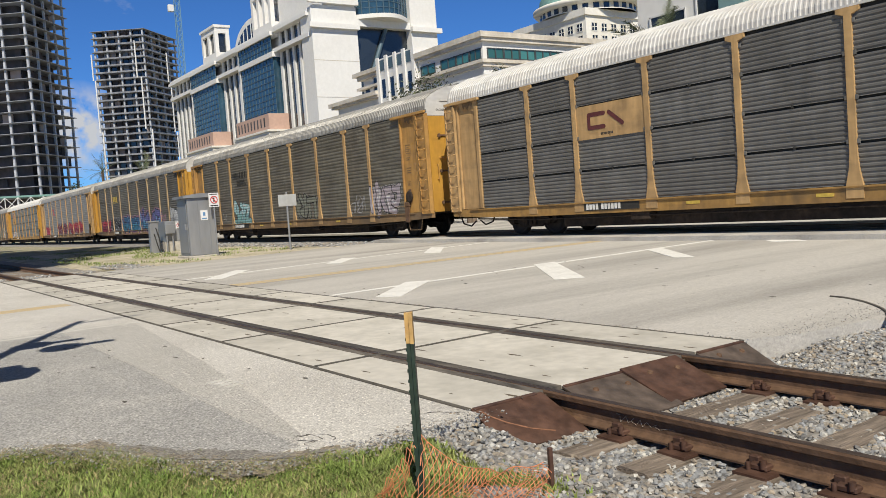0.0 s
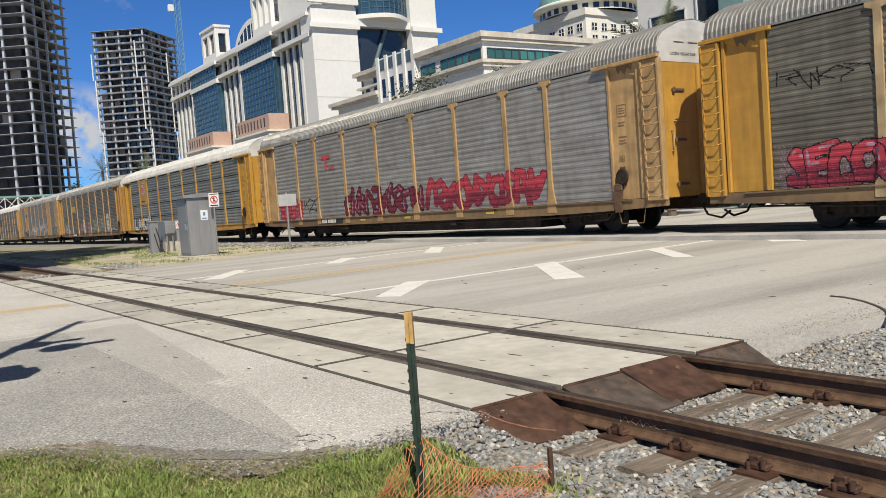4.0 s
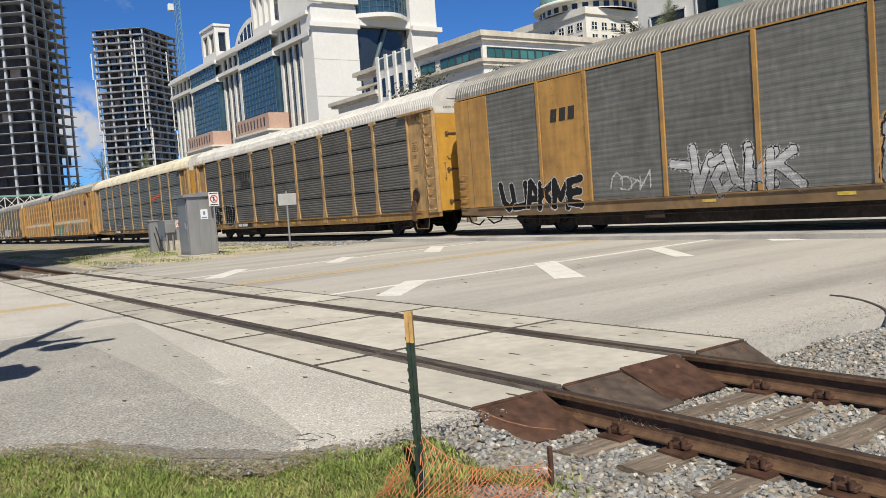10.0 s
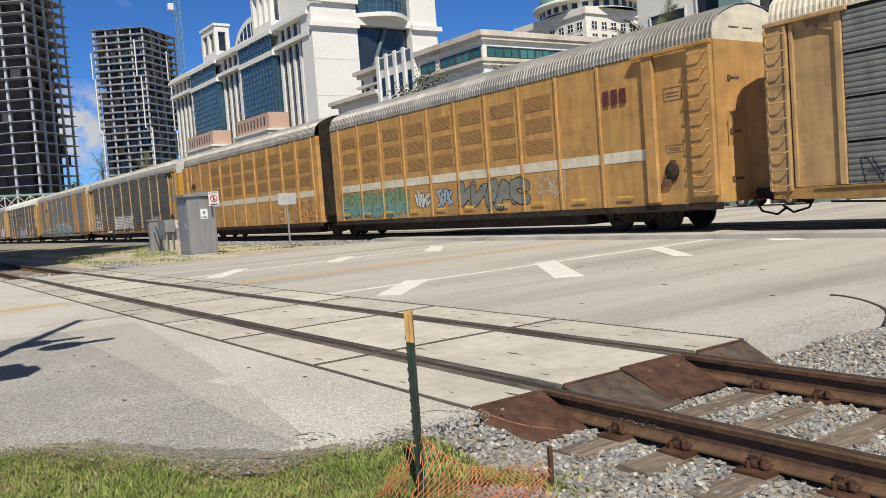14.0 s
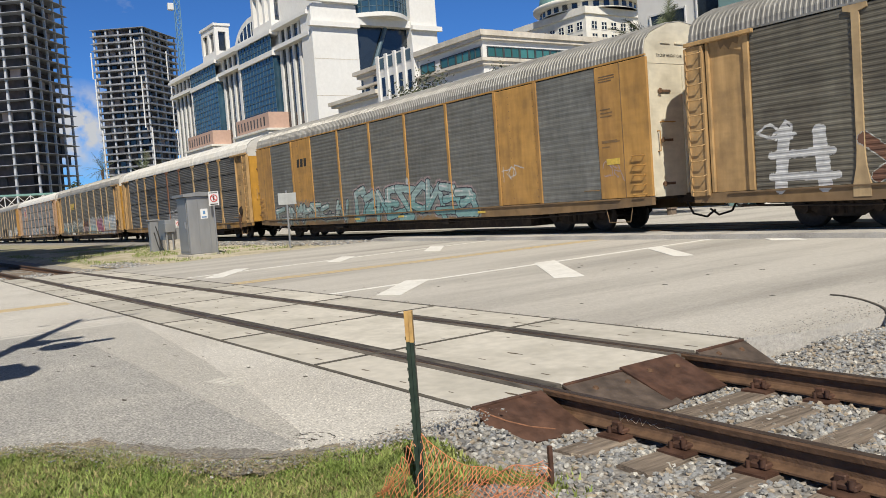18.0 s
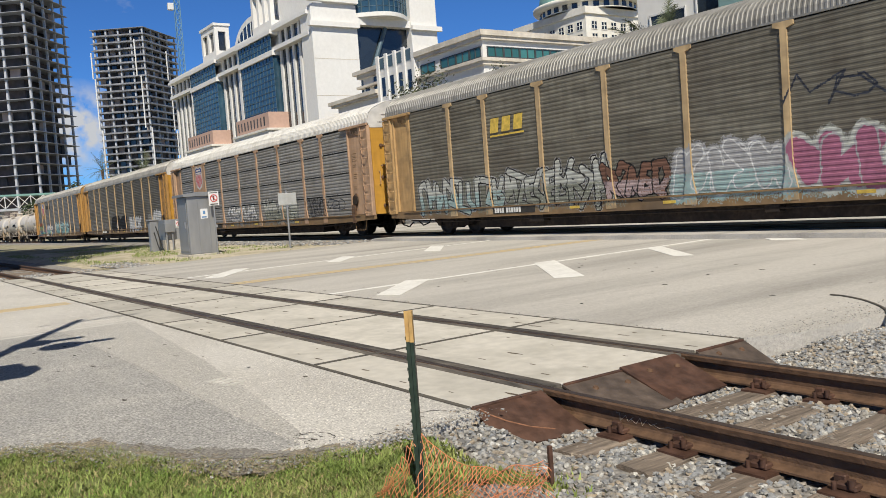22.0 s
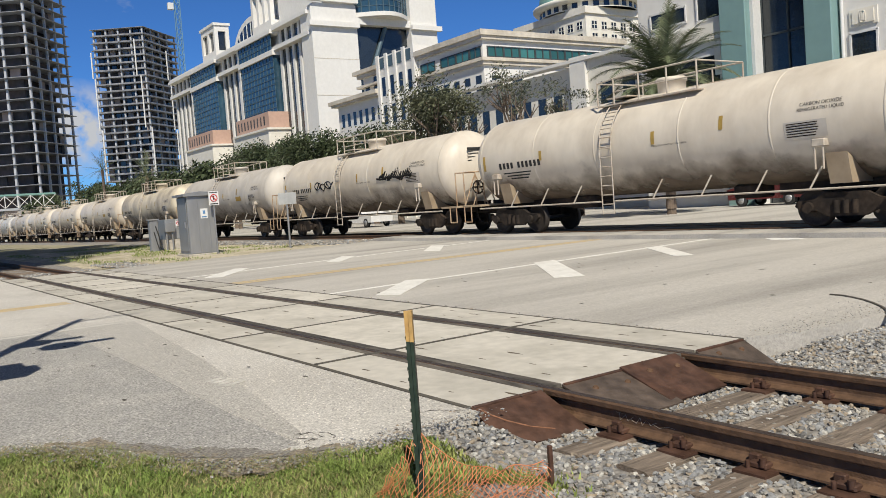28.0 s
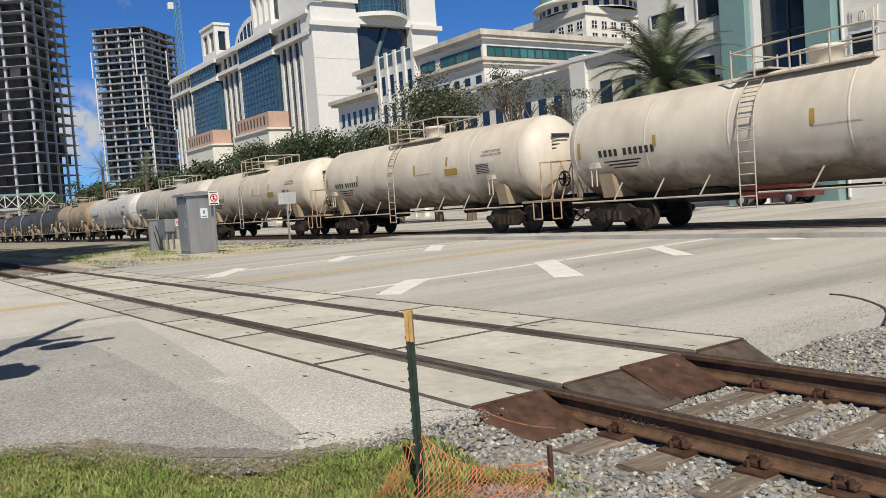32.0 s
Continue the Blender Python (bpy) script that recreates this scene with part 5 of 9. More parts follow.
c, g = rack_car(10, PANEL_BROWN, TAN, ROOF_GREY, YELLOW, post=BUFF, rows=2, seams=False, pitch=0.13, label="grimy brown auto-rack railcar with patches of white graffiti")
g.stroke([(2.6, 1.0), (2.75, 2.3)], 0.16, "white")
g.stroke([(3.7, 1.0), (3.6, 2.2)], 0.17, "white")
g.stroke([(2.4, 1.25), (4.0, 1.2)], 0.10, "white")
g.stroke([(2.4, 1.75), (3.9, 1.75)], 0.10, "white")
g.tag(2.2, 3.0, 2.1, 2.5, "white", 2, 91, 0.04)
g.hollow(4.7, 7.3, 0.95, 2.05, "pale", 3, 0.2, 92, 0.02, "umber")
g.haze(9.5, 12.3, 1.0, 2.1, "white", 0.6)
g.piece(9.5, 12.3, 0.98, 2.1, "white", "silver", 4, 0.30, 93, wide=0.01, wild=0.6)
g.piece(12.5, 15.3, 0.95, 2.15, "white", "grime", 5, 0.22, 94, glow="white", halo=0.04, wide=0.022)
g.tag(20.95, 22.45, 1.4, 1.9, "white", 5, 95, 0.03)
g.hollow(23.3, 25.1, 1.2, 2.4, "black", 2, 0.10, 96, 0.02)
g.tag(21.2, 23.4, 1.8, 2.2, "ink", 5, 97, 0.03)
g.finish(c, "patches of white spray-painted graffiti")

c, g = rack_car(11, PANEL_DARK, OCHRE, ROOF_GREY, ROOF_CREAM, rows=1, seams=False, pitch=0.16, plate=(1, 7), cap=ROOF_CREAM, label="auto-rack railcar with ochre plate panels and teal graffiti along its side")
blocks_logo(c, 5.1, 3.35, 1.1, 0.5, SEAM, False)
g.haze(2.1, 9.8, 0.7, 1.9, "grey", 0.5)
g.piece(2.1, 9.8, 0.68, 1.85, "pale_teal", "ink", 7, 0.16, 101, low="grey", shine="white", glow="dusty_pink", halo=0.05, drop="moss", wild=1.3)
g.haze(10.5, 19.3, 0.66, 2.0, "grey", 0.6)
g.piece(10.6, 19.3, 0.64, 2.2, "pale_teal", "ink", 7, 0.15, 102, low="teal", shine="white", glow="dusty_pink", halo=0.09, drop="grey", wild=1.3)
g.tag(21.1, 21.9, 1.8, 2.3, "white", 3, 103)
g.tag(25.6, 26.2, 1.5, 2.1, "dusty_pink", 2, 104)
g.stroke([(15.0, 2.15), (15.02, 2.2)], 0.13, "white")
g.finish(c, "pale teal spray-painted graffiti along the lower side")

c, g = rack_car(12, PANEL_GREY, TAN, ROOF_WHITE, YELLOW, sill=SILL_OCHRE, pitch=0.115, post=(TAN, TAN, OCHRE, RUST_STREAK, RUST_STREAK, BUFF, TAN, TAN), label="auto-rack railcar with odd-coloured posts and silver and white graffiti")
stripes_logo(c, 6.9, 3.0, 2.3, 0.8, True)
g.haze(11.4, 17.9, 0.8, 2.1, "silver", 0.45)
g.piece(12.0, 17.8, 0.66, 2.15, "silver", "white", 5, 0.24, 111, low="pale_blue", wide=0.03, wild=0.8, inner="silver")
g.finish(c, "silver and pale blue graffiti with white outlines")
part("board", Mesh().box(23.4, 24.0, SIDE - 0.05, SIDE - 0.036, 0.62, 0.86), SEAM, c)

c, g = rack_car(13, PANEL_BROWN, TAN, ROOF_GREY, YELLOW, post=BUFF, rows=2, seams=False, pitch=0.13, label="grimy brown auto-rack railcar with a band of black and white graffiti")
blocks_logo(c, 6.95, 3.3, 1.75, 0.62, EMBLEM_YELLOW)
g.haze(2.2, 13.0, 0.7, 2.1, "moss", 0.5)
g.piece(2.3, 7.6, 0.80, 2.2, "pale", "black", 8, 0.12, 121, low="pale_teal", glow="silver", halo=0.05)
g.piece(7.4, 12.4, 0.80, 2.25, "pale", "black", 7, 0.12, 122, low="moss", glow="silver", halo=0.05)
g.piece(12.0, 14.5, 0.85, 2.1, "umber", "black", 4, 0.14, 125, low="dusty_pink")
g.haze(14.4, 25.4, 0.68, 2.1, "silver", 0.75)
g.piece(14.6, 18.0, 0.85, 2.2, "silver", "white", 4, 0.22, 123, low="pale_teal", glow="silver")
g.piece(18.0, 21.5, 0.85, 2.2, "wine_pink", "silver", 3, 0.28, 126, low="wine_pink", glow="pale")
g.piece(21.1, 25.4, 0.80, 2.4, "white", "pale_blue", 4, 0.26, 124, low="pale", glow="silver", shine="sky")
g.tag(18.2, 22.6, 2.8, 3.5, "ink", 5, 127, 0.03)
g.finish(c, "band of black, white, pink and blue graffiti")

c, g = rack_car(14, PANEL_WHITE, PEACH, ROOF_WHITE, YELLOW, pitch=0.15, label="auto-rack railcar with pale grey panels, peach posts and a shield emblem")
part("emblem_board", Mesh().box(4.65, 6.55, SIDE - 0.02, SIDE + 0.03, 2.85, 4.72), PEACH, c, "peach emblem board")
shield(c, 4.95, 3.15, 1.3, 1.5)
words("LLC", 0.72, SPRAY["white"], c, pose(3.0, SIDE - 0.02, 1.5, 90, 0, 0), "graffiti", "thin white spray-painted letters", 0.012)
g.haze(9.8, 20.2, 0.65, 0.96, "grey", 0.6)
g.piece(10.1, 14.5, 0.92, 1.95, "white", "ink", 6, 0.18, 132, low="silver", wide=0.03, drop="grey")
g.piece(15.6, 19.8, 0.82, 2.1, "pale", "ink", 6, 0.20, 133, low="moss", wide=0.025, drop="grey")
g.haze(20.8, 23.0, 1.0, 1.95, "ink", 0.4)
g.hollow(20.9, 23.0, 1.0, 1.95, "black", 4, 0.18, 134, 0.04)
g.tag(23.1, 24.8, 1.2, 1.9, "ink", 3, 135, 0.028)
g.finish(c, "white and silver graffiti with dark outlines")

c, g = rack_car(15, PANEL_BROWN, OCHRE, ROOF_GREY, YELLOW, rows=2, seams=False, pitch=0.13, post=BUFF, label="grimy brown auto-rack railcar with big black graffiti and buff posts")
g.hollow(2.3, 9.0, 0.75, 1.85, "silver", 6, 0.24, 141, 0.026)
g.piece(10.0, 15.7, 0.76, 2.2, "black", None, 4, 0.34, 142, wild=0.5)
g.stroke([(12.25, 1.15), (12.35, 1.55), (12.45, 1.15), (12.25, 1.15)], 0.06, "white")
g.piece(16.2, 19.95, 0.70, 2.0, "white", "silver", 4, 0.22, 143, text="RACK", wild=0.35, wide=0.012)
g.tag(21.9, 23.0, 1.4, 2.2, "white", 4, 145, 0.022)
g.piece(23.05, 25.3, 1.0, 2.3, "white", "grey", 3, 0.30, 144, wild=0.4, glow="white", halo=0.02)
g.finish(c, "black and white graffiti with a white spray-painted word")
part("emblem", [m := Mesh(), capsule(m, (1.45, 3.75), (1.46, 3.75), 0.28, SIDE + 0.03, 10)][0], SEAM, c, "round dark emblem")

c, g = rack_car(16, PANEL_GREY, OCHRE, ROOF_GREY, OCHRE, cap=OCHRE, rows=2, seams=False, pitch=0.14, post=BUFF, plate=(), label="last auto-rack railcar with a shield emblem and green graffiti")
part("emblem_board", Mesh().box(4.65, 6.55, SIDE - 0.02, SIDE + 0.03, 2.75, 4.72), OCHRE, c, "ochre emblem board")
shield(c, 4.95, 3.1, 1.3, 1.5)
g.haze(2.0, 4.6, 1.6, 2.4, "rust_orange", 0.5)
g.piece(1.0, 5.5, 0.72, 2.1, "green", "ink", 5, 0.19, 151, low="teal_blue", shine="lime", glow="rust_orange", halo=0.08)
g.haze(5.7, 6.8, 1.1, 1.8, "purple", 0.4)
g.tag(5.8, 6.7, 1.15, 1.7, "purple", 4, 152, 0.04)
g.piece(6.8, 10.6, 0.80, 2.05, "white", "ink", 4, 0.2, 153, low="teal", glow="purple", halo=0.06)
g.piece(12.2, 19.8, 0.82, 2.25, "cyan", "ink", 8, 0.17, 154, low="teal", shine="white")
g.tag(20.8, 23.8, 1.1, 1.8, "black", 6, 155)
g.finish(c, "green, blue and orange spray-painted graffiti")
bars(c, 7.6, 3.85, 8, 0.4, SEAM, 2)

# ---- tank cars ----
TANK_PITCH = 16.65
TANK_R, TANK_Z = 1.43, 2.48


def tank_shell():
    L0, L1 = 1.35, 15.35
    prof = []
    for j in range(9):
        a = math.pi / 2 * j / 8
        prof.append((L0 - 0.78 * math.cos(a), TANK_R * math.sin(a)))
    prof += [(L0 + (L1 - L0) * k / 6, TANK_R) for k in range(1, 6)]
    for j in range(8, -1, -1):
        a = math.pi / 2 * j / 8
        prof.append((L1 + 0.78 * math.cos(a), TANK_R * math.sin(a)))
    return Mesh().lathe(prof, (0, 0, TANK_Z), (1, 0, 0), 40)


def on_tank(x, ang, lift=0.006):
    """A point on the shell: ang degrees below the near horizontal."""
    a = radians(ang)
    return (x, -(TANK_R + lift) * math.cos(a), TANK_Z - (TANK_R + lift) * math.sin(a))


def curved_patch(m, x0, x1, a0, a1, lift=0.008, n=4):
    rows = [[on_tank(x, a0 + (a1 - a0) * i / n, lift) for x in (x1, x0)] for i in range(n, -1, -1)]
    m.sweep(rows)
    return m


def tank_words(car, text, size, x, ang, mat=BLACK):
    a = radians(ang)
    p = on_tank(x, ang, 0.008)
    words(text, size, mat, car, pose(p[0], p[1], p[2], 90 + ang, 0, 0), label="black painted notice on the shell")


def tank_car(i, paint, label, seed):
    rnd = random.Random(seed)
    car = thing("tank_car", label, "railcar", "tank cars of the freight train")
    shell = part("tank_shell", tank_shell, paint, car, "long cylindrical insulated tank with domed heads", key="tank_shell")
    for x in (1.35, 4.1, 6.8, 9.9, 12.6, 15.35):
        part("seam_band", lambda: Mesh().lathe([(-0.03, TANK_R + 0.001), (-0.02, TANK_R + 0.009), (0.02, TANK_R + 0.009), (0.03, TANK_R + 0.001)], (0, 0, TANK_Z), (1, 0, 0), 40), paint, shell, "", (x, 0, 0), key="band")
    # housing and its platform
    part("valve_housing", lambda: Mesh().lathe([(0, 0.40), (0.36, 0.40), (0.36, 0.44), (0.44, 0.44), (0.48, 0.4), (0.49, 0)], (8.65, 0, TANK_Z + TANK_R - 0.10), (0, 0, 1), 20), paint, car, "round protective valve housing", key="housing")
    top = TANK_Z + TANK_R
    part("platform", lambda: Mesh().box(6.7, 10.3, -1.02, -0.62, top - 0.22, top - 0.18).box(6.7, 10.3, 0.62, 1.02, top - 0.22, top - 0.18).box(6.7, 7.5, -0.62, 0.62, top + 0.02, top + 0.06), RAILING, car, "grating platform", key="platform")
    def rails():
        q = Mesh()
        zt, zb = top + 0.56, top - 0.2
        for x in (6.7, 7.35, 8.3, 9.3, 10.3):
            for y in (-1.0, 1.0):
                q.path([(x, y, zb), (x, y, zt)], 0.026)
        for y in (-1.0, 1.0):
            q.path([(6.7, y, zt - 0.08), (7.35, y, zt - 0.02), (8.3, y, zt), (10.3, y, zt)], 0.026)
            q.path([(7.35, y, zt - 0.4), (10.3, y, zt - 0.4)], 0.018)
        q.path([(10.3, -1.0, zt), (10.3, 1.0, zt)], 0.026).path([(6.7, -1.0, zt - 0.08), (6.7, 1.0, zt - 0.08)], 0.026)
        return q
    part("railing", rails, RAILING, car, "tube railing round the platform", key="tank_rail")
    def ladder():
        q = Mesh()
        arc = [on_tank(0, a, 0.10)[1:] for a in (-52, -40, -28, -14, 0)] + [(-TANK_R - 0.1, 1.6), (-TANK_R - 0.1, 0.52)]
        for x in (7.15, 7.6):
            q.path([(x, y, z) for y, z in arc], 0.018)
        for a in range(-50, 1, 10):
            p = on_tank(0, a, 0.10)
            q.path([(7.15, p[1], p[2]), (7.6, p[1], p[2])], 0.016)
        for k in range(8):
            z = 0.55 + 0.27 * k
            q.path([(7.15, -TANK_R - 0.1, z), (7.6, -TANK_R - 0.1, z)], 0.016)
        return q
    part("ladder", ladder, RAILING, car, "ladder up the side of the tank", key="tank_ladder")
    part("handrail", lambda: Mesh().path([(1.2, -TANK_R - 0.05, 0.90), (7.1, -TANK_R - 0.08, 0.90)], 0.026).path([(7.65, -TANK_R - 0.08, 0.90), (15.5, -TANK_R - 0.05, 0.90)], 0.026), RAILING, car, "long running handrail", key="handrail")
    for x in (2.9, 4.4, 5.9, 9.0, 10.6, 12.2, 13.6):
        part("bracket", lambda: Mesh().path([(0, -TANK_R - 0.05, 0.90), (0.24, -TANK_R * 0.93, 1.42)], 0.024), RAILING, car, "", (x, 0, 0), key="bracket")
    part("centre_sill", lambda: Mesh().box(0.5, 4.6, -0.33, 0.33, 0.78, 1.18).box(12.1, 16.2, -0.33, 0.33, 0.78, 1.18).box(4.7, 5.9, -0.5, 0.3, 0.72, 1.12, 0.05).box(10.9, 11.7, -0.55, 0.1, 0.75, 1.1, 0.04).tube((5.9, -0.4, 0.93), (10.9, -0.4, 0.93), 0.03, n=6), UNDER, car, "grimy centre sill with brake gear", key="tank_sill")
    for s, x in ((-1, 2.5), (1, 14.2)):
        part("saddle", lambda: Mesh().prism([(-1.2, 1.0), (1.2, 1.0), (1.36, 1.7), (0.9, 1.42), (0, 1.12), (-0.9, 1.42), (-1.36, 1.7)], "x", -0.26, 0.26), TAN_TANK, car, "", (x, 0, 0), key="saddle")
        part("valve_box", lambda: Mesh().box(-0.16, 0.16, -TANK_R - 0.06, -TANK_R + 0.2, 1.86, 2.04, 0.02).path([(-0.1, -TANK_R - 0.02, 1.86), (-0.1, -TANK_R - 0.02, 1.35)], 0.025).path([(0.1, -TANK_R - 0.02, 1.86), (0.1, -TANK_R - 0.02, 1.35)], 0.025), RAILING, car, "small pale valve box with pipes", (x - 0.35, 0, 0), key="valvebox")
        e = 15.5 if s > 0 else 0.25
        part("end_platform", lambda: Mesh().box(0, 1.0, -1.5, 1.5, 0.98, 1.05), TAN_TANK, car, "", (e, 0, 0), key="endplat")
        xx = 0.95 if s > 0 else 0.05
        def guard():
            q = Mesh()
            for y in (-1.45, -0.55, 0.55, 1.45):
                q.path([(xx, y, 1.0), (xx, y, 2.25)], 0.022)
            q.path([(xx, -1.45, 2.25), (xx, -0.55, 2.25)], 0.022).path([(xx, 0.55, 2.25), (xx, 1.45, 2.25)], 0.022)
            q.path([(xx, -1.1, 1.0), (xx, -0.55, 2.2), (xx, 0.0, 1.0)], 0.022)
            q.path([(xx, -1.5, 1.0), (xx, -1.5, 0.45), (xx - 0.4 * s, -1.5, 0.45), (xx - 0.4 * s, -1.5, 1.0)], 0.022)
            return q
        part("end_railing", guard, RUSTY_RAIL, car, "", (e, 0, 0), key=("endrail", s))
        truck(car, x)
        coupler(car, 16.45 if s > 0 else 0.2, s)
    part("brake_wheel", lambda: Mesh().lathe([(0, 0.24), (0.03, 0.27), (0.06, 0.24), (0.03, 0.21), (0, 0.24)], (16.45, -0.45, 1.7), (1, 0, 0), 16).box(16.42, 16.5, -0.48, -0.42, 1.46, 1.94).box(16.42, 16.5, -0.69, -0.21, 1.67, 1.73), UNDER, car, "iron brake wheel", key="brakewheel")
    if paint is BLACK_TANK:
        MOVING.append((car, PITCH * 16 + 15.25 + TANK_PITCH * (i + 1)))
        return car
    # placards and marks
    for x, w, a0, a1 in ((1.5, 0.12, 12, -8), (4.4, 0.12, 6, -6), (9.0, 0.12, 4, -10), (11.2, 0.12, -2, -16)) + (((11.1, 0.8, 12, 2),) if i in (2, 4, 5, 6) else ()):
        part("placard", curved_patch(Mesh(), x, x + w, a0, a1, 0.012), PLACARD, car, "faded ochre placard on the shell")
    # brown road grime and painted belly shade with a ragged upper edge
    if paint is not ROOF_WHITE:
        part("grime", lambda: curved_patch(Mesh(), 1.3, 15.4, 88, -12, 0.010, 24), GRIME_AND_SHADE, shell, "patchy film of brown road grime and painted shade along the belly", key="grime")
    dm = Mesh()
    for x in [2.35 + 0.2 * j for j in range(4)] + [3.3 + 0.2 * j for j in range(6)]:
        curved_patch(dm, x, x + 0.12, 12, 4)
    for r in range(3):
        curved_patch(dm, 2.5 + 0.15 * r, 3.9 - 0.1 * r, 19 + 4 * r, 17.3 + 4 * r)
    part("marking", dm, BLACK, car, "black painted reporting marks")
    dm = Mesh()
    curved_patch(dm, 13.0, 14.05, 16, 0)
    part("data_panel", dm, GREY_TANK, car, "pale consolidated data panel")
    dm = Mesh()
    for r in range(6):
        curved_patch(dm, 13.06, 13.9 - 0.15 * rnd.random(), 14 - 2.3 * r, 13 - 2.3 * r, 0.02)
    tagged(part("data_lines", dm, UNDER, car), "rows of dark data lines too small to read", kind="stuff")
    tank_words(car, "CARBON DIOXIDE", 0.12, 13.9, -15)
    tank_words(car, "REFRIGERATED LIQUID", 0.11, 13.9, -10)
    tank_words(car, "REGULATING VALVES VENTING NORMAL", 0.065, 9.6, 6)
    hm = Mesh()
    for r in range(4):
        z = TANK_Z + 0.62 - 0.13 * r
        k = (0.11, 0.035, 0.035, 0.035)[r]
        hm.box(0, 0.006, -0.55, 0.25 - 0.1 * r, z, z + k)
    hd = part("marking", hm, BLACK, car, "small black marks on the tank head", (15.35 + 0.78 * 0.94, 0, 0))
    if i == 1:
        # a looping tag beside the ladder and a dense spiky brushed one further along
        loop = Mesh()
        pts = [on_tank(4.9 + 1.8 * k / 60 + 0.16 * math.sin(k * 0.9), 4 + 7 * math.sin(k * 0.62) - 2 * math.sin(k * 0.17), 0.004) for k in range(61)]
        for a, b in zip(pts, pts[1:]):
            loop.tube(a, b, 0.022, n=5)
        part("graffiti", loop, SPRAY["black"], car, "looping dark tag on the shell")
        spikes = Mesh()
        for k in range(34):
            x = 11.0 + 2.5 * k / 34 + rnd.uniform(-0.05, 0.05)
            reach = (5 + 5 * math.sin(math.pi * k / 34)) * rnd.uniform(0.5, 1.1)
            a0 = 1 - 3 * math.sin(k * 0.5)
            spikes.tube(on_tank(x, a0 + 0.6 * reach, 0.004), on_tank(x + 0.18, a0 - reach, 0.004), 0.045, 0.012, 5)
        for k in range(12):
            spikes.tube(on_tank(10.8 + 0.22 * k, 3 + 1.5 * math.sin(k), 0.004), on_tank(11.1 + 0.22 * k, 3 + 1.5 * math.sin(k + 1), 0.004), 0.05, 0.04, 5)
        part("graffiti", spikes, SPRAY["black"], car, "dense spiky brushed tag on the shell")
    MOVING.append((car, PITCH * 16 + 15.25 + TANK_PITCH * (i + 1)))
    return car


TANKS = [(CREAM, "cream tank car with a dirt-streaked belly"), (CREAM, "cream tank car with a black scrawl on its side"), (GREY_TANK, "grey-white tank car with a railed platform on top"),
         (CREAM_DIRTY, "cream tank car with sooty brown stains"), (CREAM, "clean cream tank car with ochre placards"), (CREAM, "cream tank car with small ochre placards"),
         (CREAM, "cream tank car behind another"), (GREY_TANK, "greyish tank car with pale railings"), (ROOF_WHITE, "clean white tank car with railings"), (TAN_TANK, "rusty tan tank car with railings"),
         (BLACK_TANK, "black tank car near the end of the train"), (BLACK_TANK, "black tank car near the end of the train"), (BLACK_TANK, "black tank car near the end of the train"), (BLACK_TANK, "black tank car near the end of the train")]
for i, (paint, text) in enumerate(TANKS):
    tank_car(i, paint, text, i)


# ---- ground, road and tracks ----
ROAD_Z = -0.145
structure("ground", Mesh().add([(-3000, -3000, -0.42), (3000, -3000, -0.42), (3000, 3000, -0.42), (-3000, 3000, -0.42)], [(0, 1, 2, 3)]), GROUND, "flat dry earth with weeds reaching the horizon", "ground")


def slab(name, outline, z, mat, label, category, depth=0.2):
    return structure(name, Mesh().prism(outline, "z", z - depth, z), mat, label, category)


corner = [(-4.3, 3.16), (-4.27, 2.6), (-4.24, 2.2), (-4.40, 1.75), (-4.85, 1.36), (-5.4, 1.12), (-5.8, 0.88), (-6.1, 0.5), (-6.6, -0.6), (-7.2, -3), (-7.4, -30)]
road_near = slab("road", [(-28.6, 3.16), (-28.6, -30)] + corner[::-1], ROAD_Z, ASPHALT, "sun-bleached asphalt road on the near side of the crossing", "road")
road_far = slab("road", [(-28.4, 6.15), (-28.6, 9.5), (-29.6, 17.0), (-30.0, 60), (-3.6, 60), (-3.7, 16), (-4.05, 7.9), (-4.2, 6.7), (-4.46, 6.16)], ROAD_Z, ASPHALT_FAR, "worn pale road between the two railway crossings", "road")
slab("asphalt_patch", [(-12.5, 2.06), (-12.5, -3.0), (-7.45, -3.0), (-6.7, -0.5), (-6.2, 0.45), (-5.85, 0.84), (-5.42, 1.07), (-4.88, 1.31), (-4.5, 1.66), (-4.55, 2.0), (-5.6, 1.98), (-8.0, 2.04)], ROAD_Z + 0.004, ASPHALT_DARK, "darker coarse asphalt strip along the grass", "road", 0.004)
slab("asphalt_patch", [(-12.5, 2.07), (-8.0, 2.05), (-5.6, 1.99), (-4.6, 2.01), (-4.8, 2.12), (-6.2, 2.35), (-8.0, 2.60), (-12.5, 3.05)], ROAD_Z + 0.004, ASPHALT_MID, "mid-grey asphalt patch beside the crossing", "road", 0.004)
# cracks at the broken edge
rnd = random.Random(5)
m = Mesh()
for x, y, n, a in ((-4.75, 2.06, 26, 0.5), (-4.32, 2.35, 24, 2.2), (-4.5, 2.2, 22, 1.4), (-4.75, 1.75, 16, 0.4), (-4.42, 2.75, 20, 2.6)):
    for k in range(n):
        a += rnd.uniform(-1.1, 1.1)
        x2, y2 = x + 0.03 * math.cos(a), y + 0.03 * math.sin(a)
        if rnd.random() < 0.8:
            m.tube((x, y, ROAD_Z + 0.004), (x2, y2, ROAD_Z + 0.004), 0.0006 + 0.002 * rnd.random(), n=4)
        x, y = x2, y2
tagged(part("cracks", m, CRACK), "dark cracks in the broken asphalt edge", "crack", "", "structure")


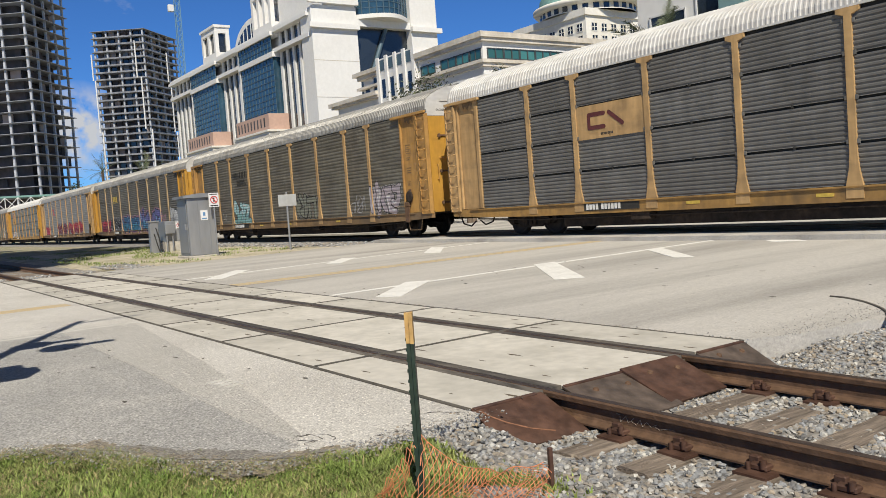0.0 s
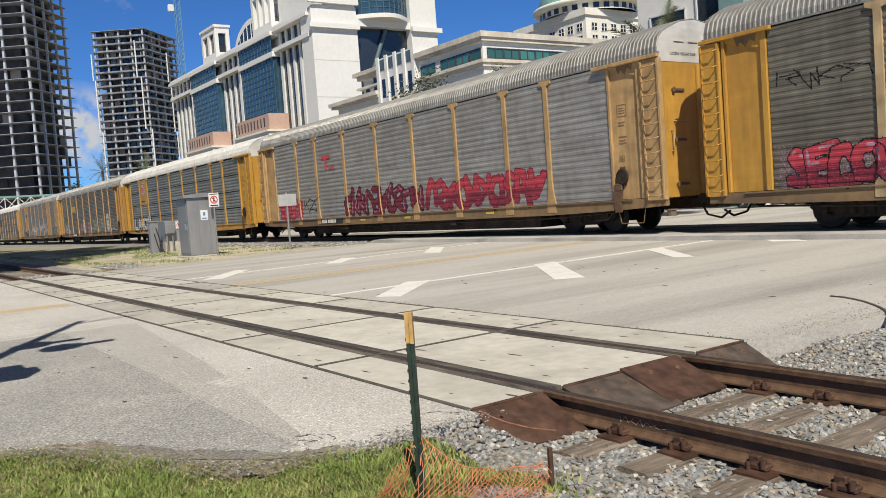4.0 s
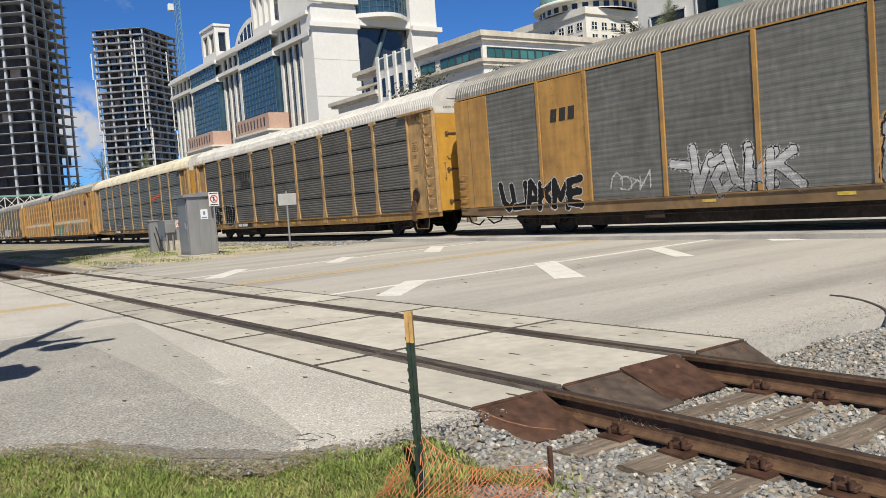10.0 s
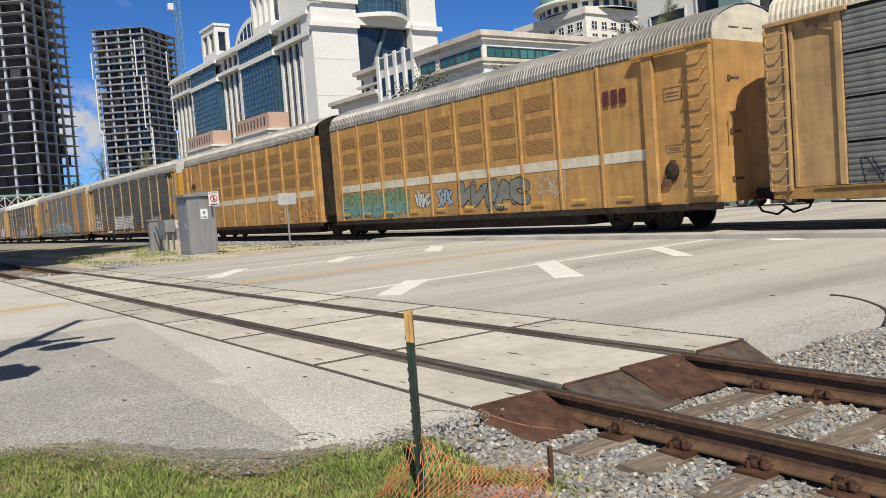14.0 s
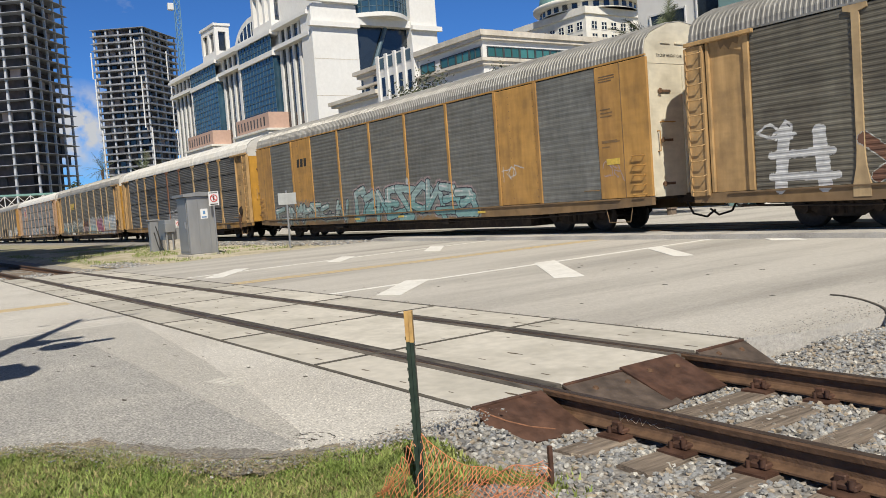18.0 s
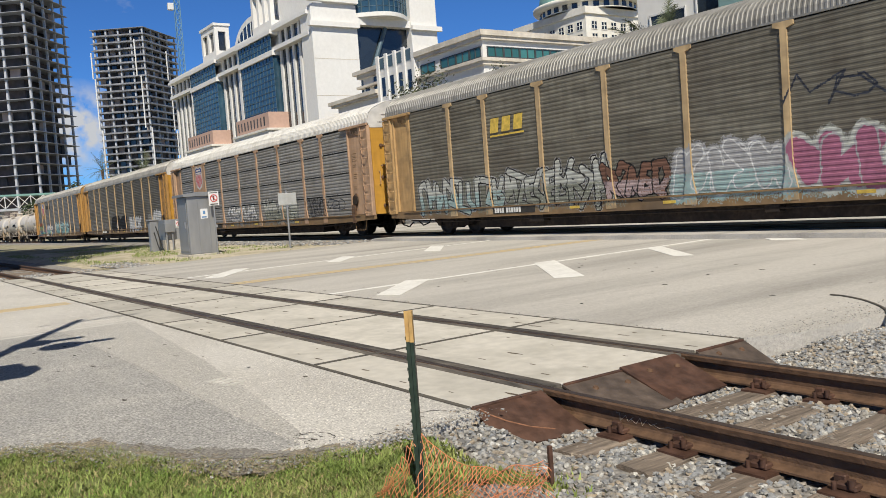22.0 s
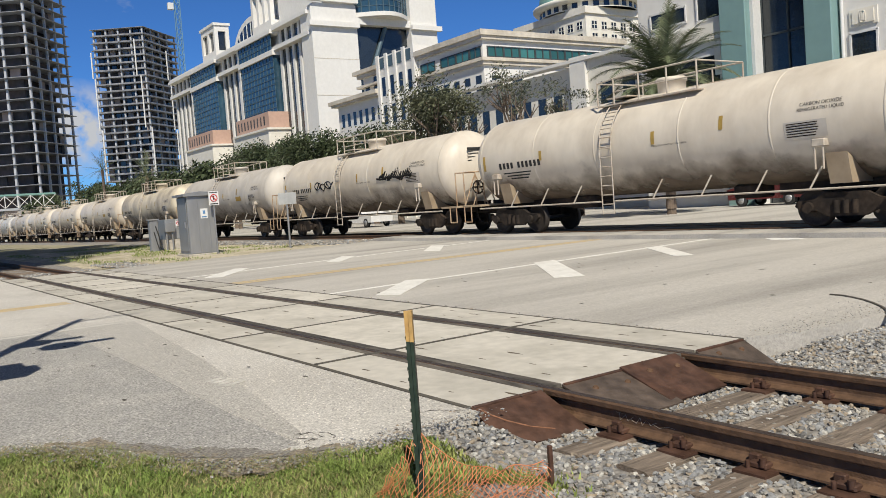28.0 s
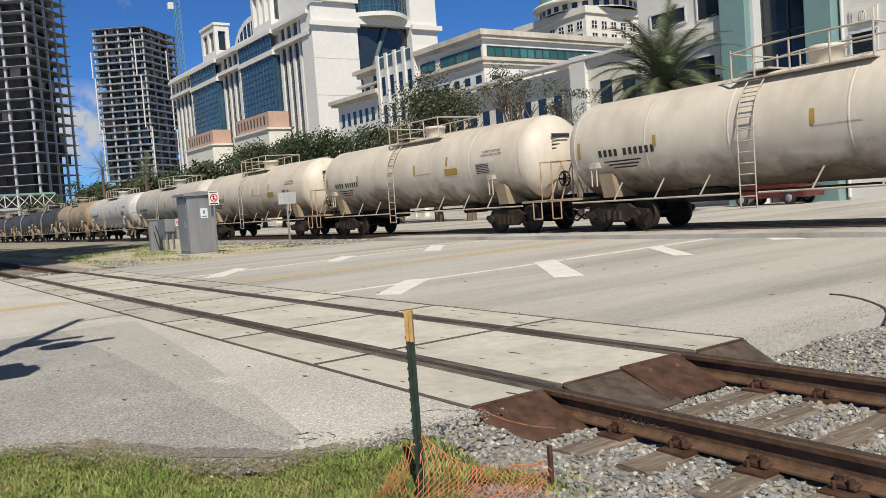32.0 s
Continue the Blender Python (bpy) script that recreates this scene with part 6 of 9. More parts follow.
def marking(outline, mat, label, lift=0.005):
    tagged(part("road_marking", Mesh().prism(outline, "z", ROAD_Z + 0.001, ROAD_Z + lift), mat), label, "road marking", "", "structure")


for a, b in (((-12.35, 6.2), (-13.0, 19.0)),):
    marking([(a[0] - 0.07, a[1]), (a[0] + 0.07, a[1]), (b[0] + 0.07, b[1]), (b[0] - 0.07, b[1])], PAINT_WHITE, "white edge line of the road")
marking([(-20.25, 6.3), (-20.12, 6.3), (-22.0, 19.0), (-22.15, 19.0)], PAINT_WHITE, "white far edge line of the road")
for dx in (0.0, 0.32):
    marking([(-17.05 + dx, 6.2), (-16.82 + dx, 6.2), (-16.87 + dx, 20), (-17.10 + dx, 20)], PAINT_YELLOW, "faded yellow centre line")
    marking([(-17.24 + dx, 3.0), (-16.98 + dx, 3.0), (-16.93 + dx, -12), (-17.19 + dx, -12)], PAINT_YELLOW, "faded yellow centre line")
marking([(-12.45, 3.1), (-12.3, 3.1), (-12.2, -6), (-12.35, -6)], PAINT_FAINT, "faded white edge line")
for o in ([(-11.28, 6.45), (-10.9, 6.68), (-12.55, 8.35), (-12.85, 8.0)], [(-12.86, 11.12), (-10.16, 9.2), (-9.86, 9.60), (-12.86, 11.69)],
          [(-12.88, 14.5), (-10.71, 12.85), (-10.38, 13.05), (-12.65, 14.82)], [(-12.8, 18.2), (-10.95, 16.45), (-10.2, 16.6), (-12.3, 18.3)],
          [(-19.39, 6.44), (-19.05, 6.8), (-21.2, 8.3), (-21.6, 8.05)], [(-20.2, 10.1), (-19.7, 10.25), (-21.3, 11.6), (-21.85, 11.45)], [(-20.1, 13.2), (-19.4, 13.3), (-21.7, 15.05), (-22.3, 14.95)]):
    marking(o, PAINT_WHITE, "white diagonal hatch bar", 0.007)
for j in range(4):
    marking([(-6.95 + 0.1 * j, 2.25 + 0.02 * j), (-6.90 + 0.1 * j, 2.25 + 0.02 * j), (-6.95 + 0.1 * j, 2.42 + 0.02 * j), (-7.0 + 0.1 * j, 2.42 + 0.02 * j)], PAINT_FAINT, "small faded paint dabs", 0.009)

# dirt and litter where the asphalt crumbles into the grass
DIRT = material("crumbled_dirt", (0.20, 0.175, 0.145), 0.95, grain=40, stain=5, vary=0.55, second=(0.36, 0.30, 0.215), amount=0.8, bump=1.0, bump_scale=60)
rows = []
for i in range(150):
    u = 2.0 + i / 149 * 4.2
    k = int(u)
    f = u - k
    x = corner[k][0] + (corner[k + 1][0] - corner[k][0]) * f
    y = corner[k][1] + (corner[k + 1][1] - corner[k][1]) * f
    w1 = (0.03 if not 2.2 < u < 5.6 else 0.12) + 0.09 * noise.noise((i * 0.13, 1.7, 0)) + 0.06 * noise.noise((i * 0.6, 4.7, 0))
    w2 = (0.20 + 0.10 * noise.noise((i * 0.18, 9.7, 0)) + 0.05 * noise.noise((i * 0.7, 2.7, 0))) * (0.35 + 0.65 * math.sin(math.pi * i / 149))
    row = []
    for q in range(13):
        v = q / 12
        w = -max(0.005, w1) * (1 - v / 0.3) if v < 0.3 else w2 * (v - 0.3) / 0.7
        z = ROAD_Z + 0.010 * (1 - abs(v - 0.2) / 0.2 if v < 0.4 else 0) - 0.035 * max(0, v - 0.35) + 0.012 * noise.noise((x * 9 + w * 9, y * 9 - w * 8, 3)) + 0.006 * noise.noise((x * 31 + w * 30, y * 31, 8))
        row.append((x + 0.8 * w, y - 0.7 * w, max(z, ROAD_Z + 0.006) if v < 0.3 else z))
    rows.append(row)
tagged(part("dirt_edge", Mesh().sweep(rows), DIRT), "crumbled brown dirt along the broken asphalt edge", "dirt", "", "structure")
# dark crumbled asphalt where the edge has broken up
CRUMBLE = material("crumbled_dark_asphalt", (0.21, 0.195, 0.175), 0.95, grain=50, stain=5, vary=0.55, second=(0.33, 0.31, 0.28), amount=0.8, bump=0.8, bump_scale=70)
rows = []
for i in range(70):
    u = 2.1 + 3.3 * i / 69
    k = int(u)
    x = corner[k][0] + (corner[k + 1][0] - corner[k][0]) * (u - k)
    y = corner[k][1] + (corner[k + 1][1] - corner[k][1]) * (u - k)
    fade = math.sin(math.pi * i / 69)
    w = fade * (0.17 + 0.12 * noise.noise((i * 0.13, 3.3, 0)) + 0.06 * noise.noise((i * 0.8, 8.1, 0))) + 0.01
    rows.append([(x - 0.75 * w, y + 0.65 * w, ROAD_Z + 0.0085), (x, y, ROAD_Z + 0.0095)])
tagged(part("crumbled_asphalt", Mesh().sweep(rows), CRUMBLE), "dark crumbled asphalt along the broken road edge", "asphalt", "", "structure")
# a thin curved dark strip on the road
strip = [(-5.22, 8.91), (-5.05, 8.88), (-4.89, 8.79), (-4.70, 8.66), (-4.51, 8.49), (-4.33, 8.30), (-4.19, 8.12), (-3.95, 7.7)]
m = Mesh()
for (ax, ay), (bx, by) in zip(strip, strip[1:]):
    m.tube((ax, ay, ROAD_Z), (bx, by, ROAD_Z), 0.018, n=6)
tagged(part("rubber_strip", m, RUBBER), "curved black strip along the road surface", "strip")
# small dark scraps scattered on the road
rnd = random.Random(31)
m = Mesh()
for k in range(46):
    x, y = rnd.uniform(-13, -4.6), rnd.uniform(6.4, 12.0)
    if k % 3 == 0:
        x, y = rnd.uniform(-11, -4.8), rnd.uniform(1.4, 3.0)
    a, l = rnd.uniform(-0.4, 0.4), rnd.uniform(0.012, 0.05)
    m.prism([(x - l, y - 0.01), (x, y - 0.012 - 0.2 * l), (x + l, y + l * a), (x + 0.1 * l, y + 0.008 + 0.1 * l)], "z", ROAD_Z + 0.0045, ROAD_Z + 0.008)
tagged(part("scraps", m, CRACK), "small dark scraps and scuffs on the road", "litter", "", "stuff")

# ---- the near track ----
NEAR_Z, RAIL_A, RAIL_B, PANEL_L, END_X = -0.138, 3.872, 5.377, 2.379, -4.42
RAIL_PROFILE = [(-0.07, -0.170), (0.07, -0.170), (0.07, -0.158), (0.018, -0.140), (0.010, -0.125), (0.010, -0.055), (0.034, -0.042), (0.037, -0.012), (0.030, 0.0),
                (-0.030, 0.0), (-0.037, -0.012), (-0.034, -0.042), (-0.010, -0.055), (-0.010, -0.125), (-0.018, -0.140), (-0.07, -0.158)]


def rail(parent, y, z, x0, x1):
    m = Mesh()
    n = len(RAIL_PROFILE)
    vs = [(x, y + a, z + b) for x in (x0, x1) for a, b in RAIL_PROFILE]
    m.add(vs, [tuple(range(n)), tuple(range(2 * n - 1, n - 1, -1))] + [(i, n + i, n + (i + 1) % n, (i + 1) % n) for i in range(n)])
    r = part("rail", m, RUST_RAIL, parent, "long brown rusty steel rail")
    part("rail_head", Mesh().box(x0, x1, y - 0.026, y + 0.026, z, z + 0.002), RAIL_TOP, r, "dull dark running surface")
    return r


near_track = thing("railway_track", "near railway track with rusty rails on wooden ties", "railway track", kind="structure")
near_rail = rail(near_track, RAIL_A, NEAR_Z, -170, 25)
# a chalked scrawl on the rail's web
CHALK = material("pale_chalk", (0.45, 0.38, 0.30), 0.9, vary=0.3, bump=0)
m, zig = Mesh(), [(0, 1), (0.04, 1), (0.02, 1), (0.02, 0.1), (0.05, 0.9), (0.06, 0.2), (0.09, 0.9), (0.075, 0.5), (0.10, 0.15), (0.12, 0.9), (0.13, 0.1), (0.15, 0.8), (0.17, 0.3), (0.20, 0.75), (0.18, 0.5), (0.21, 0.2), (0.25, 0.55), (0.28, 0.5)]
for (a, b), (e, f) in zip(zig, zig[1:]):
    m.tube((-3.76 + a * 1.7, RAIL_A - 0.0115, NEAR_Z - 0.118 + 0.055 * b), (-3.76 + e * 1.7, RAIL_A - 0.0115, NEAR_Z - 0.118 + 0.055 * f), 0.0014, n=4)
part("chalk_mark", m, CHALK, near_rail, "thin pale chalk scrawl")
rail(near_track, RAIL_B, NEAR_Z, -170, 25)
TIE_TOP = NEAR_Z - 0.182


def tie_mesh(seed):
    r = random.Random(seed)
    m = Mesh()
    n = 9
    rows = []
    for i in range(n + 1):
        y = -1.3 + 2.6 * i / n
        j = [r.uniform(-0.006, 0.006) for _ in range(5)]
        rows.append([(-0.115 + j[0], y, -0.15), (-0.115 + j[0], y, -0.012 + j[1]), (-0.09, y, 0.0 + j[2]), (0.09, y, 0.0 + j[3]), (0.115 + j[4], y, -0.012), (0.115 + j[4], y, -0.15)])
    m.sweep([list(reversed(q)) for q in rows])
    m.add(rows[0], [(5, 4, 3, 2, 1, 0)])
    m.add(rows[-1], [(0, 1, 2, 3, 4, 5)])
    return m


def clip_mesh():
    m = Mesh()
    for y0 in (RAIL_A, RAIL_B):
        m.box(-0.10, 0.10, y0 - 0.19, y0 + 0.19, -0.004, 0.014)
        for s in (-1, 1):
            m.box(-0.055, 0.055, y0 + s * 0.075 - 0.035, y0 + s * 0.075 + 0.035, 0.014, 0.05, 0.008)
            m.tube((-0.05, y0 + s * 0.12, 0.014), (-0.05, y0 + s * 0.12, 0.055), 0.014, n=6)
            m.tube((0.03, y0 + s * 0.10, 0.03), (0.03, y0 + s * 0.10, 0.075), 0.02, n=6)
            m.box(-0.085, -0.02, y0 + s * 0.045 - 0.02, y0 + s * 0.045 + 0.02, 0.02, 0.075, 0.006)
    return m


x = END_X + 0.75
k = 0
while x < 20:
    t = part("tie", lambda: tie_mesh(k % 4), TIE, near_track, "", (x, (RAIL_A + RAIL_B) / 2 + 0.05 * math.sin(k * 2.1), TIE_TOP), key=("tie", k % 4))
    t.rotation_euler = (0, 0, 0.02 * math.sin(k * 3.3))
    part("tie_plate", clip_mesh, RUST_PLATE, near_track, "", (x, 0, TIE_TOP), key="clips")
    x += 0.49 + 0.03 * math.sin(k * 1.7)
    k += 1
x = -29.0
while x > -70:
    part("tie", lambda: tie_mesh(k % 4), TIE, near_track, "", (x, (RAIL_A + RAIL_B) / 2, TIE_TOP), key=("tie", k % 4))
    x -= 0.5
    k += 1

# ---- concrete crossing panels with steel end ramps ----
crossing = thing("level_crossing", "level crossing of worn beige concrete panels with rusted steel end ramps", "level crossing", kind="structure")
ROWS_Y = ((3.19, 3.745), (4.015, 5.245), (5.51, 6.115))
rnd = random.Random(9)
for j in range(10):
    x1 = END_X - j * PANEL_L
    x0 = x1 - PANEL_L + 0.055
    for r, (y0, y1) in enumerate(ROWS_Y):
        p = part("concrete_panel", lambda: Mesh().box(0, PANEL_L - 0.055, 0, y1 - y0, -0.16, 0, 0.006), CONCRETE_PANEL, crossing, "", (x0, y0, NEAR_Z + 0.001 + rnd.uniform(-0.0015, 0.0015)), key=("panel_row", r))
        sm = Mesh()
        for u in (0.12, 0.32, 0.52, 0.72, 0.9):
            for v in ((0.2, 0.5, 0.8) if r == 1 else (0.3, 0.7)):
                if rnd.random() < 0.45:
                    continue
                uu, vv = u + rnd.uniform(-0.07, 0.07), v + rnd.uniform(-0.1, 0.1)
                cx, cy = uu * PANEL_L, vv * (y1 - y0)
                k = rnd.choice((0.35, 0.5, 0.7, 0.9, 1.3, 1.9))
                sm.prism([(cx - 0.05 * k, cy - 0.003), (cx - 0.015 * k, cy - 0.010 * k), (cx + 0.03 * k, cy - 0.004), (cx + 0.06 * k, cy + 0.004), (cx + 0.008, cy + 0.008 * k), (cx - 0.035 * k, cy + 0.005)], "z", 0.0006, 0.002)
        part("lifting_slots", sm, SLOT, p, "dirt-filled lifting slots")
    part("joint_seal", Mesh().box(x1 - PANEL_L - 0.002, x1 - PANEL_L + 0.057, 3.19, 6.12, NEAR_Z - 0.1, NEAR_Z + 0.0045), CRACK, crossing)
for y0, y1 in ROWS_Y:
    part("steel_edge", Mesh().box(END_X - 0.004, END_X + 0.032, y0, y1, NEAR_Z - 0.14, NEAR_Z + 0.003, 0.004), RUST_PLATE, crossing, "rusty steel edging at the panels' end")
for y0, y1 in ((3.748, 3.835), (3.91, 4.012), (5.248, 5.34), (5.415, 5.507)):
    part("flangeway_filler", Mesh().box(END_X - 10 * PANEL_L, END_X - 0.01, y0, y1, NEAR_Z - 0.12, NEAR_Z + 0.0005), RUBBER, crossing, "black rubber filler along the rail")
for y0, y1 in ((3.150, 3.188), (6.117, 6.160)):
    part("edge_joint", Mesh().box(END_X - 10 * PANEL_L, END_X, y0, y1, NEAR_Z - 0.15, NEAR_Z + 0.001), CRACK, crossing, "dirt-filled joint beside the road")


def ramp(y0, y1, length, drop, mat, label, shift=0.0, skew=0.0, lift=0.0):
    m = Mesh()
    x0, z0 = END_X - 0.02 + shift, NEAR_Z - 0.002 + lift
    pts = [(x0, y0, z0), (x0, y1, z0), (x0 + length + skew, y1, z0 - drop), (x0 + length, y0, z0 - drop)]
    top = [Vector(p) for p in pts]
    nrm = Vector((drop, 0, length)).normalized() * 0.014
    m.add(top + [p - nrm for p in top], [(0, 3, 2, 1), (4, 5, 6, 7), (0, 1, 5, 4), (1, 2, 6, 5), (2, 3, 7, 6), (3, 0, 4, 7)])
    p = part("ramp_plate", m, mat, crossing, label)
    b = Mesh()
    for u, v in ((0.25, 0.3), (0.3, 0.75)):
        q = top[0] + (top[3] - top[0]) * u + (top[1] - top[0]) * v
        b.tube(q, q + nrm * 0.9, 0.025, 0.018, 8)
    part("bolts", b, RUST_RAIL, p)
    return p


a = ramp(3.18, 3.80, 0.36, 0.20, RUST_PLATE, "rust-brown steel end ramp outside the rail", 0.03, 0.12)
part("rust_streak", Mesh().path([(END_X + 0.05, 3.22, NEAR_Z - 0.016), (END_X + 0.11, 3.25, NEAR_Z - 0.046), (END_X + 0.20, 3.33, NEAR_Z - 0.092), (END_X + 0.30, 3.44, NEAR_Z - 0.134), (END_X + 0.38, 3.58, NEAR_Z - 0.165)], 0.006, 6), RUST_STREAK, a, "bright orange rust streak")
ramp(4.00, 4.68, 0.53, 0.175, GREY_PLATE, "scraped grey steel end ramp between the rails", 0.03)
ramp(4.60, 5.24, 0.50, 0.19, RUST_PLATE, "rust-brown steel end ramp overlapping its neighbour", 0.03, -0.02, 0.024)
ramp(5.50, 6.13, 0.33, 0.18, GREY_PLATE, "scraped grey steel end ramp outside the far rail", 0.03)
m = Mesh().box(END_X - 0.2, END_X + 0.02, 3.165, 6.14, NEAR_Z - 0.3, NEAR_Z - 0.03)
part("panel_footing", m, CRACK, crossing, "dark footing under the panels' end")

# ---- beds beside the tracks ----
BED_Z = -0.345


def bumpy(name, x0, x1, y0, y1, nx, ny, height, mat, label, category, kind="structure", skirt=True):
    m, rows = Mesh(), []
    for j in range(ny + 1):
        y = y0 + (y1 - y0) * j / ny
        rows.append([(x0 + (x1 - x0) * i / nx, y, height(x0 + (x1 - x0) * i / nx, y)) for i in range(nx + 1)])
    return tagged(part(name, m.sweep(rows), mat), label, category, "", kind)


def near_bed(x, y):
    z = BED_Z + 0.02 * noise.noise((x * 3, y * 3, 0))
    if y < 2.9:
        z += min(1, (2.9 - y) / 0.5) * 0.14
    if x < -3.7 and 2.3 < y < 3.3:
        z += 0.12 * min(1, (-3.7 - x) / 0.3) * min(1, (3.3 - y) / 0.12) * min(1, max(0, (y - 2.4) / 0.5))
    if y > 6.4:
        z += min(1, (y - 6.4) / 0.6) * 0.09
    return z


bumpy("ballast_bed", -4.25, 26, 1.6, 12.0, 150, 60, near_bed, GRAVEL, "grey crushed-stone ballast round the near track", "gravel")
bumpy("ballast_bed", -170, -28.2, 2.6, 6.9, 140, 12, lambda x, y: -0.33 + 0.05 * noise.noise((x, y, 3)), GRAVEL, "ballast under the near track beyond the road", "gravel")
bumpy("ballast_bed", -400, -29.4, 15.6, 23.5, 120, 16, lambda x, y: -0.16 + 0.04 * noise.noise((x, y * 2, 1)) - 0.2 * max(0, abs(y - 19.4) - 2.6) / 1.5, GRAVEL, "grey ballast under the train's track", "gravel")
bumpy("ballast_bed", -3.9, 60, 15.6, 23.5, 40, 16, lambda x, y: -0.16 + 0.04 * noise.noise((x, y * 2, 1)) - 0.2 * max(0, abs(y - 19.4) - 2.6) / 1.5, GRAVEL, "grey ballast under the train's track", "gravel")
bumpy("verge", -60, -28.2, 6.8, 16.0, 80, 40, lambda x, y: -0.19 + 0.05 * noise.noise((x * 0.6, y * 0.6, 2)) - 0.22 * max(0, 8.2 - y) / 1.4, SAND, "pale sandy verge with scattered weeds", "verge")
bumpy("verge", -170, -59.9, 6.8, 16.0, 60, 12, lambda x, y: -0.24 + 0.05 * noise.noise((x * 0.3, y * 0.6, 2)) - 0.18 * max(0, 8.2 - y) / 1.4, GROUND, "earth and dry grass between the tracks", "verge")


def lawn_z(x, y):
    return -0.178 + 0.022 * noise.noise((x * 1.3, y * 1.3, 7))


bumpy("lawn", -9.0, 8.0, -6.0, 2.75, 60, 50, lambda x, y: lawn_z(x, y) - (0.3 if x < -6.9 else 0) - (0.2 * (y - 2.1) / 0.3 if y > 2.1 and x > -4.1 else 0.16 * max(0, y - 2.45) / 0.3), SOIL, "earth under the mown grass at the road's edge", "lawn")

# ---- the train's own track ----
far_track = thing("railway_track", "far railway track on which the freight train runs", "railway track", kind="structure")
rail(far_track, TRACK_Y - 0.7525, 0.0, -700, 120)
rail(far_track, TRACK_Y + 0.7525, 0.0, -700, 120)
for a, b in ((-29.4, -4.0),):
    for y0, y1 in ((16.9, 18.36), (18.55, 19.85), (20.05, 21.5)):
        part("crossing_pad", Mesh().box(a, b, y0, y1, -0.25, -0.012 if y0 > 17 else -0.03), RUBBER if y0 > 18 else ASPHALT_FAR, far_track, "dark crossing surface between the rails")
x = -30.0
while x > -110:
    part("tie", lambda: tie_mesh(1), TIE, far_track, "", (x, TRACK_Y, -0.182), key=("tie", 1))
    x -= 0.52


# ---- buildings beyond the railway ----
WHITE_WALL = material("white_stucco", (0.71, 0.70, 0.68), 0.85, grain=2, stain=0.12, vary=0.04, second=(0.66, 0.64, 0.60), amount=0.5, bump=0.1, bump_scale=8)
CREAM_WALL = material("cream_stucco", (0.74, 0.715, 0.655), 0.85, grain=2, stain=0.15, vary=0.05, second=(0.56, 0.51, 0.43), amount=0.5, bump=0.1, bump_scale=8)
PINK_WALL = material("pink_stone", (0.52, 0.35, 0.28), 0.85, grain=2, stain=0.3, vary=0.06, second=(0.44, 0.29, 0.23), amount=0.5)
BAND = material("weathered_beige_cornice", (0.60, 0.55, 0.475), 0.85, grain=2, stain=0.3, vary=0.1, second=(0.33, 0.29, 0.24), amount=0.7)
BLUE_GLASS = material("blue_tinted_glass", (0.035, 0.085, 0.13), 0.12, grain=0.6, stain=0.1, vary=0.25, bump=0, spec=0.8, random_tone=0.3)
GREEN_GLASS = material("green_tinted_glass", (0.05, 0.16, 0.15), 0.12, grain=0.6, vary=0.2, bump=0, spec=0.8, random_tone=0.35)
DARK_GLASS = material("dark_window_glass", (0.02, 0.026, 0.032), 0.1, vary=0.2, bump=0, spec=0.8, random_tone=0.4)
DARK_FRAME = material("dark_window_frame", (0.06, 0.07, 0.075), 0.5, vary=0.1, bump=0)
MULLION = material("pale_mullion", (0.08, 0.13, 0.165), 0.5, vary=0.05, bump=0)
TEAL = material("teal_cladding", (0.20, 0.32, 0.32), 0.45, grain=2, stain=0.2, vary=0.04, second=(0.17, 0.28, 0.285), amount=0.5, bump=0.02)
DOME_TEAL = material("verdigris_dome", (0.20, 0.36, 0.33), 0.6, grain=2, vary=0.08, bump=0.05)
RAW_CONCRETE = material("raw_concrete", (0.42, 0.445, 0.49), 0.9, grain=1, stain=0.1, vary=0.1, second=(0.35, 0.35, 0.36), amount=0.5, bump=0)
# dark tone that paints in shade inside open storeys and between balusters
INNER_SHADE = material("shaded_interior_tone", (0.062, 0.064, 0.073), 0.9, grain=0.5, stain=0.1, vary=0.3, second=(0.19, 0.14, 0.125), amount=0.6, bump=0)
# slab concrete toned darker than the columns, to carry the dark undersides
SLAB_EDGE = material("darkened_slab_concrete", (0.25, 0.265, 0.30), 0.9, grain=1, stain=0.1, vary=0.15, second=(0.26, 0.26, 0.27), amount=0.5, bump=0)
RAIL_GLASS = material("grey_balcony_glass", (0.22, 0.225, 0.245), 0.3, grain=0.4, vary=0.4, bump=0)
INFILL = material("dusty_pink_blockwork", (0.40, 0.33, 0.30), 0.9, grain=0.6, vary=0.2, bump=0)
FRAME_WHITE = material("white_edge_frame", (0.66, 0.66, 0.66), 0.7, vary=0.05, amount=0.15, bump=0)
CRANE_BLUE = material("pale_blue_crane_paint", (0.16, 0.30, 0.42), 0.6, bump=0)


def pane(bld, x0, x1, z0, z1, y, mat, frame_mat=None, name="window", depth=0.25, cols=1, rows=1):
    """A window in a wall that faces -y: a recessed pane with its frame bars."""
    g = part(name, Mesh().box(x0, x1, y - 0.02, y + 0.06, z0, z1), mat, bld)
    if frame_mat:
        m = Mesh()
        for c in range(cols + 1):
            x = x0 + (x1 - x0) * c / cols
            m.box(x - 0.045, x + 0.045, y - 0.10, y - 0.02, z0, z1)
        for r in range(rows + 1):
            z = z0 + (z1 - z0) * r / rows
            m.box(x0 - 0.06, x1 + 0.06, y - 0.10, y - 0.021, z - 0.05, z + 0.05)
        part("mullions", m, frame_mat, g)
    return g


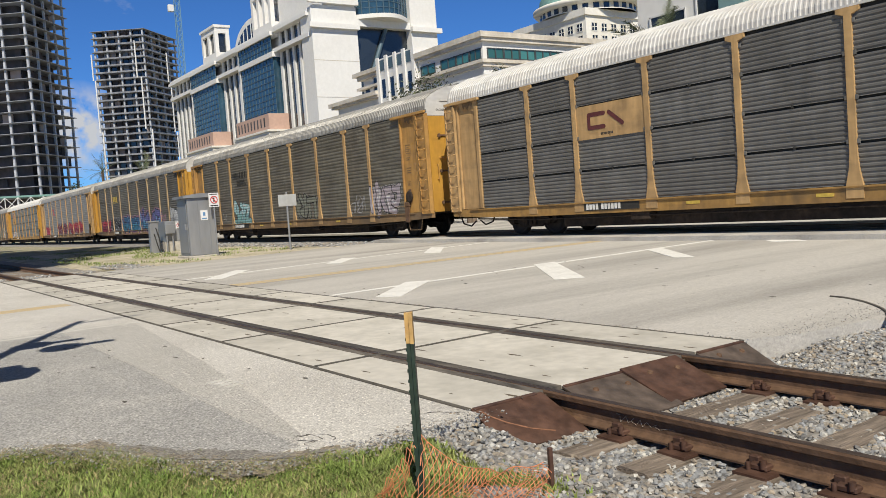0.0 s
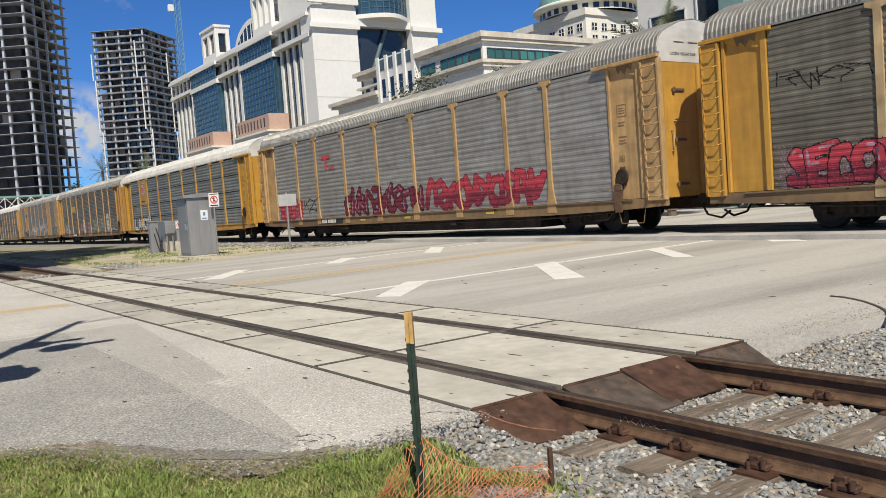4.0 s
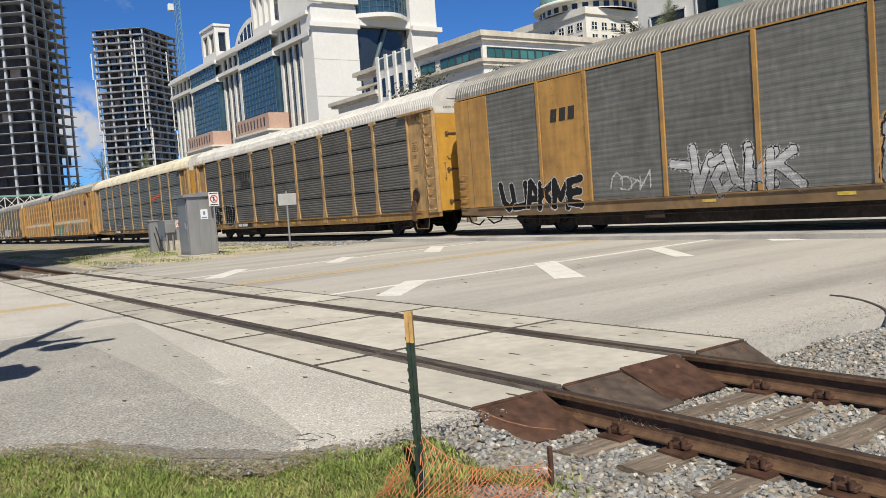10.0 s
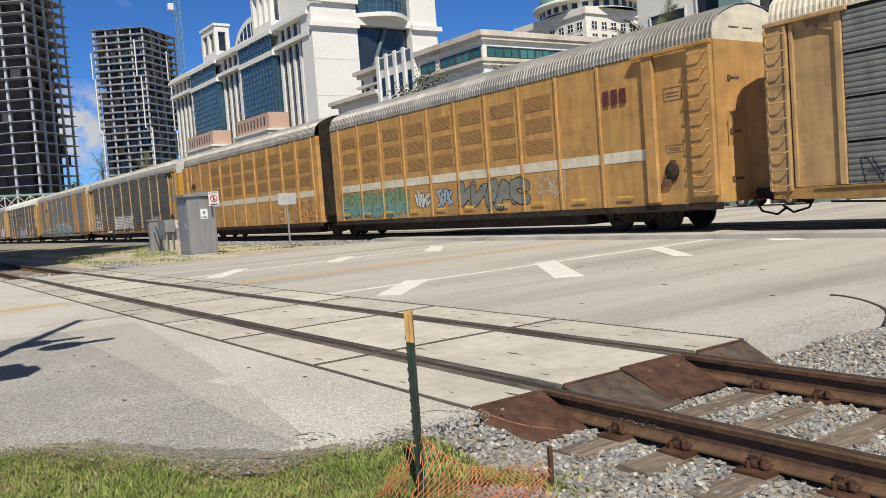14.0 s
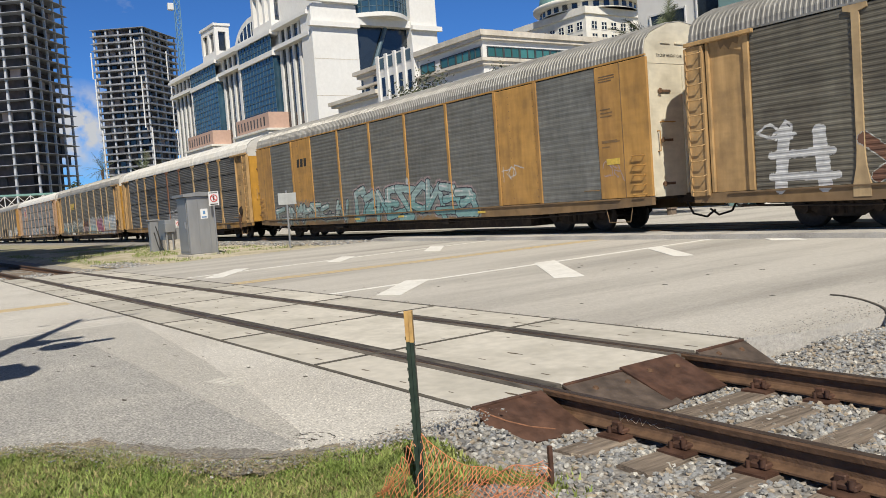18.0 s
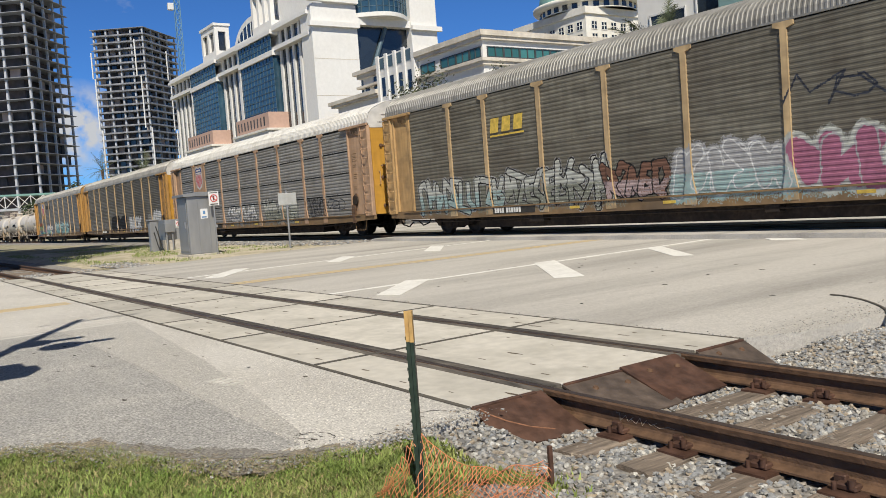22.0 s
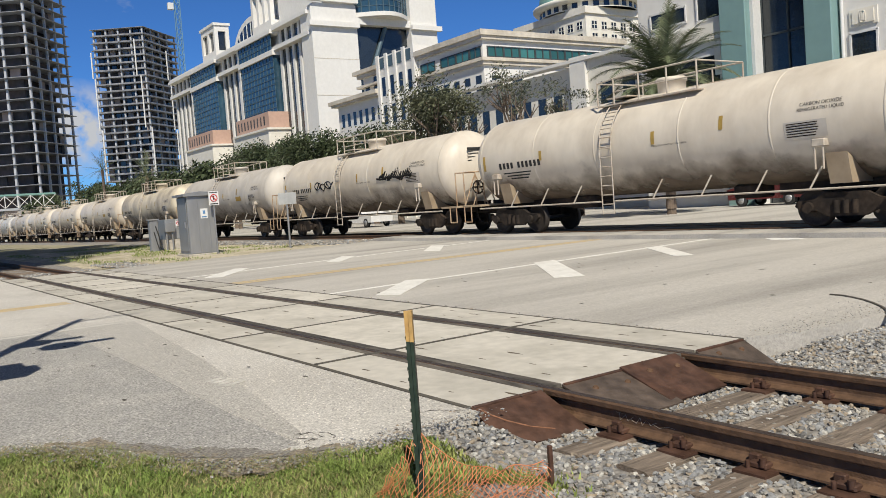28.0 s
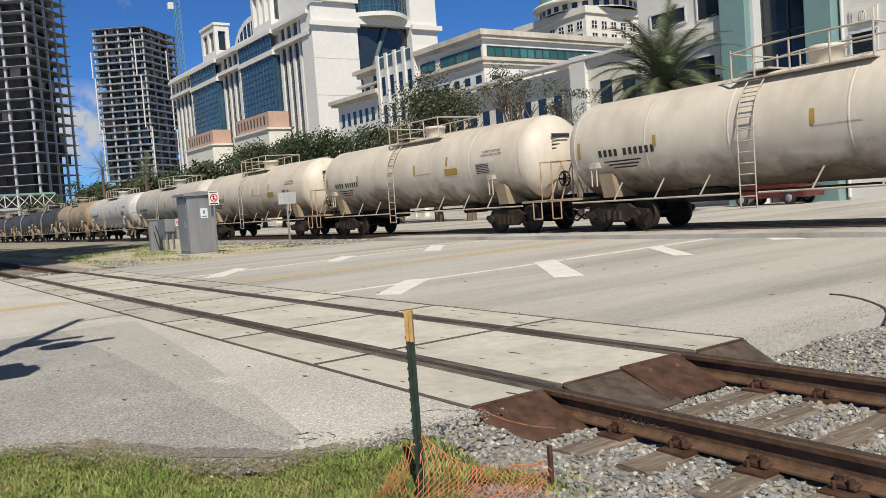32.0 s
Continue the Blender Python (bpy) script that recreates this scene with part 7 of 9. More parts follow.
def pane_x(bld, y0, y1, z0, z1, x, mat, frame_mat=None, cols=1, rows=1):
    """A window in a wall that faces +x."""
    g = part("window", Mesh().box(x - 0.06, x + 0.02, y0, y1, z0, z1), mat, bld)
    if frame_mat:
        m = Mesh()
        for c in range(cols + 1):
            y = y0 + (y1 - y0) * c / cols
            m.box(x + 0.02, x + 0.12, y - 0.06, y + 0.06, z0, z1)
        for r in range(rows + 1):
            z = z0 + (z1 - z0) * r / rows
            m.box(x + 0.021, x + 0.10, y0 - 0.06, y1 + 0.06, z - 0.05, z + 0.05)
        part("mullions", m, frame_mat, g)
    return g


# -- the white court building: a long front parallel to the railway, with glazed bays
hall = thing("court_building", "large white court building with tall fins and blue glass bays", "building")
FY = 62.0
part("wall", Mesh().box(-197, -126, FY + 0.9, FY + 26, -0.4, 33.4), WHITE_WALL, hall, "white rendered main block")
part("cornice", Mesh().box(-197.4, -122.9, FY - 0.7, FY + 1.0, 33.4, 34.0).box(-197.2, -123.0, FY - 0.35, FY + 1.0, 34.0, 34.5), WHITE_WALL, hall, "projecting white top cornice")
part("band", Mesh().box(-197.3, -122.9, FY - 0.5, FY + 0.95, 30.0, 30.7), WHITE_WALL, hall, "white string course under the attic")


def fins(x0, x1, n):
    w = (x1 - x0) / n
    part("window_strip", Mesh().box(x0, x1, FY + 0.82, FY + 0.88, 3, 30.0).box(x0, x1, FY + 0.82, FY + 0.88, 30.7, 33.4), DARK_GLASS, hall, "dark window strips behind the fins")
    for j in range(n + 1):
        x = x0 + w * j
        part("fin", lambda: Mesh().box(-0.42, 0.42, 0.52, 0.84, 0, 30.0), WHITE_WALL, hall, "", (x, FY, 0), key="court_fin")
        part("attic_fin", lambda: Mesh().box(-0.40, 0.40, 0.52, 0.84, 30.7, 33.4), WHITE_WALL, hall, "", (x, FY, 0), key="attic_fin")


fins(-196.2, -182.2, 5)
fins(-164.6, -153.4, 4)
fins(-136.2, -123.2, 5)
for x0, x1 in ((-181.2, -165.6), (-152.4, -137.2)):
    part("bay_frame", Mesh().box(x0 - 0.5, x1 + 0.5, FY - 0.9, FY + 0.9, 29.3, 30.2).box(x0 - 0.6, x1 + 0.6, FY - 1.1, FY + 0.9, 33.0, 33.7).box(x0 - 0.5, x0, FY - 0.7, FY + 0.9, 19, 33), WHITE_WALL, hall, "white frame of the glazed bay")
    pane(hall, x0, x1, 19.2, 29.3, FY - 0.5, BLUE_GLASS, MULLION, "curtain_wall", cols=10, rows=10)
    pane(hall, x0, x1, 30.2, 33.0, FY - 0.7, BLUE_GLASS, MULLION, "curtain_wall", cols=10, rows=3)
    part("bay_return", Mesh().box(x1 + 0.001, x1 + 0.1, FY - 0.5, FY + 0.85, 19.2, 29.3), BLUE_GLASS, hall, "glazed return of the bay")
    b = part("balcony", Mesh().box(x0 + 1.6, x1 + 1.6, FY - 3.0, FY + 0.8, 16.3, 19.2), PINK_WALL, hall, "pink stone balustrade below the glass bay")
    for j in range(9):
        part("baluster_slot", lambda: Mesh().box(0, 0.55, -0.02, 0.1, 17.0, 18.6), INNER_SHADE, b, "", (x0 + 2.4 + j * (x1 - x0 - 1.6) / 9, FY - 3.0, 0), key="slot")
    part("base", Mesh().box(x0 + 1.2, x1 + 2.0, FY - 3.4, FY + 0.8, -0.4, 16.0).box(x0 + 0.9, x1 + 2.3, FY - 3.7, FY + 0.8, 16.0, 16.35), CREAM_WALL, hall, "pale stone base")
# roof pavilions and the gable between
def pavilion(x0, x1, depth, z1, front, east, glazed):
    """A roof pavilion of piers, parapet and lintel round square openings."""
    y0, y1 = FY + 1.5, FY + 1.5 + depth
    pv = part("roof_pavilion", Mesh().box(x0 - 0.25, x1 + 0.25, y0 - 0.25, y1 + 0.25, z1 - 0.5, z1).box(x0, x1, y0, y1, z1 - 1.7, z1 - 0.5), WHITE_WALL, hall, "white roof pavilion with square openings")
    part("parapet", Mesh().box(x0, x1, y0, y1, 34.5, 36.6), WHITE_WALL, pv)
    for k in range(front + 1):
        x = x0 + (x1 - x0 - 0.9) * k / front
        part("pier", Mesh().box(x, x + 0.9, y0, y0 + 0.8, 36.6, z1 - 1.7), WHITE_WALL, pv)
        part("pier", Mesh().box(x, x + 0.9, y1 - 0.8, y1, 36.6, z1 - 1.7), WHITE_WALL, pv)
    for k in range(1, east):
        y = y0 + (depth - 0.9) * k / east
        part("pier", Mesh().box(x1 - 0.8, x1, y, y + 0.9, 36.6, z1 - 1.7), WHITE_WALL, pv)
    if glazed:
        part("pavilion_glass", Mesh().box(x0 + 0.5, x1 - 0.5, y0 + 0.5, y1 - 0.5, 36.6, z1 - 1.7), DARK_GLASS, pv)


pavilion(-178.5, -170.2, 3.2, 42.3, 2, 1, True)
pavilion(-150.0, -141.2, 5.5, 43.6, 3, 2, False)
part("attic_wall", Mesh().box(-141.0, -134.0, FY + 3.0, FY + 8.2, 34.5, 41.5), WHITE_WALL, hall, "set-back white attic wall")
arch = [(-164.0, 34.5)] + [(-154 + 9.6 * math.cos(radians(180 - 12 * k)), 34.5 + 5.6 * math.sin(radians(12 * k))) for k in range(16)] + [(-144.0, 34.5)]
part("gable", Mesh().prism(arch, "y", FY + 3, FY + 20), WHITE_WALL, hall, "rounded roof gable")
part("gable_glass", Mesh().prism([(-154 + 8.0 * math.cos(radians(180 - 12 * k)), 34.6 + 4.4 * math.sin(radians(12 * k))) for k in range(16)], "y", FY + 2.9, FY + 2.98), DARK_GLASS, hall)
for k in range(1, 8):
    x = -162 + 2 * k
    part("gable_mullion", Mesh().box(x - 0.08, x + 0.08, FY + 2.8, FY + 2.89, 34.6, 34.6 + 4.4 * math.sqrt(max(0, 1 - ((x + 154) / 8.0) ** 2))), WHITE_WALL, hall)
# end block facing along the railway
part("end_block", Mesh().box(-126, -122, FY + 0.3, FY + 8.2, -0.4, 35.0).box(-126, -122.002, FY - 0.2, FY + 0.299, -0.4, 34.6), WHITE_WALL, hall, "plain white end block")
part("attic_block", Mesh().box(-133.998, -122.5, FY + 2.4, FY + 8.2, 35.0, 46), WHITE_WALL, hall, "set-back white attic")
part("end_block", Mesh().box(-136, -122, FY + 19.0, FY + 24.5, -0.4, 46), WHITE_WALL, hall, "plain white end block")
part("recess", Mesh().box(-136, -123.6, FY + 8.2, FY + 19.0, -0.4, 33.0), DARK_GLASS, hall, "dark glazed recess")
part("recess_slab", Mesh().box(-127.5, -122.2, FY + 8.2, FY + 19.0, 32.0, 33.2), WHITE_WALL, hall)
part("brace", Mesh().tube((-123.3, FY + 9.5, 20), (-123.3, FY + 14.5, 32), 0.4, n=8), MULLION, hall, "slanting pale brace")
bow = [(-127.5, FY + 8.3)] + [(-123.0 + 3.0 * math.sin(math.pi * k / 10), FY + 8.3 + 10.6 * k / 10) for k in range(11)] + [(-127.5, FY + 18.9)]
part("bow_window", Mesh().prism(bow, "z", 33.9, 46), BLUE_GLASS, hall, "curved blue glass bow window")
part("bow_sill", Mesh().prism([(a + (0.5 if a > -127 else 0), b) for a, b in bow], "z", 33.2, 33.9), WHITE_WALL, hall, "curved white sill")
mm = Mesh()
for k in range(11):
    x, y = bow[1 + k]
    mm.box(x - 0.06, x + 0.12, y - 0.07, y + 0.07, 33.9, 46)
for z in range(35, 46, 1):
    mm.prism([(a + (0.08 if a > -127 else 0), b) for a, b in bow], "z", z - 0.04, z + 0.04)
part("mullions", mm, MULLION, hall)
for z in (8, 14, 20, 26):
    part("joint", Mesh().box(-121.995, -121.98, FY - 0.2, FY + 8.2, z, z + 0.10), BAND, hall)
for a, b, z0, z1 in ((-0.8, 8.4, 31.2, 32.0), (18.9, 25.2, 31.6, 32.4), (-0.8, 8.4, 35.2, 36.2)):
    part("end_cornice", Mesh().box(-122.0, -121.3, FY + a, FY + b, z0, z1), WHITE_WALL, hall, "white cornice round the end block")

# -- the lower stepped building in front of it
low = thing("office_building", "low cream office building with cornices and green ribbon windows", "building")
LY = 55.0
part("wall", Mesh().box(-102.5, -90.5, LY, LY + 14, -0.4, 15.4), WHITE_WALL, low, "white lower wing")
part("cornice", Mesh().box(-103.2, -90.5, LY - 0.7, LY + 0.5, 15.3, 15.6).box(-103.5, -90.5, LY - 1.0, LY + 0.5, 15.6, 16.1), BAND, low, "moulded beige cornice")
for r, z in enumerate((12.4, 8.9, 5.4)):
    for j in range(7):
        x = -101.6 + j * 1.62
        pane(low, x, x + 0.75, z, z + 1.75, LY, DARK_GLASS, None)
part("pavilion", Mesh().box(-97.6, -90.6, LY + 1.5, LY + 9, 15.5, 19.0), WHITE_WALL, low, "stepped-back white pavilion")
part("pavilion_cornice", Mesh().box(-98.3, -90.6, LY + 0.9, LY + 9, 18.5, 19.0).box(-98.8, -90.6, LY + 0.5, LY + 9, 19.0, 19.5).box(-98.4, -90.6, LY + 0.8, LY + 9, 17.2, 17.5), BAND, low)
pane(low, -94.8, -91.2, 16.0, 18.4, LY + 1.46, DARK_GLASS, FRAME_WHITE, cols=2, rows=1)
pane(low, -97.0, -96.0, 16.0, 17.2, LY + 1.46, DARK_GLASS, None)
part("wall", Mesh().box(-90.5, -81.9, LY - 0.4, LY + 14, -0.4, 19.9), WHITE_WALL, low, "white bay with pilasters")
for j in range(5):
    x = -90.3 + j * 2.03
    part("pilaster", lambda: Mesh().box(-0.30, 0.30, -0.2, 0, -0.4, 20.1), WHITE_WALL, low, "", (x, LY - 0.4, 0), key="pilaster")
    if j < 4:
        part("grille", lambda: Mesh().box(0.5, 1.5, -0.05, 0.02, 18.4, 19.7).box(0.5, 0.62, -0.1, -0.05, 18.4, 19.7).box(1.38, 1.5, -0.1, -0.05, 18.4, 19.7), MULLION, low, "", (x, LY - 0.4, 0), key="grille")
        for z in (15.0, 11.5, 8.0, 4.5):
            pane(low, x + 0.6, x + 1.4, z, z + 2.3, LY - 0.4, DARK_GLASS, None)
part("wall", Mesh().box(-81.9, -69.5, LY, LY + 21, -0.4, 18.05), WHITE_WALL, low, "white corner wing")
part("cornice", Mesh().box(-82.2, -69.1, LY - 0.4, LY + 21.3, 18.05, 18.45).box(-82.4, -68.9, LY - 0.6, LY + 21.6, 18.45, 19.03), BAND, low, "moulded beige top cornice")
part("lower_cornice", Mesh().box(-82.0, -69.2, LY - 0.3, LY + 21, 15.4, 15.8).box(-82.2, -69.0, LY - 0.5, LY + 21, 15.8, 16.15), BAND, low, "moulded beige lower cornice")
for x0, x1 in ((-81.3, -78.4), (-77.2, -74.4), (-74.2, -71.9), (-71.7, -69.8)):
    pane(low, x0, x1, 16.3, 17.36, LY, GREEN_GLASS, DARK_FRAME, cols=2)
for j in range(9):
    pane_x(low, LY + 0.6 + 2.25 * j, LY + 2.75 + 2.25 * j, 16.3, 17.36, -69.5, GREEN_GLASS, DARK_FRAME, cols=2)
for j in range(6):
    pane(low, -81.0 + 2.0 * j, -80.0 + 2.0 * j, 12.6, 14.4, LY, DARK_GLASS, None)
    pane(low, -81.0 + 2.0 * j, -80.0 + 2.0 * j, 9.0, 10.8, LY, DARK_GLASS, None)
for j in range(7):
    pane_x(low, LY + 1.0 + 2.9 * j, LY + 2.3 + 2.9 * j, 12.8, 14.3, -69.5, DARK_GLASS, None)

# -- a cream wing in front, behind the trees
wing = thing("cream_wing", "cream stucco wing with small dark windows behind the trees", "building")
WY = 48.0
part("wall", Mesh().box(-66, -47.2, WY, WY + 10, -0.4, 11.3), CREAM_WALL, wing)
part("wall", Mesh().box(-47.0, -34.2, WY - 0.6, WY + 10, -0.4, 11.5), CREAM_WALL, wing)
part("pier", Mesh().box(-48.6, -46.9, WY - 0.9, WY, -0.4, 11.9), WHITE_WALL, wing, "pale pier")
part("coping", Mesh().box(-66.2, -34.0, WY - 0.95, WY + 0.2, 11.5, 11.75), WHITE_WALL, wing, "pale coping")
for j in range(9):
    pane(wing, -65.2 + 1.95 * j, -64.2 + 1.95 * j, 7.2, 9.3, WY, DARK_GLASS, None)
    pane(wing, -65.2 + 1.95 * j, -64.2 + 1.95 * j, 3.2, 5.3, WY, DARK_GLASS, None)
for j in range(5):
    pane(wing, -45.6 + 2.3 * j, -44.4 + 2.3 * j, 7.0, 9.6, WY - 0.6, DARK_GLASS, None)

# -- the building with teal columns
teal = thing("teal_column_building", "pale building with broad teal columns and dark glass", "building")
TY = 40.0
part("wall", Mesh().box(-35.0, -28.75, TY, TY + 14, -0.4, 18), WHITE_WALL, teal, "white wall")
part("wall", Mesh().box(-22.25, -8.0, TY, TY + 14, -0.4, 18), WHITE_WALL, teal, "white wall")
part("ledge", Mesh().box(-33.6, -28.8, TY - 0.35, TY, 9.2, 10.1), CREAM_WALL, teal, "cream ledge under the windows")
part("teal_column", Mesh().box(-28.7, -27.05, TY - 0.7, TY + 2, -0.4, 18, 0.05), TEAL, teal, "broad smooth teal column")
part("teal_column", Mesh().box(-23.75, -22.3, TY - 0.7, TY + 2, -0.4, 18, 0.05), TEAL, teal, "broad smooth teal column")
part("reveal", Mesh().box(-27.04, -26.85, TY - 0.3, TY + 2, -0.4, 18), FRAME_WHITE, teal)
pane(teal, -26.84, -23.76, -0.3, 18, TY + 0.5, DARK_GLASS, DARK_FRAME, cols=2, rows=6)
part("downpipe", Mesh().tube((-22.1, TY - 0.12, 0), (-22.1, TY - 0.12, 18), 0.09, n=8).tube((-28.95, TY - 0.12, 0), (-28.95, TY - 0.12, 18), 0.05, n=8), FRAME_WHITE, teal, "white downpipe")
for x0, x1, z0, z1 in ((-34.0, -31.4, 10.6, 11.5), (-30.6, -28.95, 10.4, 13.0), (-32.2, -29.2, 5.0, 8.4), (-21.75, -20.45, 4.5, 7.9), (-19.2, -17.4, 4.5, 7.9), (-16, -14, 4.5, 7.9), (-21.75, -20.45, 10.6, 13), (-19.2, -17.4, 10.6, 13)):
    pane(teal, x0, x1, z0, z1, TY, DARK_GLASS, FRAME_WHITE, cols=1, rows=1)
part("relief_panel", Mesh().box(-21.75, -20.4, TY - 0.08, TY, 8.2, 9.0).box(-21.6, -20.55, TY - 0.13, TY - 0.08, 8.3, 8.9).box(-21.2, -20.95, TY - 0.18, TY - 0.13, 8.35, 8.85, 0.05), CREAM_WALL, teal, "carved cream relief panel")
part("relief_panel", Mesh().box(-29.4, -28.8, TY - 0.3, TY, 7.2, 9.1).box(-29.25, -28.95, TY - 0.36, TY - 0.3, 7.5, 8.8), CREAM_WALL, teal)
part("awning", Mesh().prism([(37.2, 5.6), (40.0, 6.4), (40.0, 5.5), (37.2, 5.3)], "x", -30.5, -24.5), TEAL, teal, "dark green awning")

# -- the domed building further back
dome = thing("domed_building", "cream domed building with a verdigris dome and barred windows", "building")
part("wall", Mesh().box(-132, -112, 113.6, 134, -0.4, 34.5), CREAM_WALL, dome, "cream block")
part("cornice", Mesh().box(-132.4, -111.6, 113.2, 134, 34.5, 35.8), CREAM_WALL, dome, "plain cream parapet")
part("drum", Mesh().lathe([(0, 9.6), (1.3, 9.6), (1.3, 10.6), (1.7, 10.9), (2.2, 10.9), (2.3, 9.9), (2.3, 0)], (-119.5, 122, 35.8), (0, 0, 1), 48), CREAM_WALL, dome, "round cream drum with a projecting ledge")
for k in range(30):
    a = 2 * math.pi * k / 30
    part("drum_opening", lambda: Mesh().box(9.5, 9.64, -0.55, 0.55, 0.15, 1.15), DARK_GLASS, dome, "", (-119.5, 122, 35.85), key="drum_open").rotation_euler = (0, 0, a)
part("dome", Mesh().lathe([(0, 9.8), (1.8, 9.5), (3.9, 8.2), (6, 5.6), (7.6, 2.5), (8, 0)], (-119.5, 122, 38.05), (0, 0, 1), 48), DOME_TEAL, dome, "verdigris dome")
for r, (z, h) in enumerate(((31.7, 1.5), (29.6, 1.3), (27.2, 1.5))):
    for j in range(8):
        pane(dome, -114.4 - 2.5 * j, -112.9 - 2.5 * j, z, z + h, 113.6, DARK_GLASS, CREAM_WALL, cols=2, rows=2)
    for j in range(7):
        pane_x(dome, 115.0 + 2.6 * j, 116.5 + 2.6 * j, z, z + h, -112, DARK_GLASS, CREAM_WALL, cols=2, rows=2)


# -- two towers under construction
def tower(name, label, corner, right, left, wr, wl, z0, z1, storey, walls, frames):
    """Bare floor slabs on columns round a block coloured like the shaded interior. right, left: the ways of its two
    visible faces from the near corner.
    """
    b = thing(name, label, "tower")
    c, r, l = Vector(corner), Vector(right).normalized(), Vector(left).normalized()
    n = int((z1 - z0) / storey)

    def quad(m, a0, a1, b0, b1, za, zb):
        p = [c + r * a0 + l * b0, c + r * a1 + l * b0, c + r * a1 + l * b1, c + r * a0 + l * b1]
        m.add([(q.x, q.y, z) for z in (za, zb) for q in p], [(3, 2, 1, 0), (4, 5, 6, 7), (0, 1, 5, 4), (1, 2, 6, 5), (2, 3, 7, 6), (3, 0, 4, 7)])
        return m
    for k in range(n + 1):
        z = z0 + k * storey
        part("floor_slab", quad(Mesh(), -1.0, wr + 1.0, -1.0, wl + 1.0, z - 0.16, z), SLAB_EDGE, b)
    part("core", quad(Mesh(), wr * 0.12, wr * 0.9, wl * 0.12, wl * 0.92, -0.4, z1), INNER_SHADE, b, "dark block standing in for the shaded interior")
    for a in range(5):
        part("column", quad(Mesh(), wr * a / 4.0 - 0.32, wr * a / 4.0 + 0.32, -0.1, 0.5, -0.4, z1), RAW_CONCRETE, b)
        if a:
            part("column", quad(Mesh(), -0.1, 0.5, wl * a / 4.0 - 0.32, wl * a / 4.0 + 0.32, -0.4, z1), RAW_CONCRETE, b)
            part("column", quad(Mesh(), wr - 0.5, wr + 0.4, wl * a / 4.0 - 0.45, wl * a / 4.0 + 0.45, -0.4, z1), RAW_CONCRETE, b)
    rn = random.Random(3)
    # some bays are filled with the shade tone, as dark as open floors
    SKINS = (INNER_SHADE, INNER_SHADE, DARK_GLASS, DARK_GLASS, INFILL, RAIL_GLASS) if walls > 0.4 else (INNER_SHADE, INFILL)
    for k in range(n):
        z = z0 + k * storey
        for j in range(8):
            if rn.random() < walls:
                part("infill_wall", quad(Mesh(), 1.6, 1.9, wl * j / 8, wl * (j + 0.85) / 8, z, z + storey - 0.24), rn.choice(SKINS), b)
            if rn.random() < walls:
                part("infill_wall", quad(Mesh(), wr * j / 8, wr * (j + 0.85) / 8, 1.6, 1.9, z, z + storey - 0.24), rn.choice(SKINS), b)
        if walls > 0.4:
            part("balcony_rail", quad(quad(Mesh(), -0.9, -0.8, 0, wl, z + 0.05, z + 0.55), 0, wr, -0.9, -0.8, z + 0.05, z + 0.55), RAIL_GLASS, b)
    for za, zb, a, e in frames:
        part("edge_frame", quad(Mesh(), a - 0.3, a + 0.15, e - 0.3, e + 0.15, za, zb), FRAME_WHITE, b, "white vertical edge frame")
    return b


v1, r1 = Vector((-0.987, 0.159, 0)), Vector((0.159, 0.987, 0))
tower("unfinished_tower", "unfinished concrete tower of bare floor slabs and columns", (-276.4, 44.6, 0), r1 * 0.5 + v1 * 0.86, -r1 * 0.88 + v1 * 0.45, 22.5, 30, 12.5, 92, 3.25, 0.12, [])
v2, r2 = Vector((-0.961, 0.275, 0)), Vector((0.275, 0.961, 0))
tower("unfinished_tower", "unfinished tower with white edge frames and balcony rails", (-394.2, 112.8, 0), r2 * 0.5 + v2 * 0.86, -r2 * 0.93 + v2 * 0.33, 29, 23, 22, 92.5, 3.2, 0.8,
      [(22, 46, -0.9, -0.9), (46, 70, -0.9, 2.0), (70, 87, -0.9, 3.8), (22, 46, -0.9, 22.2), (46, 70, -0.9, 23.4), (70, 82, -0.9, 24.3), (22, 46, 22, -0.9), (46, 70, 20, -0.9), (70, 84, 18, -0.9)])
crane = thing("tower_crane", "pale blue lattice tower crane behind the buildings", "crane")
m = Mesh()
cx, cy = -361, 119
for k in range(60):
    z = k * 2.2
    for s, t in ((-1, -1), (1, -1), (1, 1), (-1, 1)):
        m.tube((cx + s, cy + t, z), (cx + s, cy + t, z + 2.2), 0.16, n=4)
    for (a, b), (e, f) in (((-1, -1), (1, -1)), ((1, -1), (1, 1)), ((1, 1), (-1, 1)), ((-1, 1), (-1, -1))):
        m.tube((cx + a, cy + b, z), (cx + e, cy + f, z + 2.2), 0.10, n=4)
part("mast", m, CRANE_BLUE, crane)
part("jib", [m := Mesh(), [m.tube((cx + 2 * k, cy + 1.5 * k, 112 + 1.2 * k), (cx + 2 * k + 2, cy + 1.5 * k + 1.5, 113.2 + 1.2 * k), 0.4, n=4) for k in range(18)]][0], CRANE_BLUE, crane, "raised lattice jib")
part("cab", Mesh().box(cx - 2.5, cx - 0.8, cy - 3.5, cy - 1.0, 93, 96, 0.2), FRAME_WHITE, crane, "white crane cab")
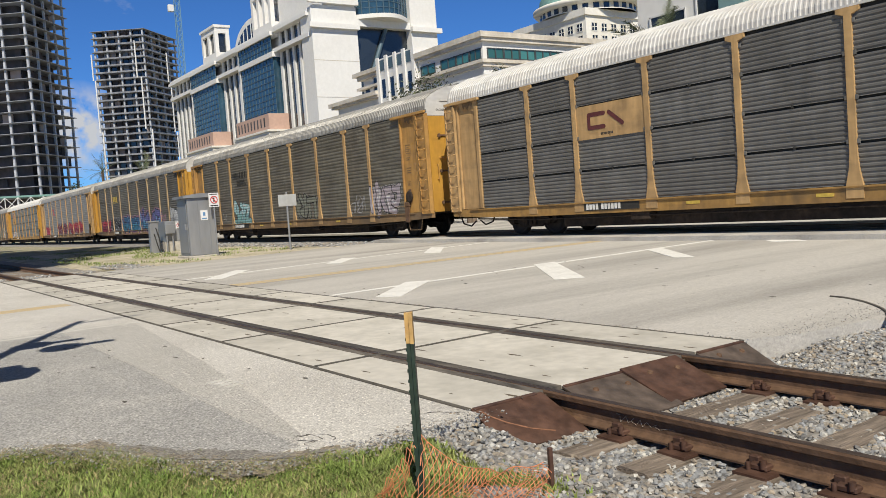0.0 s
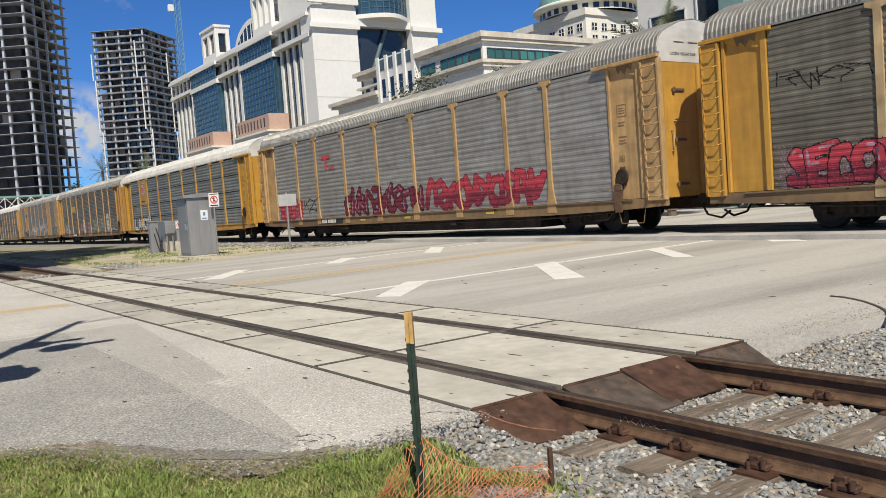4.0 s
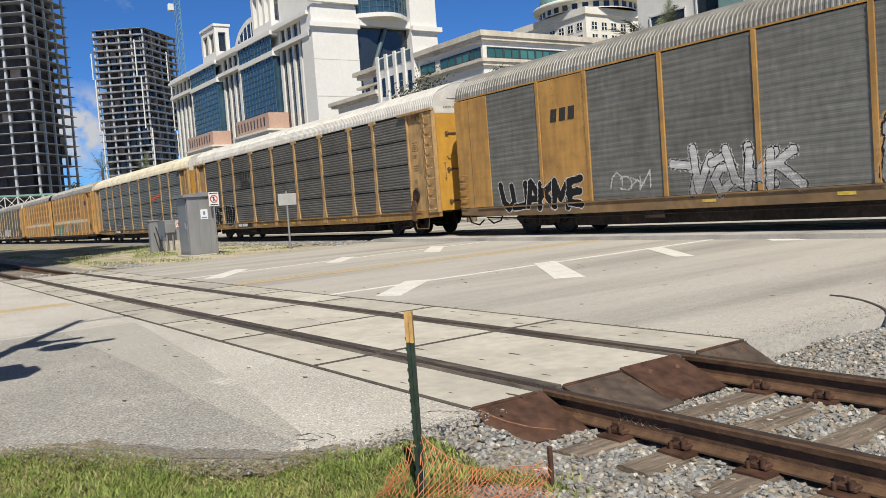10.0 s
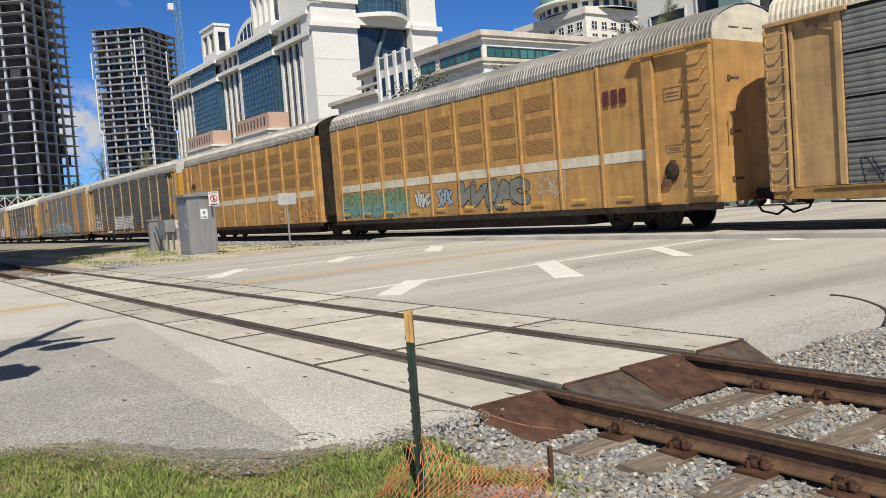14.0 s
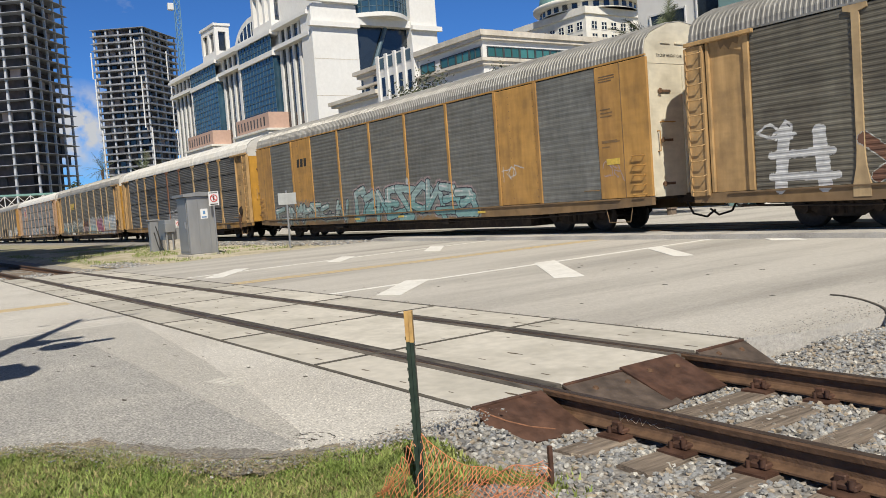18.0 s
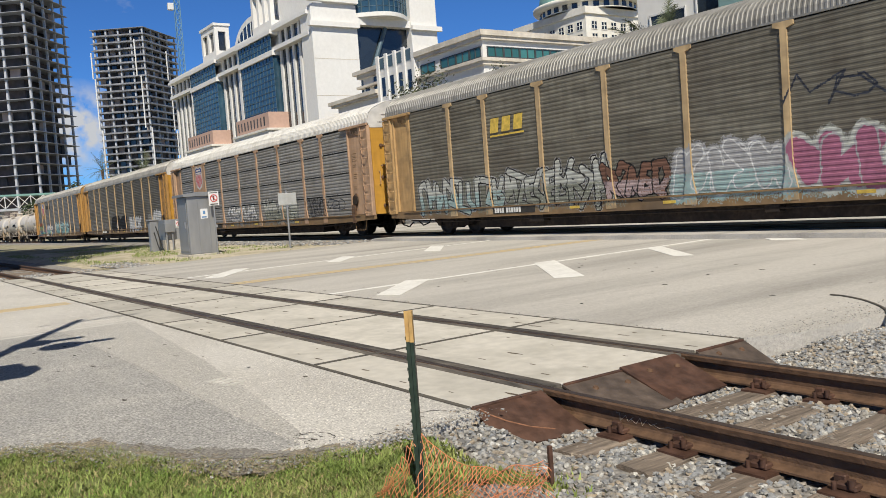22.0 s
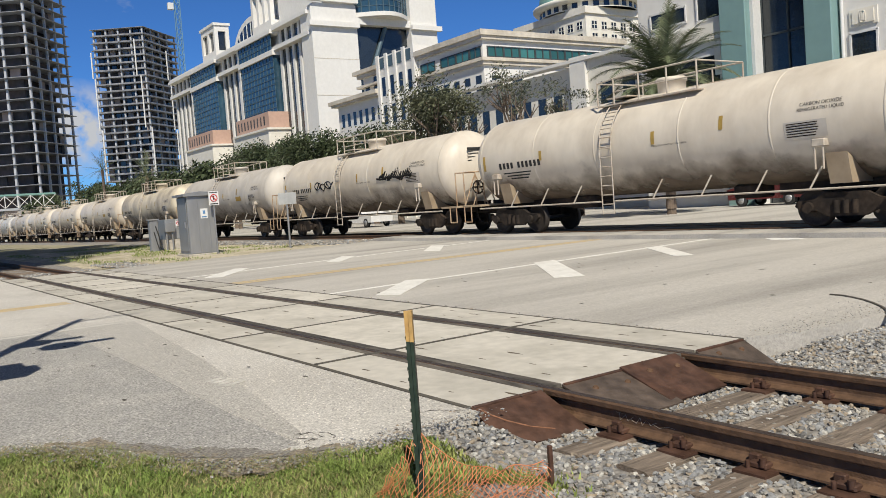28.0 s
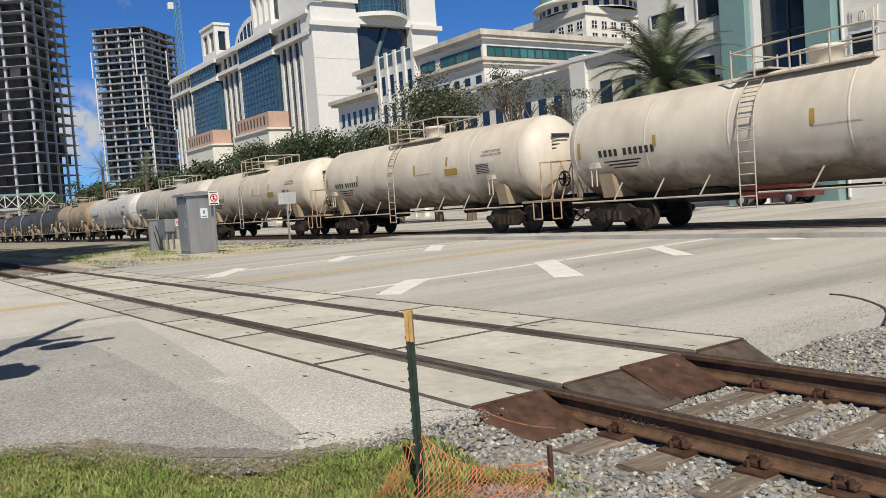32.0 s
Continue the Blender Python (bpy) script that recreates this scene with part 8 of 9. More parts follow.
# elevated walkway at the far end
walkway = thing("elevated_walkway", "raised walkway with pale truss sides and a green roof", "walkway")
part("roof", Mesh().box(-203, -197, 12, 34.5, 9.3, 9.7), DOME_TEAL, walkway, "flat green roof")
part("deck", Mesh().box(-203, -197, 12, 34.5, 6.2, 6.7), RAW_CONCRETE, walkway)
m = Mesh()
for k in range(9):
    y = 12 + 2.5 * k
    m.tube((-197, y, 6.7), (-197, y, 9.3), 0.12, n=4).tube((-197, y, 6.7), (-197, y + 2.5, 9.3), 0.09, n=4).tube((-197, y + 2.5, 6.7), (-197, y, 9.3), 0.09, n=4)
part("truss", m, FRAME_WHITE, walkway, "pale lattice truss")
for y in (14, 24, 33):
    part("pier", Mesh().box(-200.6, -199.4, y - 0.5, y + 0.5, -0.4, 6.2), RAW_CONCRETE, walkway)

# ---- trees ----
BARK = material("grey_brown_bark", (0.17, 0.13, 0.10), 0.95, grain=6, vary=0.35, bump=0.6, bump_scale=12, stretch=(3, 3, 0.6))
LEAF = island_tone(material("dark_oak_leaves", (0.045, 0.063, 0.03), 0.55, grain=1, stain=0.5, vary=0.2, second=(0.085, 0.10, 0.05), amount=0.6, bump=0, spec=0.3), 0.5, 1.6)
LEAF_DULL = island_tone(material("dull_olive_leaves", (0.075, 0.085, 0.05), 0.6, grain=1, stain=0.5, vary=0.2, second=(0.12, 0.115, 0.07), amount=0.6, bump=0, spec=0.3), 0.5, 1.5)
FROND = island_tone(material("palm_frond", (0.10, 0.125, 0.07), 0.5, grain=2, vary=0.2, second=(0.15, 0.15, 0.075), amount=0.6, bump=0, spec=0.4), 0.6, 1.5)


def tree(x, y, h, spread, seed, leaves=2600, size=0.26, mat=LEAF, label="dark green live oak with an uneven crown", gaps=0.35, z=-0.4, name="oak_tree"):
    rn = random.Random(seed)
    t = thing(name, label, "tree", "trees beyond the railway", at=(x, y, z))
    wood, tips = Mesh(), []

    def limb(a, d, length, r, depth):
        bend = Vector((rn.uniform(-0.3, 0.3), rn.uniform(-0.3, 0.3), rn.uniform(-0.05, 0.25)))
        mid = a + d * length * 0.5
        b = mid + (d + bend).normalized() * length * 0.5
        wood.tube(a, mid, r, r * 0.8, 6, False).tube(mid, b, r * 0.8, r * 0.55, 6, False)
        if depth == 0:
            tips.append((b, length))
            return
        tips.append((b, length * 0.6))
        for _ in range(rn.randint(2, 4) if depth > 1 else 3):
            nd = (d * 0.7 + Vector((rn.uniform(-1, 1) * spread / h * 1.9, rn.uniform(-1, 1) * spread / h * 1.9, rn.uniform(0.0, 0.7)))).normalized()
            limb(b, nd, length * rn.uniform(0.62, 0.85), r * 0.55, depth - 1)
    for _ in range(2):
        limb(Vector((rn.uniform(-0.2, 0.2), rn.uniform(-0.2, 0.2), -0.05)), Vector((rn.uniform(-0.12, 0.12), rn.uniform(-0.12, 0.12), 1)).normalized(), h * 0.30, 0.022 * h, 3)
    part("trunk", wood, BARK, t, "branching grey-brown trunk and limbs")
    top = max(p.z for p, _ in tips)
    k = (h * 0.93) / top
    crown = Mesh()
    for _ in range(leaves):
        p, l = rn.choice(tips)
        if noise.noise((p.x * 1.3 + seed, p.y * 1.3, p.z * 1.3)) < -gaps:
            continue
        rad = 0.55 + 0.32 * l if size > 0.1 else 0.22 + 0.16 * l
        q = Vector((p.x, p.y, p.z * (k if k > 1 else 1))) + Vector((rn.gauss(0, rad * 0.55), rn.gauss(0, rad * 0.55), rn.gauss(0, rad * 0.42)))
        n = Vector((rn.gauss(0, 1), rn.gauss(0, 1), rn.gauss(0.5, 1))).normalized()
        u = n.orthogonal().normalized() * size * rn.uniform(0.6, 1.3)
        w = n.cross(u).normalized() * size * rn.uniform(0.35, 0.7)
        crown.add([q - u, q - w * 0.8 + u * 0.1, q + u, q + w], [(0, 1, 2, 3)])
    tagged(part("crown", crown, mat, t, "crown of many small leaves"), kind="stuff")
    return t


for x, y, h, s, n, seed, mat in ((-86, 36, 9.2, 4.2, 2600, 1, LEAF), (-79, 35, 9.0, 4.2, 2600, 2, LEAF), (-72, 34, 8.0, 4.0, 2600, 3, LEAF), (-66, 34, 8.6, 4.0, 2400, 4, LEAF), (-60, 35, 8.0, 3.4, 2200, 5, LEAF),
                                 (-53, 33, 7.2, 3.4, 2400, 6, LEAF_DULL), (-48.5, 33.5, 9.6, 3.8, 3400, 7, LEAF_DULL), (-44, 33, 9.8, 3.6, 2900, 8, LEAF_DULL)):
    tree(x, y, h * 1.04, s, seed, int(n * (3.2 if mat is LEAF else 2.2)), 0.15 if mat is LEAF else 0.125, mat, gaps=0.35 if mat is LEAF else 0.15)
tree(-38.5, 33, 10.2, 3.2, 9, 2600, 0.085, LEAF_DULL, "thin half-bare tree with sparse leaves", 0.1)
tree(-35.0, 34, 8.6, 3.0, 19, 2200, 0.085, LEAF_DULL, "thin half-bare tree with sparse leaves", 0.1)
for k, (x, y, h) in enumerate(((-100, 38, 9), (-112, 38, 9.5), (-124, 40, 10), (-138, 38, 10), (-152, 40, 10.5), (-168, 38, 10), (-184, 40, 11), (-120, 30, 6), (-140, 29, 6.5), (-160, 28, 6.5), (-185, 29, 7.5), (-215, 34, 9), (-240, 40, 12), (-225, 48, 14), (-255, 60, 15))):
    tree(x, y, h, h * 0.62, 30 + k, 2600, 0.30, LEAF, "dark green roadside tree in a row", 0.3, name="roadside_tree")


def palm(x, y, trunk_h, length, seed, n=54, leaflets=44):
    rn = random.Random(seed)
    t = thing("palm_tree", "palm tree with long arching feathered fronds", "palm tree", "palms beyond the railway", at=(x, y, -0.4))
    m = Mesh()
    for k in range(12):
        z0, z1 = trunk_h * k / 12, trunk_h * (k + 1) / 12
        m.tube((0, 0, z0), (0, 0, z1), 0.24 + 0.03 * (k % 2), 0.22, 10, False)
    part("trunk", m, BARK, t, "ringed grey trunk")
    for f in range(n):
        az = 2.399 * f + rn.uniform(-0.2, 0.2)
        el = radians(80 - 112 * (f / n) ** 0.8 + rn.uniform(-8, 8))
        fm = Mesh()
        p = Vector((0, 0, 0))
        d = Vector((math.cos(az) * math.cos(el), math.sin(az) * math.cos(el), math.sin(el)))
        side = Vector((-math.sin(az), math.cos(az), 0))
        step = length / leaflets
        for j in range(leaflets):
            d = (d + Vector((0, 0, -0.018 - 0.02 * j / leaflets))).normalized()
            q = p + d * step
            fm.tube(p, q, 0.022 * (1 - j / leaflets) + 0.006, n=4, caps=False)
            ll = 0.62 * length / 3 * math.sin(math.pi * (0.12 + 0.86 * j / leaflets)) + 0.08
            for s in (-1, 1):
                tip = q + side * s * ll * 0.75 + d * ll * 0.7 + Vector((0, 0, -0.12 * ll + rn.uniform(-0.06, 0.06)))
                wv = d * 0.034
                fm.add([q - wv, q + wv, tip], [(0, 1, 2)])
            p = q
        part("frond", fm, FROND, t, "", (0, 0, trunk_h))
    return t


palm(-26.2, 31.5, 6.3, 4.1, 1, 78, 56)
palm(-100, 27.5, 7.4, 3.0, 2, 20, 22)
palm(-96, 37.0, 7.6, 2.6, 3, 18, 20)
palm(-150, 34.0, 11.5, 3.4, 4, 18, 18)


# ---- things beside the tracks ----
STEEL_BOX = material("galvanised_cabinet", (0.32, 0.325, 0.33), 0.45, metal=0.5, grain=3, stain=0.9, vary=0.08, second=(0.24, 0.245, 0.25), amount=0.6, bump=0.03, stretch=(1, 1, 0.3))
GREEN_POST = material("dark_green_post_paint", (0.022, 0.040, 0.028), 0.55, grain=20, vary=0.3, bump=0.1, second=(0.05, 0.05, 0.04), amount=0.4)
POST_TIP = material("ochre_post_tip", (0.56, 0.35, 0.13), 0.7, grain=25, stain=12, vary=0.15, second=(0.34, 0.19, 0.07), amount=0.6)
NET = island_tone(material("orange_plastic_net", (0.62, 0.22, 0.10), 0.55, grain=8, vary=0.12, bump=0, second=(0.70, 0.36, 0.22), amount=0.6), 0.8, 1.2)
SIGN_BACK = material("sign_sheet", (0.50, 0.51, 0.50), 0.45, metal=0.3, grain=6, vary=0.08, bump=0)
SIGN_RED = material("sign_red", (0.55, 0.05, 0.05), 0.5, bump=0)
SIGN_BLUE = material("sign_blue", (0.12, 0.25, 0.45), 0.5, bump=0)
CONCRETE_BASE = material("cabinet_base", (0.42, 0.39, 0.34), 0.9, grain=8, vary=0.15)

# tall signal cabinet
cab = thing("signal_cabinet", "tall grey metal signal cabinet with small notices on a concrete base", "cabinet")
CX, CY = -33.9, 11.25
part("body", Mesh().box(CX - 0.65, CX + 0.65, CY - 0.62, CY + 0.50, -0.12, 2.22, 0.02), STEEL_BOX, cab)
part("roof", Mesh().prism([(CY - 0.78, 2.22), (CY + 0.58, 2.22), (CY + 0.56, 2.34), (CY - 0.1, 2.40), (CY - 0.76, 2.32)], "x", CX - 0.75, CX + 0.75), STEEL_BOX, cab, "overhanging sheet roof")
part("door", Mesh().box(CX - 0.55, CX + 0.55, CY - 0.650, CY - 0.622, 0.0, 2.15, 0.008), STEEL_BOX, cab, "grey metal door on the shaded side")
part("door_handle", Mesh().box(CX + 0.35, CX + 0.40, CY - 0.70, CY - 0.65, 0.95, 1.2), STEEL_BOX, cab)
part("side_seam", Mesh().box(CX + 0.651, CX + 0.665, CY - 0.2, CY - 0.17, -0.1, 2.2).box(CX + 0.651, CX + 0.665, CY + 0.25, CY + 0.28, -0.1, 2.2), STEEL_BOX, cab)
n = part("notice", Mesh().box(CX + 0.655, CX + 0.665, CY - 0.10, CY + 0.20, 1.30, 1.70), FRAME_WHITE, cab, "small white notice with a blue mark")
part("notice_mark", Mesh().box(CX + 0.666, CX + 0.670, CY - 0.0, CY + 0.10, 1.48, 1.62).box(CX + 0.666, CX + 0.670, CY - 0.05, CY + 0.15, 1.34, 1.39), SIGN_BLUE, n)
part("base", Mesh().box(CX - 0.8, CX + 0.8, CY - 0.75, CY + 0.62, -0.30, -0.12, 0.02), CONCRETE_BASE, cab, "concrete base")


def no_trespass(parent, x, y, z, w=0.30):
    s = part("sign_plate", Mesh().box(x, x + 0.008, y - w / 2, y + w / 2, z, z + w * 1.35, 0.002), FRAME_WHITE, parent, "white prohibition sign with a red ring")
    ring = Mesh()
    cz = z + w * 0.70
    for k in range(16):
        a, b = 2 * math.pi * k / 16, 2 * math.pi * (k + 1) / 16
        r = w * 0.33
        ring.tube((x + 0.012, y + r * math.cos(a), cz + r * math.sin(a)), (x + 0.012, y + r * math.cos(b), cz + r * math.sin(b)), w * 0.05, n=4)
    ring.tube((x + 0.012, y - w * 0.23, cz + w * 0.23), (x + 0.012, y + w * 0.23, cz - w * 0.23), w * 0.045, n=4)
    part("ring", ring, SIGN_RED, s)
    part("mark", Mesh().box(x + 0.009, x + 0.013, y - w * 0.07, y + w * 0.07, cz - w * 0.22, cz + w * 0.2).box(x + 0.009, x + 0.012, y - w * 0.4, y + w * 0.4, z + w * 1.18, z + w * 1.26).box(x + 0.009, x + 0.012, y - w * 0.38, y + w * 0.38, z + w * 0.08, z + w * 0.18), BLACK, s)
    return s


sp = thing("sign_post", "prohibition sign on a thin steel post by the cabinet", "sign")
part("post", Mesh().tube((-32.9, 11.62, -0.25), (-32.9, 11.62, 2.32), 0.035, n=8), STEEL_BOX, sp)
no_trespass(sp, -32.86, 11.62, 1.80, 0.42)
# low cabinet group
lowc = thing("electric_cabinet", "low grey electric cabinet with a meter box and conduits", "cabinet")
part("body", Mesh().box(-44.6, -43.1, 12.55, 13.55, 0.35, 1.40, 0.02), STEEL_BOX, lowc)
part("base", Mesh().box(-44.6, -43.1, 12.5, 13.6, -0.3, 0.35), CONCRETE_BASE, lowc, "concrete base")
mb = part("meter_box", Mesh().box(-43.09, -42.75, 12.45, 12.95, 0.75, 1.22, 0.015), STEEL_BOX, lowc, "small grey meter box")
part("conduit", Mesh().tube((-42.9, 12.55, -0.25), (-42.9, 12.55, 0.76), 0.05, n=8).tube((-42.9, 12.85, -0.25), (-42.9, 12.85, 0.76), 0.04, n=8), STEEL_BOX, lowc, "conduits into the ground")
no_trespass(lowc, -43.08, 13.25, 0.95, 0.30)
ped = thing("pedestal_box", "slim grey utility pedestal with exposed wires", "utility box")
part("body", Mesh().box(-43.2, -42.85, 11.72, 12.15, -0.28, 1.38, 0.03), STEEL_BOX, ped)
part("cap", Mesh().box(-43.25, -42.8, 11.66, 12.2, 1.38, 1.46, 0.02), STEEL_BOX, ped)
part("wires", Mesh().path([(-42.8, 12.0, 1.1), (-42.72, 12.1, 0.6), (-42.75, 12.2, 0.1), (-42.6, 12.3, -0.2)], 0.03).path([(-42.8, 11.9, 0.8), (-42.7, 12.0, 0.2), (-42.6, 12.1, -0.2)], 0.03), BLACK, ped, "black hanging cables")
sg = thing("street_sign", "blank grey sign plate on a steel post in the verge", "sign")
part("post", Mesh().tube((-31.7, 14.27, -0.25), (-31.7, 14.27, 2.2), 0.045, n=8), STEEL_BOX, sg)
part("plate", Mesh().box(-31.66, -31.645, 13.88, 14.68, 1.62, 2.10, 0.004), SIGN_BACK, sg, "plain grey sign plate")

# steel post with its ochre tip and the plastic net at its foot
tp = thing("fence_post", "dark green steel fence post with an ochre tip and net", "post")
PX, PY = -3.30, 2.07
part("shaft", Mesh().prism([(-0.024, -0.012), (-0.004, -0.012), (-0.004, -0.034), (0.004, -0.034), (0.004, -0.012), (0.024, -0.012), (0.028, 0.004), (-0.028, 0.004)], "z", -0.30, 0.588), GREEN_POST, tp, at=(PX, PY, 0)).rotation_euler = (0, 0, radians(-38))
part("tip", Mesh().prism([(-0.025, -0.013), (-0.005, -0.013), (-0.005, -0.035), (0.005, -0.035), (0.005, -0.013), (0.025, -0.013), (0.029, 0.005), (-0.029, 0.005)], "z", 0.588, 0.735), POST_TIP, tp, "ochre painted tip", at=(PX, PY, 0)).rotation_euler = (0, 0, radians(-38))
for k in range(16):
    part("stud", lambda: Mesh().box(-0.006, 0.006, -0.038, -0.034, 0, 0.014), GREEN_POST, tp, "", (PX, PY, -0.15 + 0.05 * k), key="stud").rotation_euler = (0, 0, radians(-38))


def net_point(u, v):
    """The slumped net: its upper edge runs from the post down to the stones, the rest lies on the grass."""
    top = Vector((PX + 0.05 * u, PY + 0.72 * u, 0.14 - 0.44 * u ** 0.75))
    low = Vector((PX + 0.18 + 0.42 * u, PY - 0.30 + 0.62 * u, -0.19 - 0.10 * u))
    p = top.lerp(low, v)
    p.z += -0.13 * math.sin(math.pi * v) * (1 - u) + 0.03 * math.sin(11 * u + 2) * math.sin(8 * v + 1) * (0.4 + u)
    p.x += 0.03 * math.sin(9 * v + 6 * u)
    p.z = max(p.z, near_bed(p.x, p.y) + 0.035 + 0.012 * math.sin(23 * u + 17 * v), lawn_z(p.x, p.y) + 0.03 + 0.012 * math.sin(19 * u + 13 * v))
    return p


net = thing("safety_net", "slumped orange plastic safety net lying on the grass", "net")
nm = Mesh()
NU, NV = 25, 17
for i in range(NU):
    for j in range(NV):
        off = 0.5 if j % 2 else 0
        p = net_point((i + off) / NU, j / NV)
        for e in (net_point((i + off + 0.5) / NU, (j + 1) / NV), net_point(max(0, i + off - 0.5) / NU, (j + 1) / NV)):
            nm.tube(p, e, 0.0019, n=4, caps=False)
for v in (0.0, 1.0):
    for i in range(NU):
        nm.tube(net_point(i / NU, v), net_point((i + 1) / NU, v), 0.0028, n=4, caps=False)


def net_left(u, v):
    return Vector((PX - 0.03 - 0.10 * u + 0.02 * math.sin(6 * v), PY - 0.03 - 0.13 * u - 0.06 * v, -0.18 + (0.29 - 0.20 * u) * (1 - v) + 0.012 * math.sin(11 * u + 5 * v)))


for i in range(6):
    for j in range(8):
        off = 0.5 if j % 2 else 0
        p = net_left((i + off) / 6, j / 8)
        for e in (net_left((i + off + 0.5) / 6, (j + 1) / 8), net_left((i + off - 0.5) / 6, (j + 1) / 8)):
            nm.tube(p, e, 0.0020, n=4, caps=False)
part("mesh", nm, NET, net, "knotted orange plastic mesh")
st = thing("steel_stake", "short rusty steel stake in the stones", "stake")
part("stake", Mesh().box(-3.31, -3.285, 2.86, 2.885, -0.34, -0.10, 0.004), RUST_PLATE, st)

# crossing signal that stands beside the road: a mast with lamps, out of the picture, whose shadow lies on the asphalt
sig = thing("crossing_signal", "tall railway crossing signal mast with round lamps", "signal")
SX, SY = -6.7, -0.95
part("mast", Mesh().tube((SX, SY, -0.3), (SX, SY, 8.1), 0.15, 0.07, n=10), STEEL_BOX, sig)
for x, y, z, r in ((SX + 0.1, SY + 0.62, 4.85, 0.25), (-7.40, -0.46, 4.6, 0.25)):
    l = part("lamp", Mesh().lathe([(0, 0.0), (0, r), (0.03, r), (0.04, 0.12), (0.25, 0.10), (0.27, 0)], (x, y, z), (0.85, -0.4, 0.3), 18), BLACK, sig, "black round signal lamp")
    part("bracket", Mesh().tube((x, y, z), (x + 0.02, y + 0.58, z + 0.02), 0.085, 0.07, n=8), STEEL_BOX, l)
for x, y in ((-6.49, -0.30), (-6.81, -0.40)):
    part("sign_box", Mesh().box(x - 0.17, x + 0.17, y - 0.17, y + 0.17, 2.85, 3.3, 0.02), BLACK, sig, "black equipment box on the mast")
part("wire", Mesh().path([(SX, SY, 7.6), (SX - 0.1, SY + 0.5, 7.9), (SX, SY + 1.0, 7.75), (SX + 0.1, SY - 0.6, 8.0)], 0.018), BLACK, sig, "thin black wire")

# trees beside the near track, behind the camera's left
for k, (x, y, h) in enumerate(((-31.5, -2.4, 29), (-35.5, -2.0, 31), (-40.5, -1.4, 31), (-47, -0.4, 29), (-56, 0.8, 22), (-66, 2.0, 18), (-79, 2.2, 17))):
    tree(x, y, h, h * 0.17, 70 + k, 10000, 0.45, LEAF, "dark green tree beside the near track", 0.6, name="trackside_tree")


# parked cars seen under the train
CAR_MAROON = material("maroon_car_paint", (0.12, 0.03, 0.03), 0.25, bump=0, vary=0.03)
CAR_WHITE = material("white_car_paint", (0.70, 0.70, 0.70), 0.25, bump=0, vary=0.03)
CAR_SILVER = material("silver_car_paint", (0.40, 0.41, 0.42), 0.25, metal=0.4, bump=0, vary=0.03)
TYRE = material("tyre_rubber", (0.03, 0.03, 0.03), 0.85)
LAMP_RED = material("tail_lamp_red", (0.35, 0.02, 0.02), 0.3, bump=0)
LAMP_CLEAR = material("head_lamp_clear", (0.6, 0.6, 0.6), 0.15, bump=0)


def parked_car(x, y, paint, label):
    c = thing("parked_car", label, "car", "parked cars", at=(x, y, -0.145))
    prof = [(-2.2, 0.35), (2.2, 0.35), (2.25, 0.75), (1.9, 0.92), (1.0, 1.0), (0.35, 1.42), (-1.1, 1.45), (-1.8, 1.0), (-2.25, 0.9)]
    b = Mesh()
    rows = []
    for yy, k in ((-0.88, 0.96), (-0.80, 1.0), (0.80, 1.0), (0.88, 0.96)):
        rows.append([(px * k, yy, 0.35 + (pz - 0.35) * k) for px, pz in prof + prof[:1]])
    b.sweep(rows)
    b.add(rows[0][:-1], [tuple(range(len(prof)))])
    b.add(rows[-1][:-1], [tuple(range(len(prof) - 1, -1, -1))])
    part("body", b, paint, c)
    for s in (-1, 1):
        part("side_window", Mesh().prism([(0.85, 1.0), (0.3, 1.36), (-1.05, 1.38), (-1.55, 1.02)], "y", s * 0.885 - 0.004, s * 0.885 + 0.004), DARK_GLASS, c)
        for wx in (-1.35, 1.35):
            w = part("wheel", lambda: Mesh().lathe([(-0.1, 0.0), (-0.1, 0.28), (-0.09, 0.32), (0.09, 0.32), (0.1, 0.28), (0.1, 0)], (0, 0, 0), (0, 1, 0), 16), TYRE, c, "", (wx, s * 0.80, 0.32), key="car_wheel")
            part("rim", lambda: Mesh().lathe([(-0.11, 0), (-0.11, 0.19), (0.11, 0.19), (0.11, 0)], (0, 0, 0), (0, 1, 0), 12), CAR_SILVER, w, key="car_rim")
        part("headlight", Mesh().box(2.16, 2.24, s * 0.62 - 0.15, s * 0.62 + 0.15, 0.66, 0.80), LAMP_CLEAR, c)
        part("tail_light", Mesh().box(-2.25, -2.17, s * 0.66 - 0.12, s * 0.66 + 0.12, 0.74, 0.88), LAMP_RED, c)
    return c


parked_car(-25.0, 38.0, CAR_MAROON, "dark maroon parked car beyond the railway")
parked_car(-58.0, 29.5, CAR_SILVER, "silver parked car beyond the railway")
parked_car(-52.0, 29.5, CAR_WHITE, "white parked car beyond the railway")
slab("pavement", [(-120, 24.0), (-30.05, 24.0), (-30.05, 47), (-120, 47)], -0.15, ASPHALT_FAR, "pale paved yard beyond the railway", "pavement")
slab("pavement", [(-3.5, 24.0), (40, 24.0), (40, 39.9), (-3.5, 39.9)], -0.15, ASPHALT_FAR, "pale paved yard beyond the railway", "pavement")

# ---- grass, stones and litter ----
rn = random.Random(21)


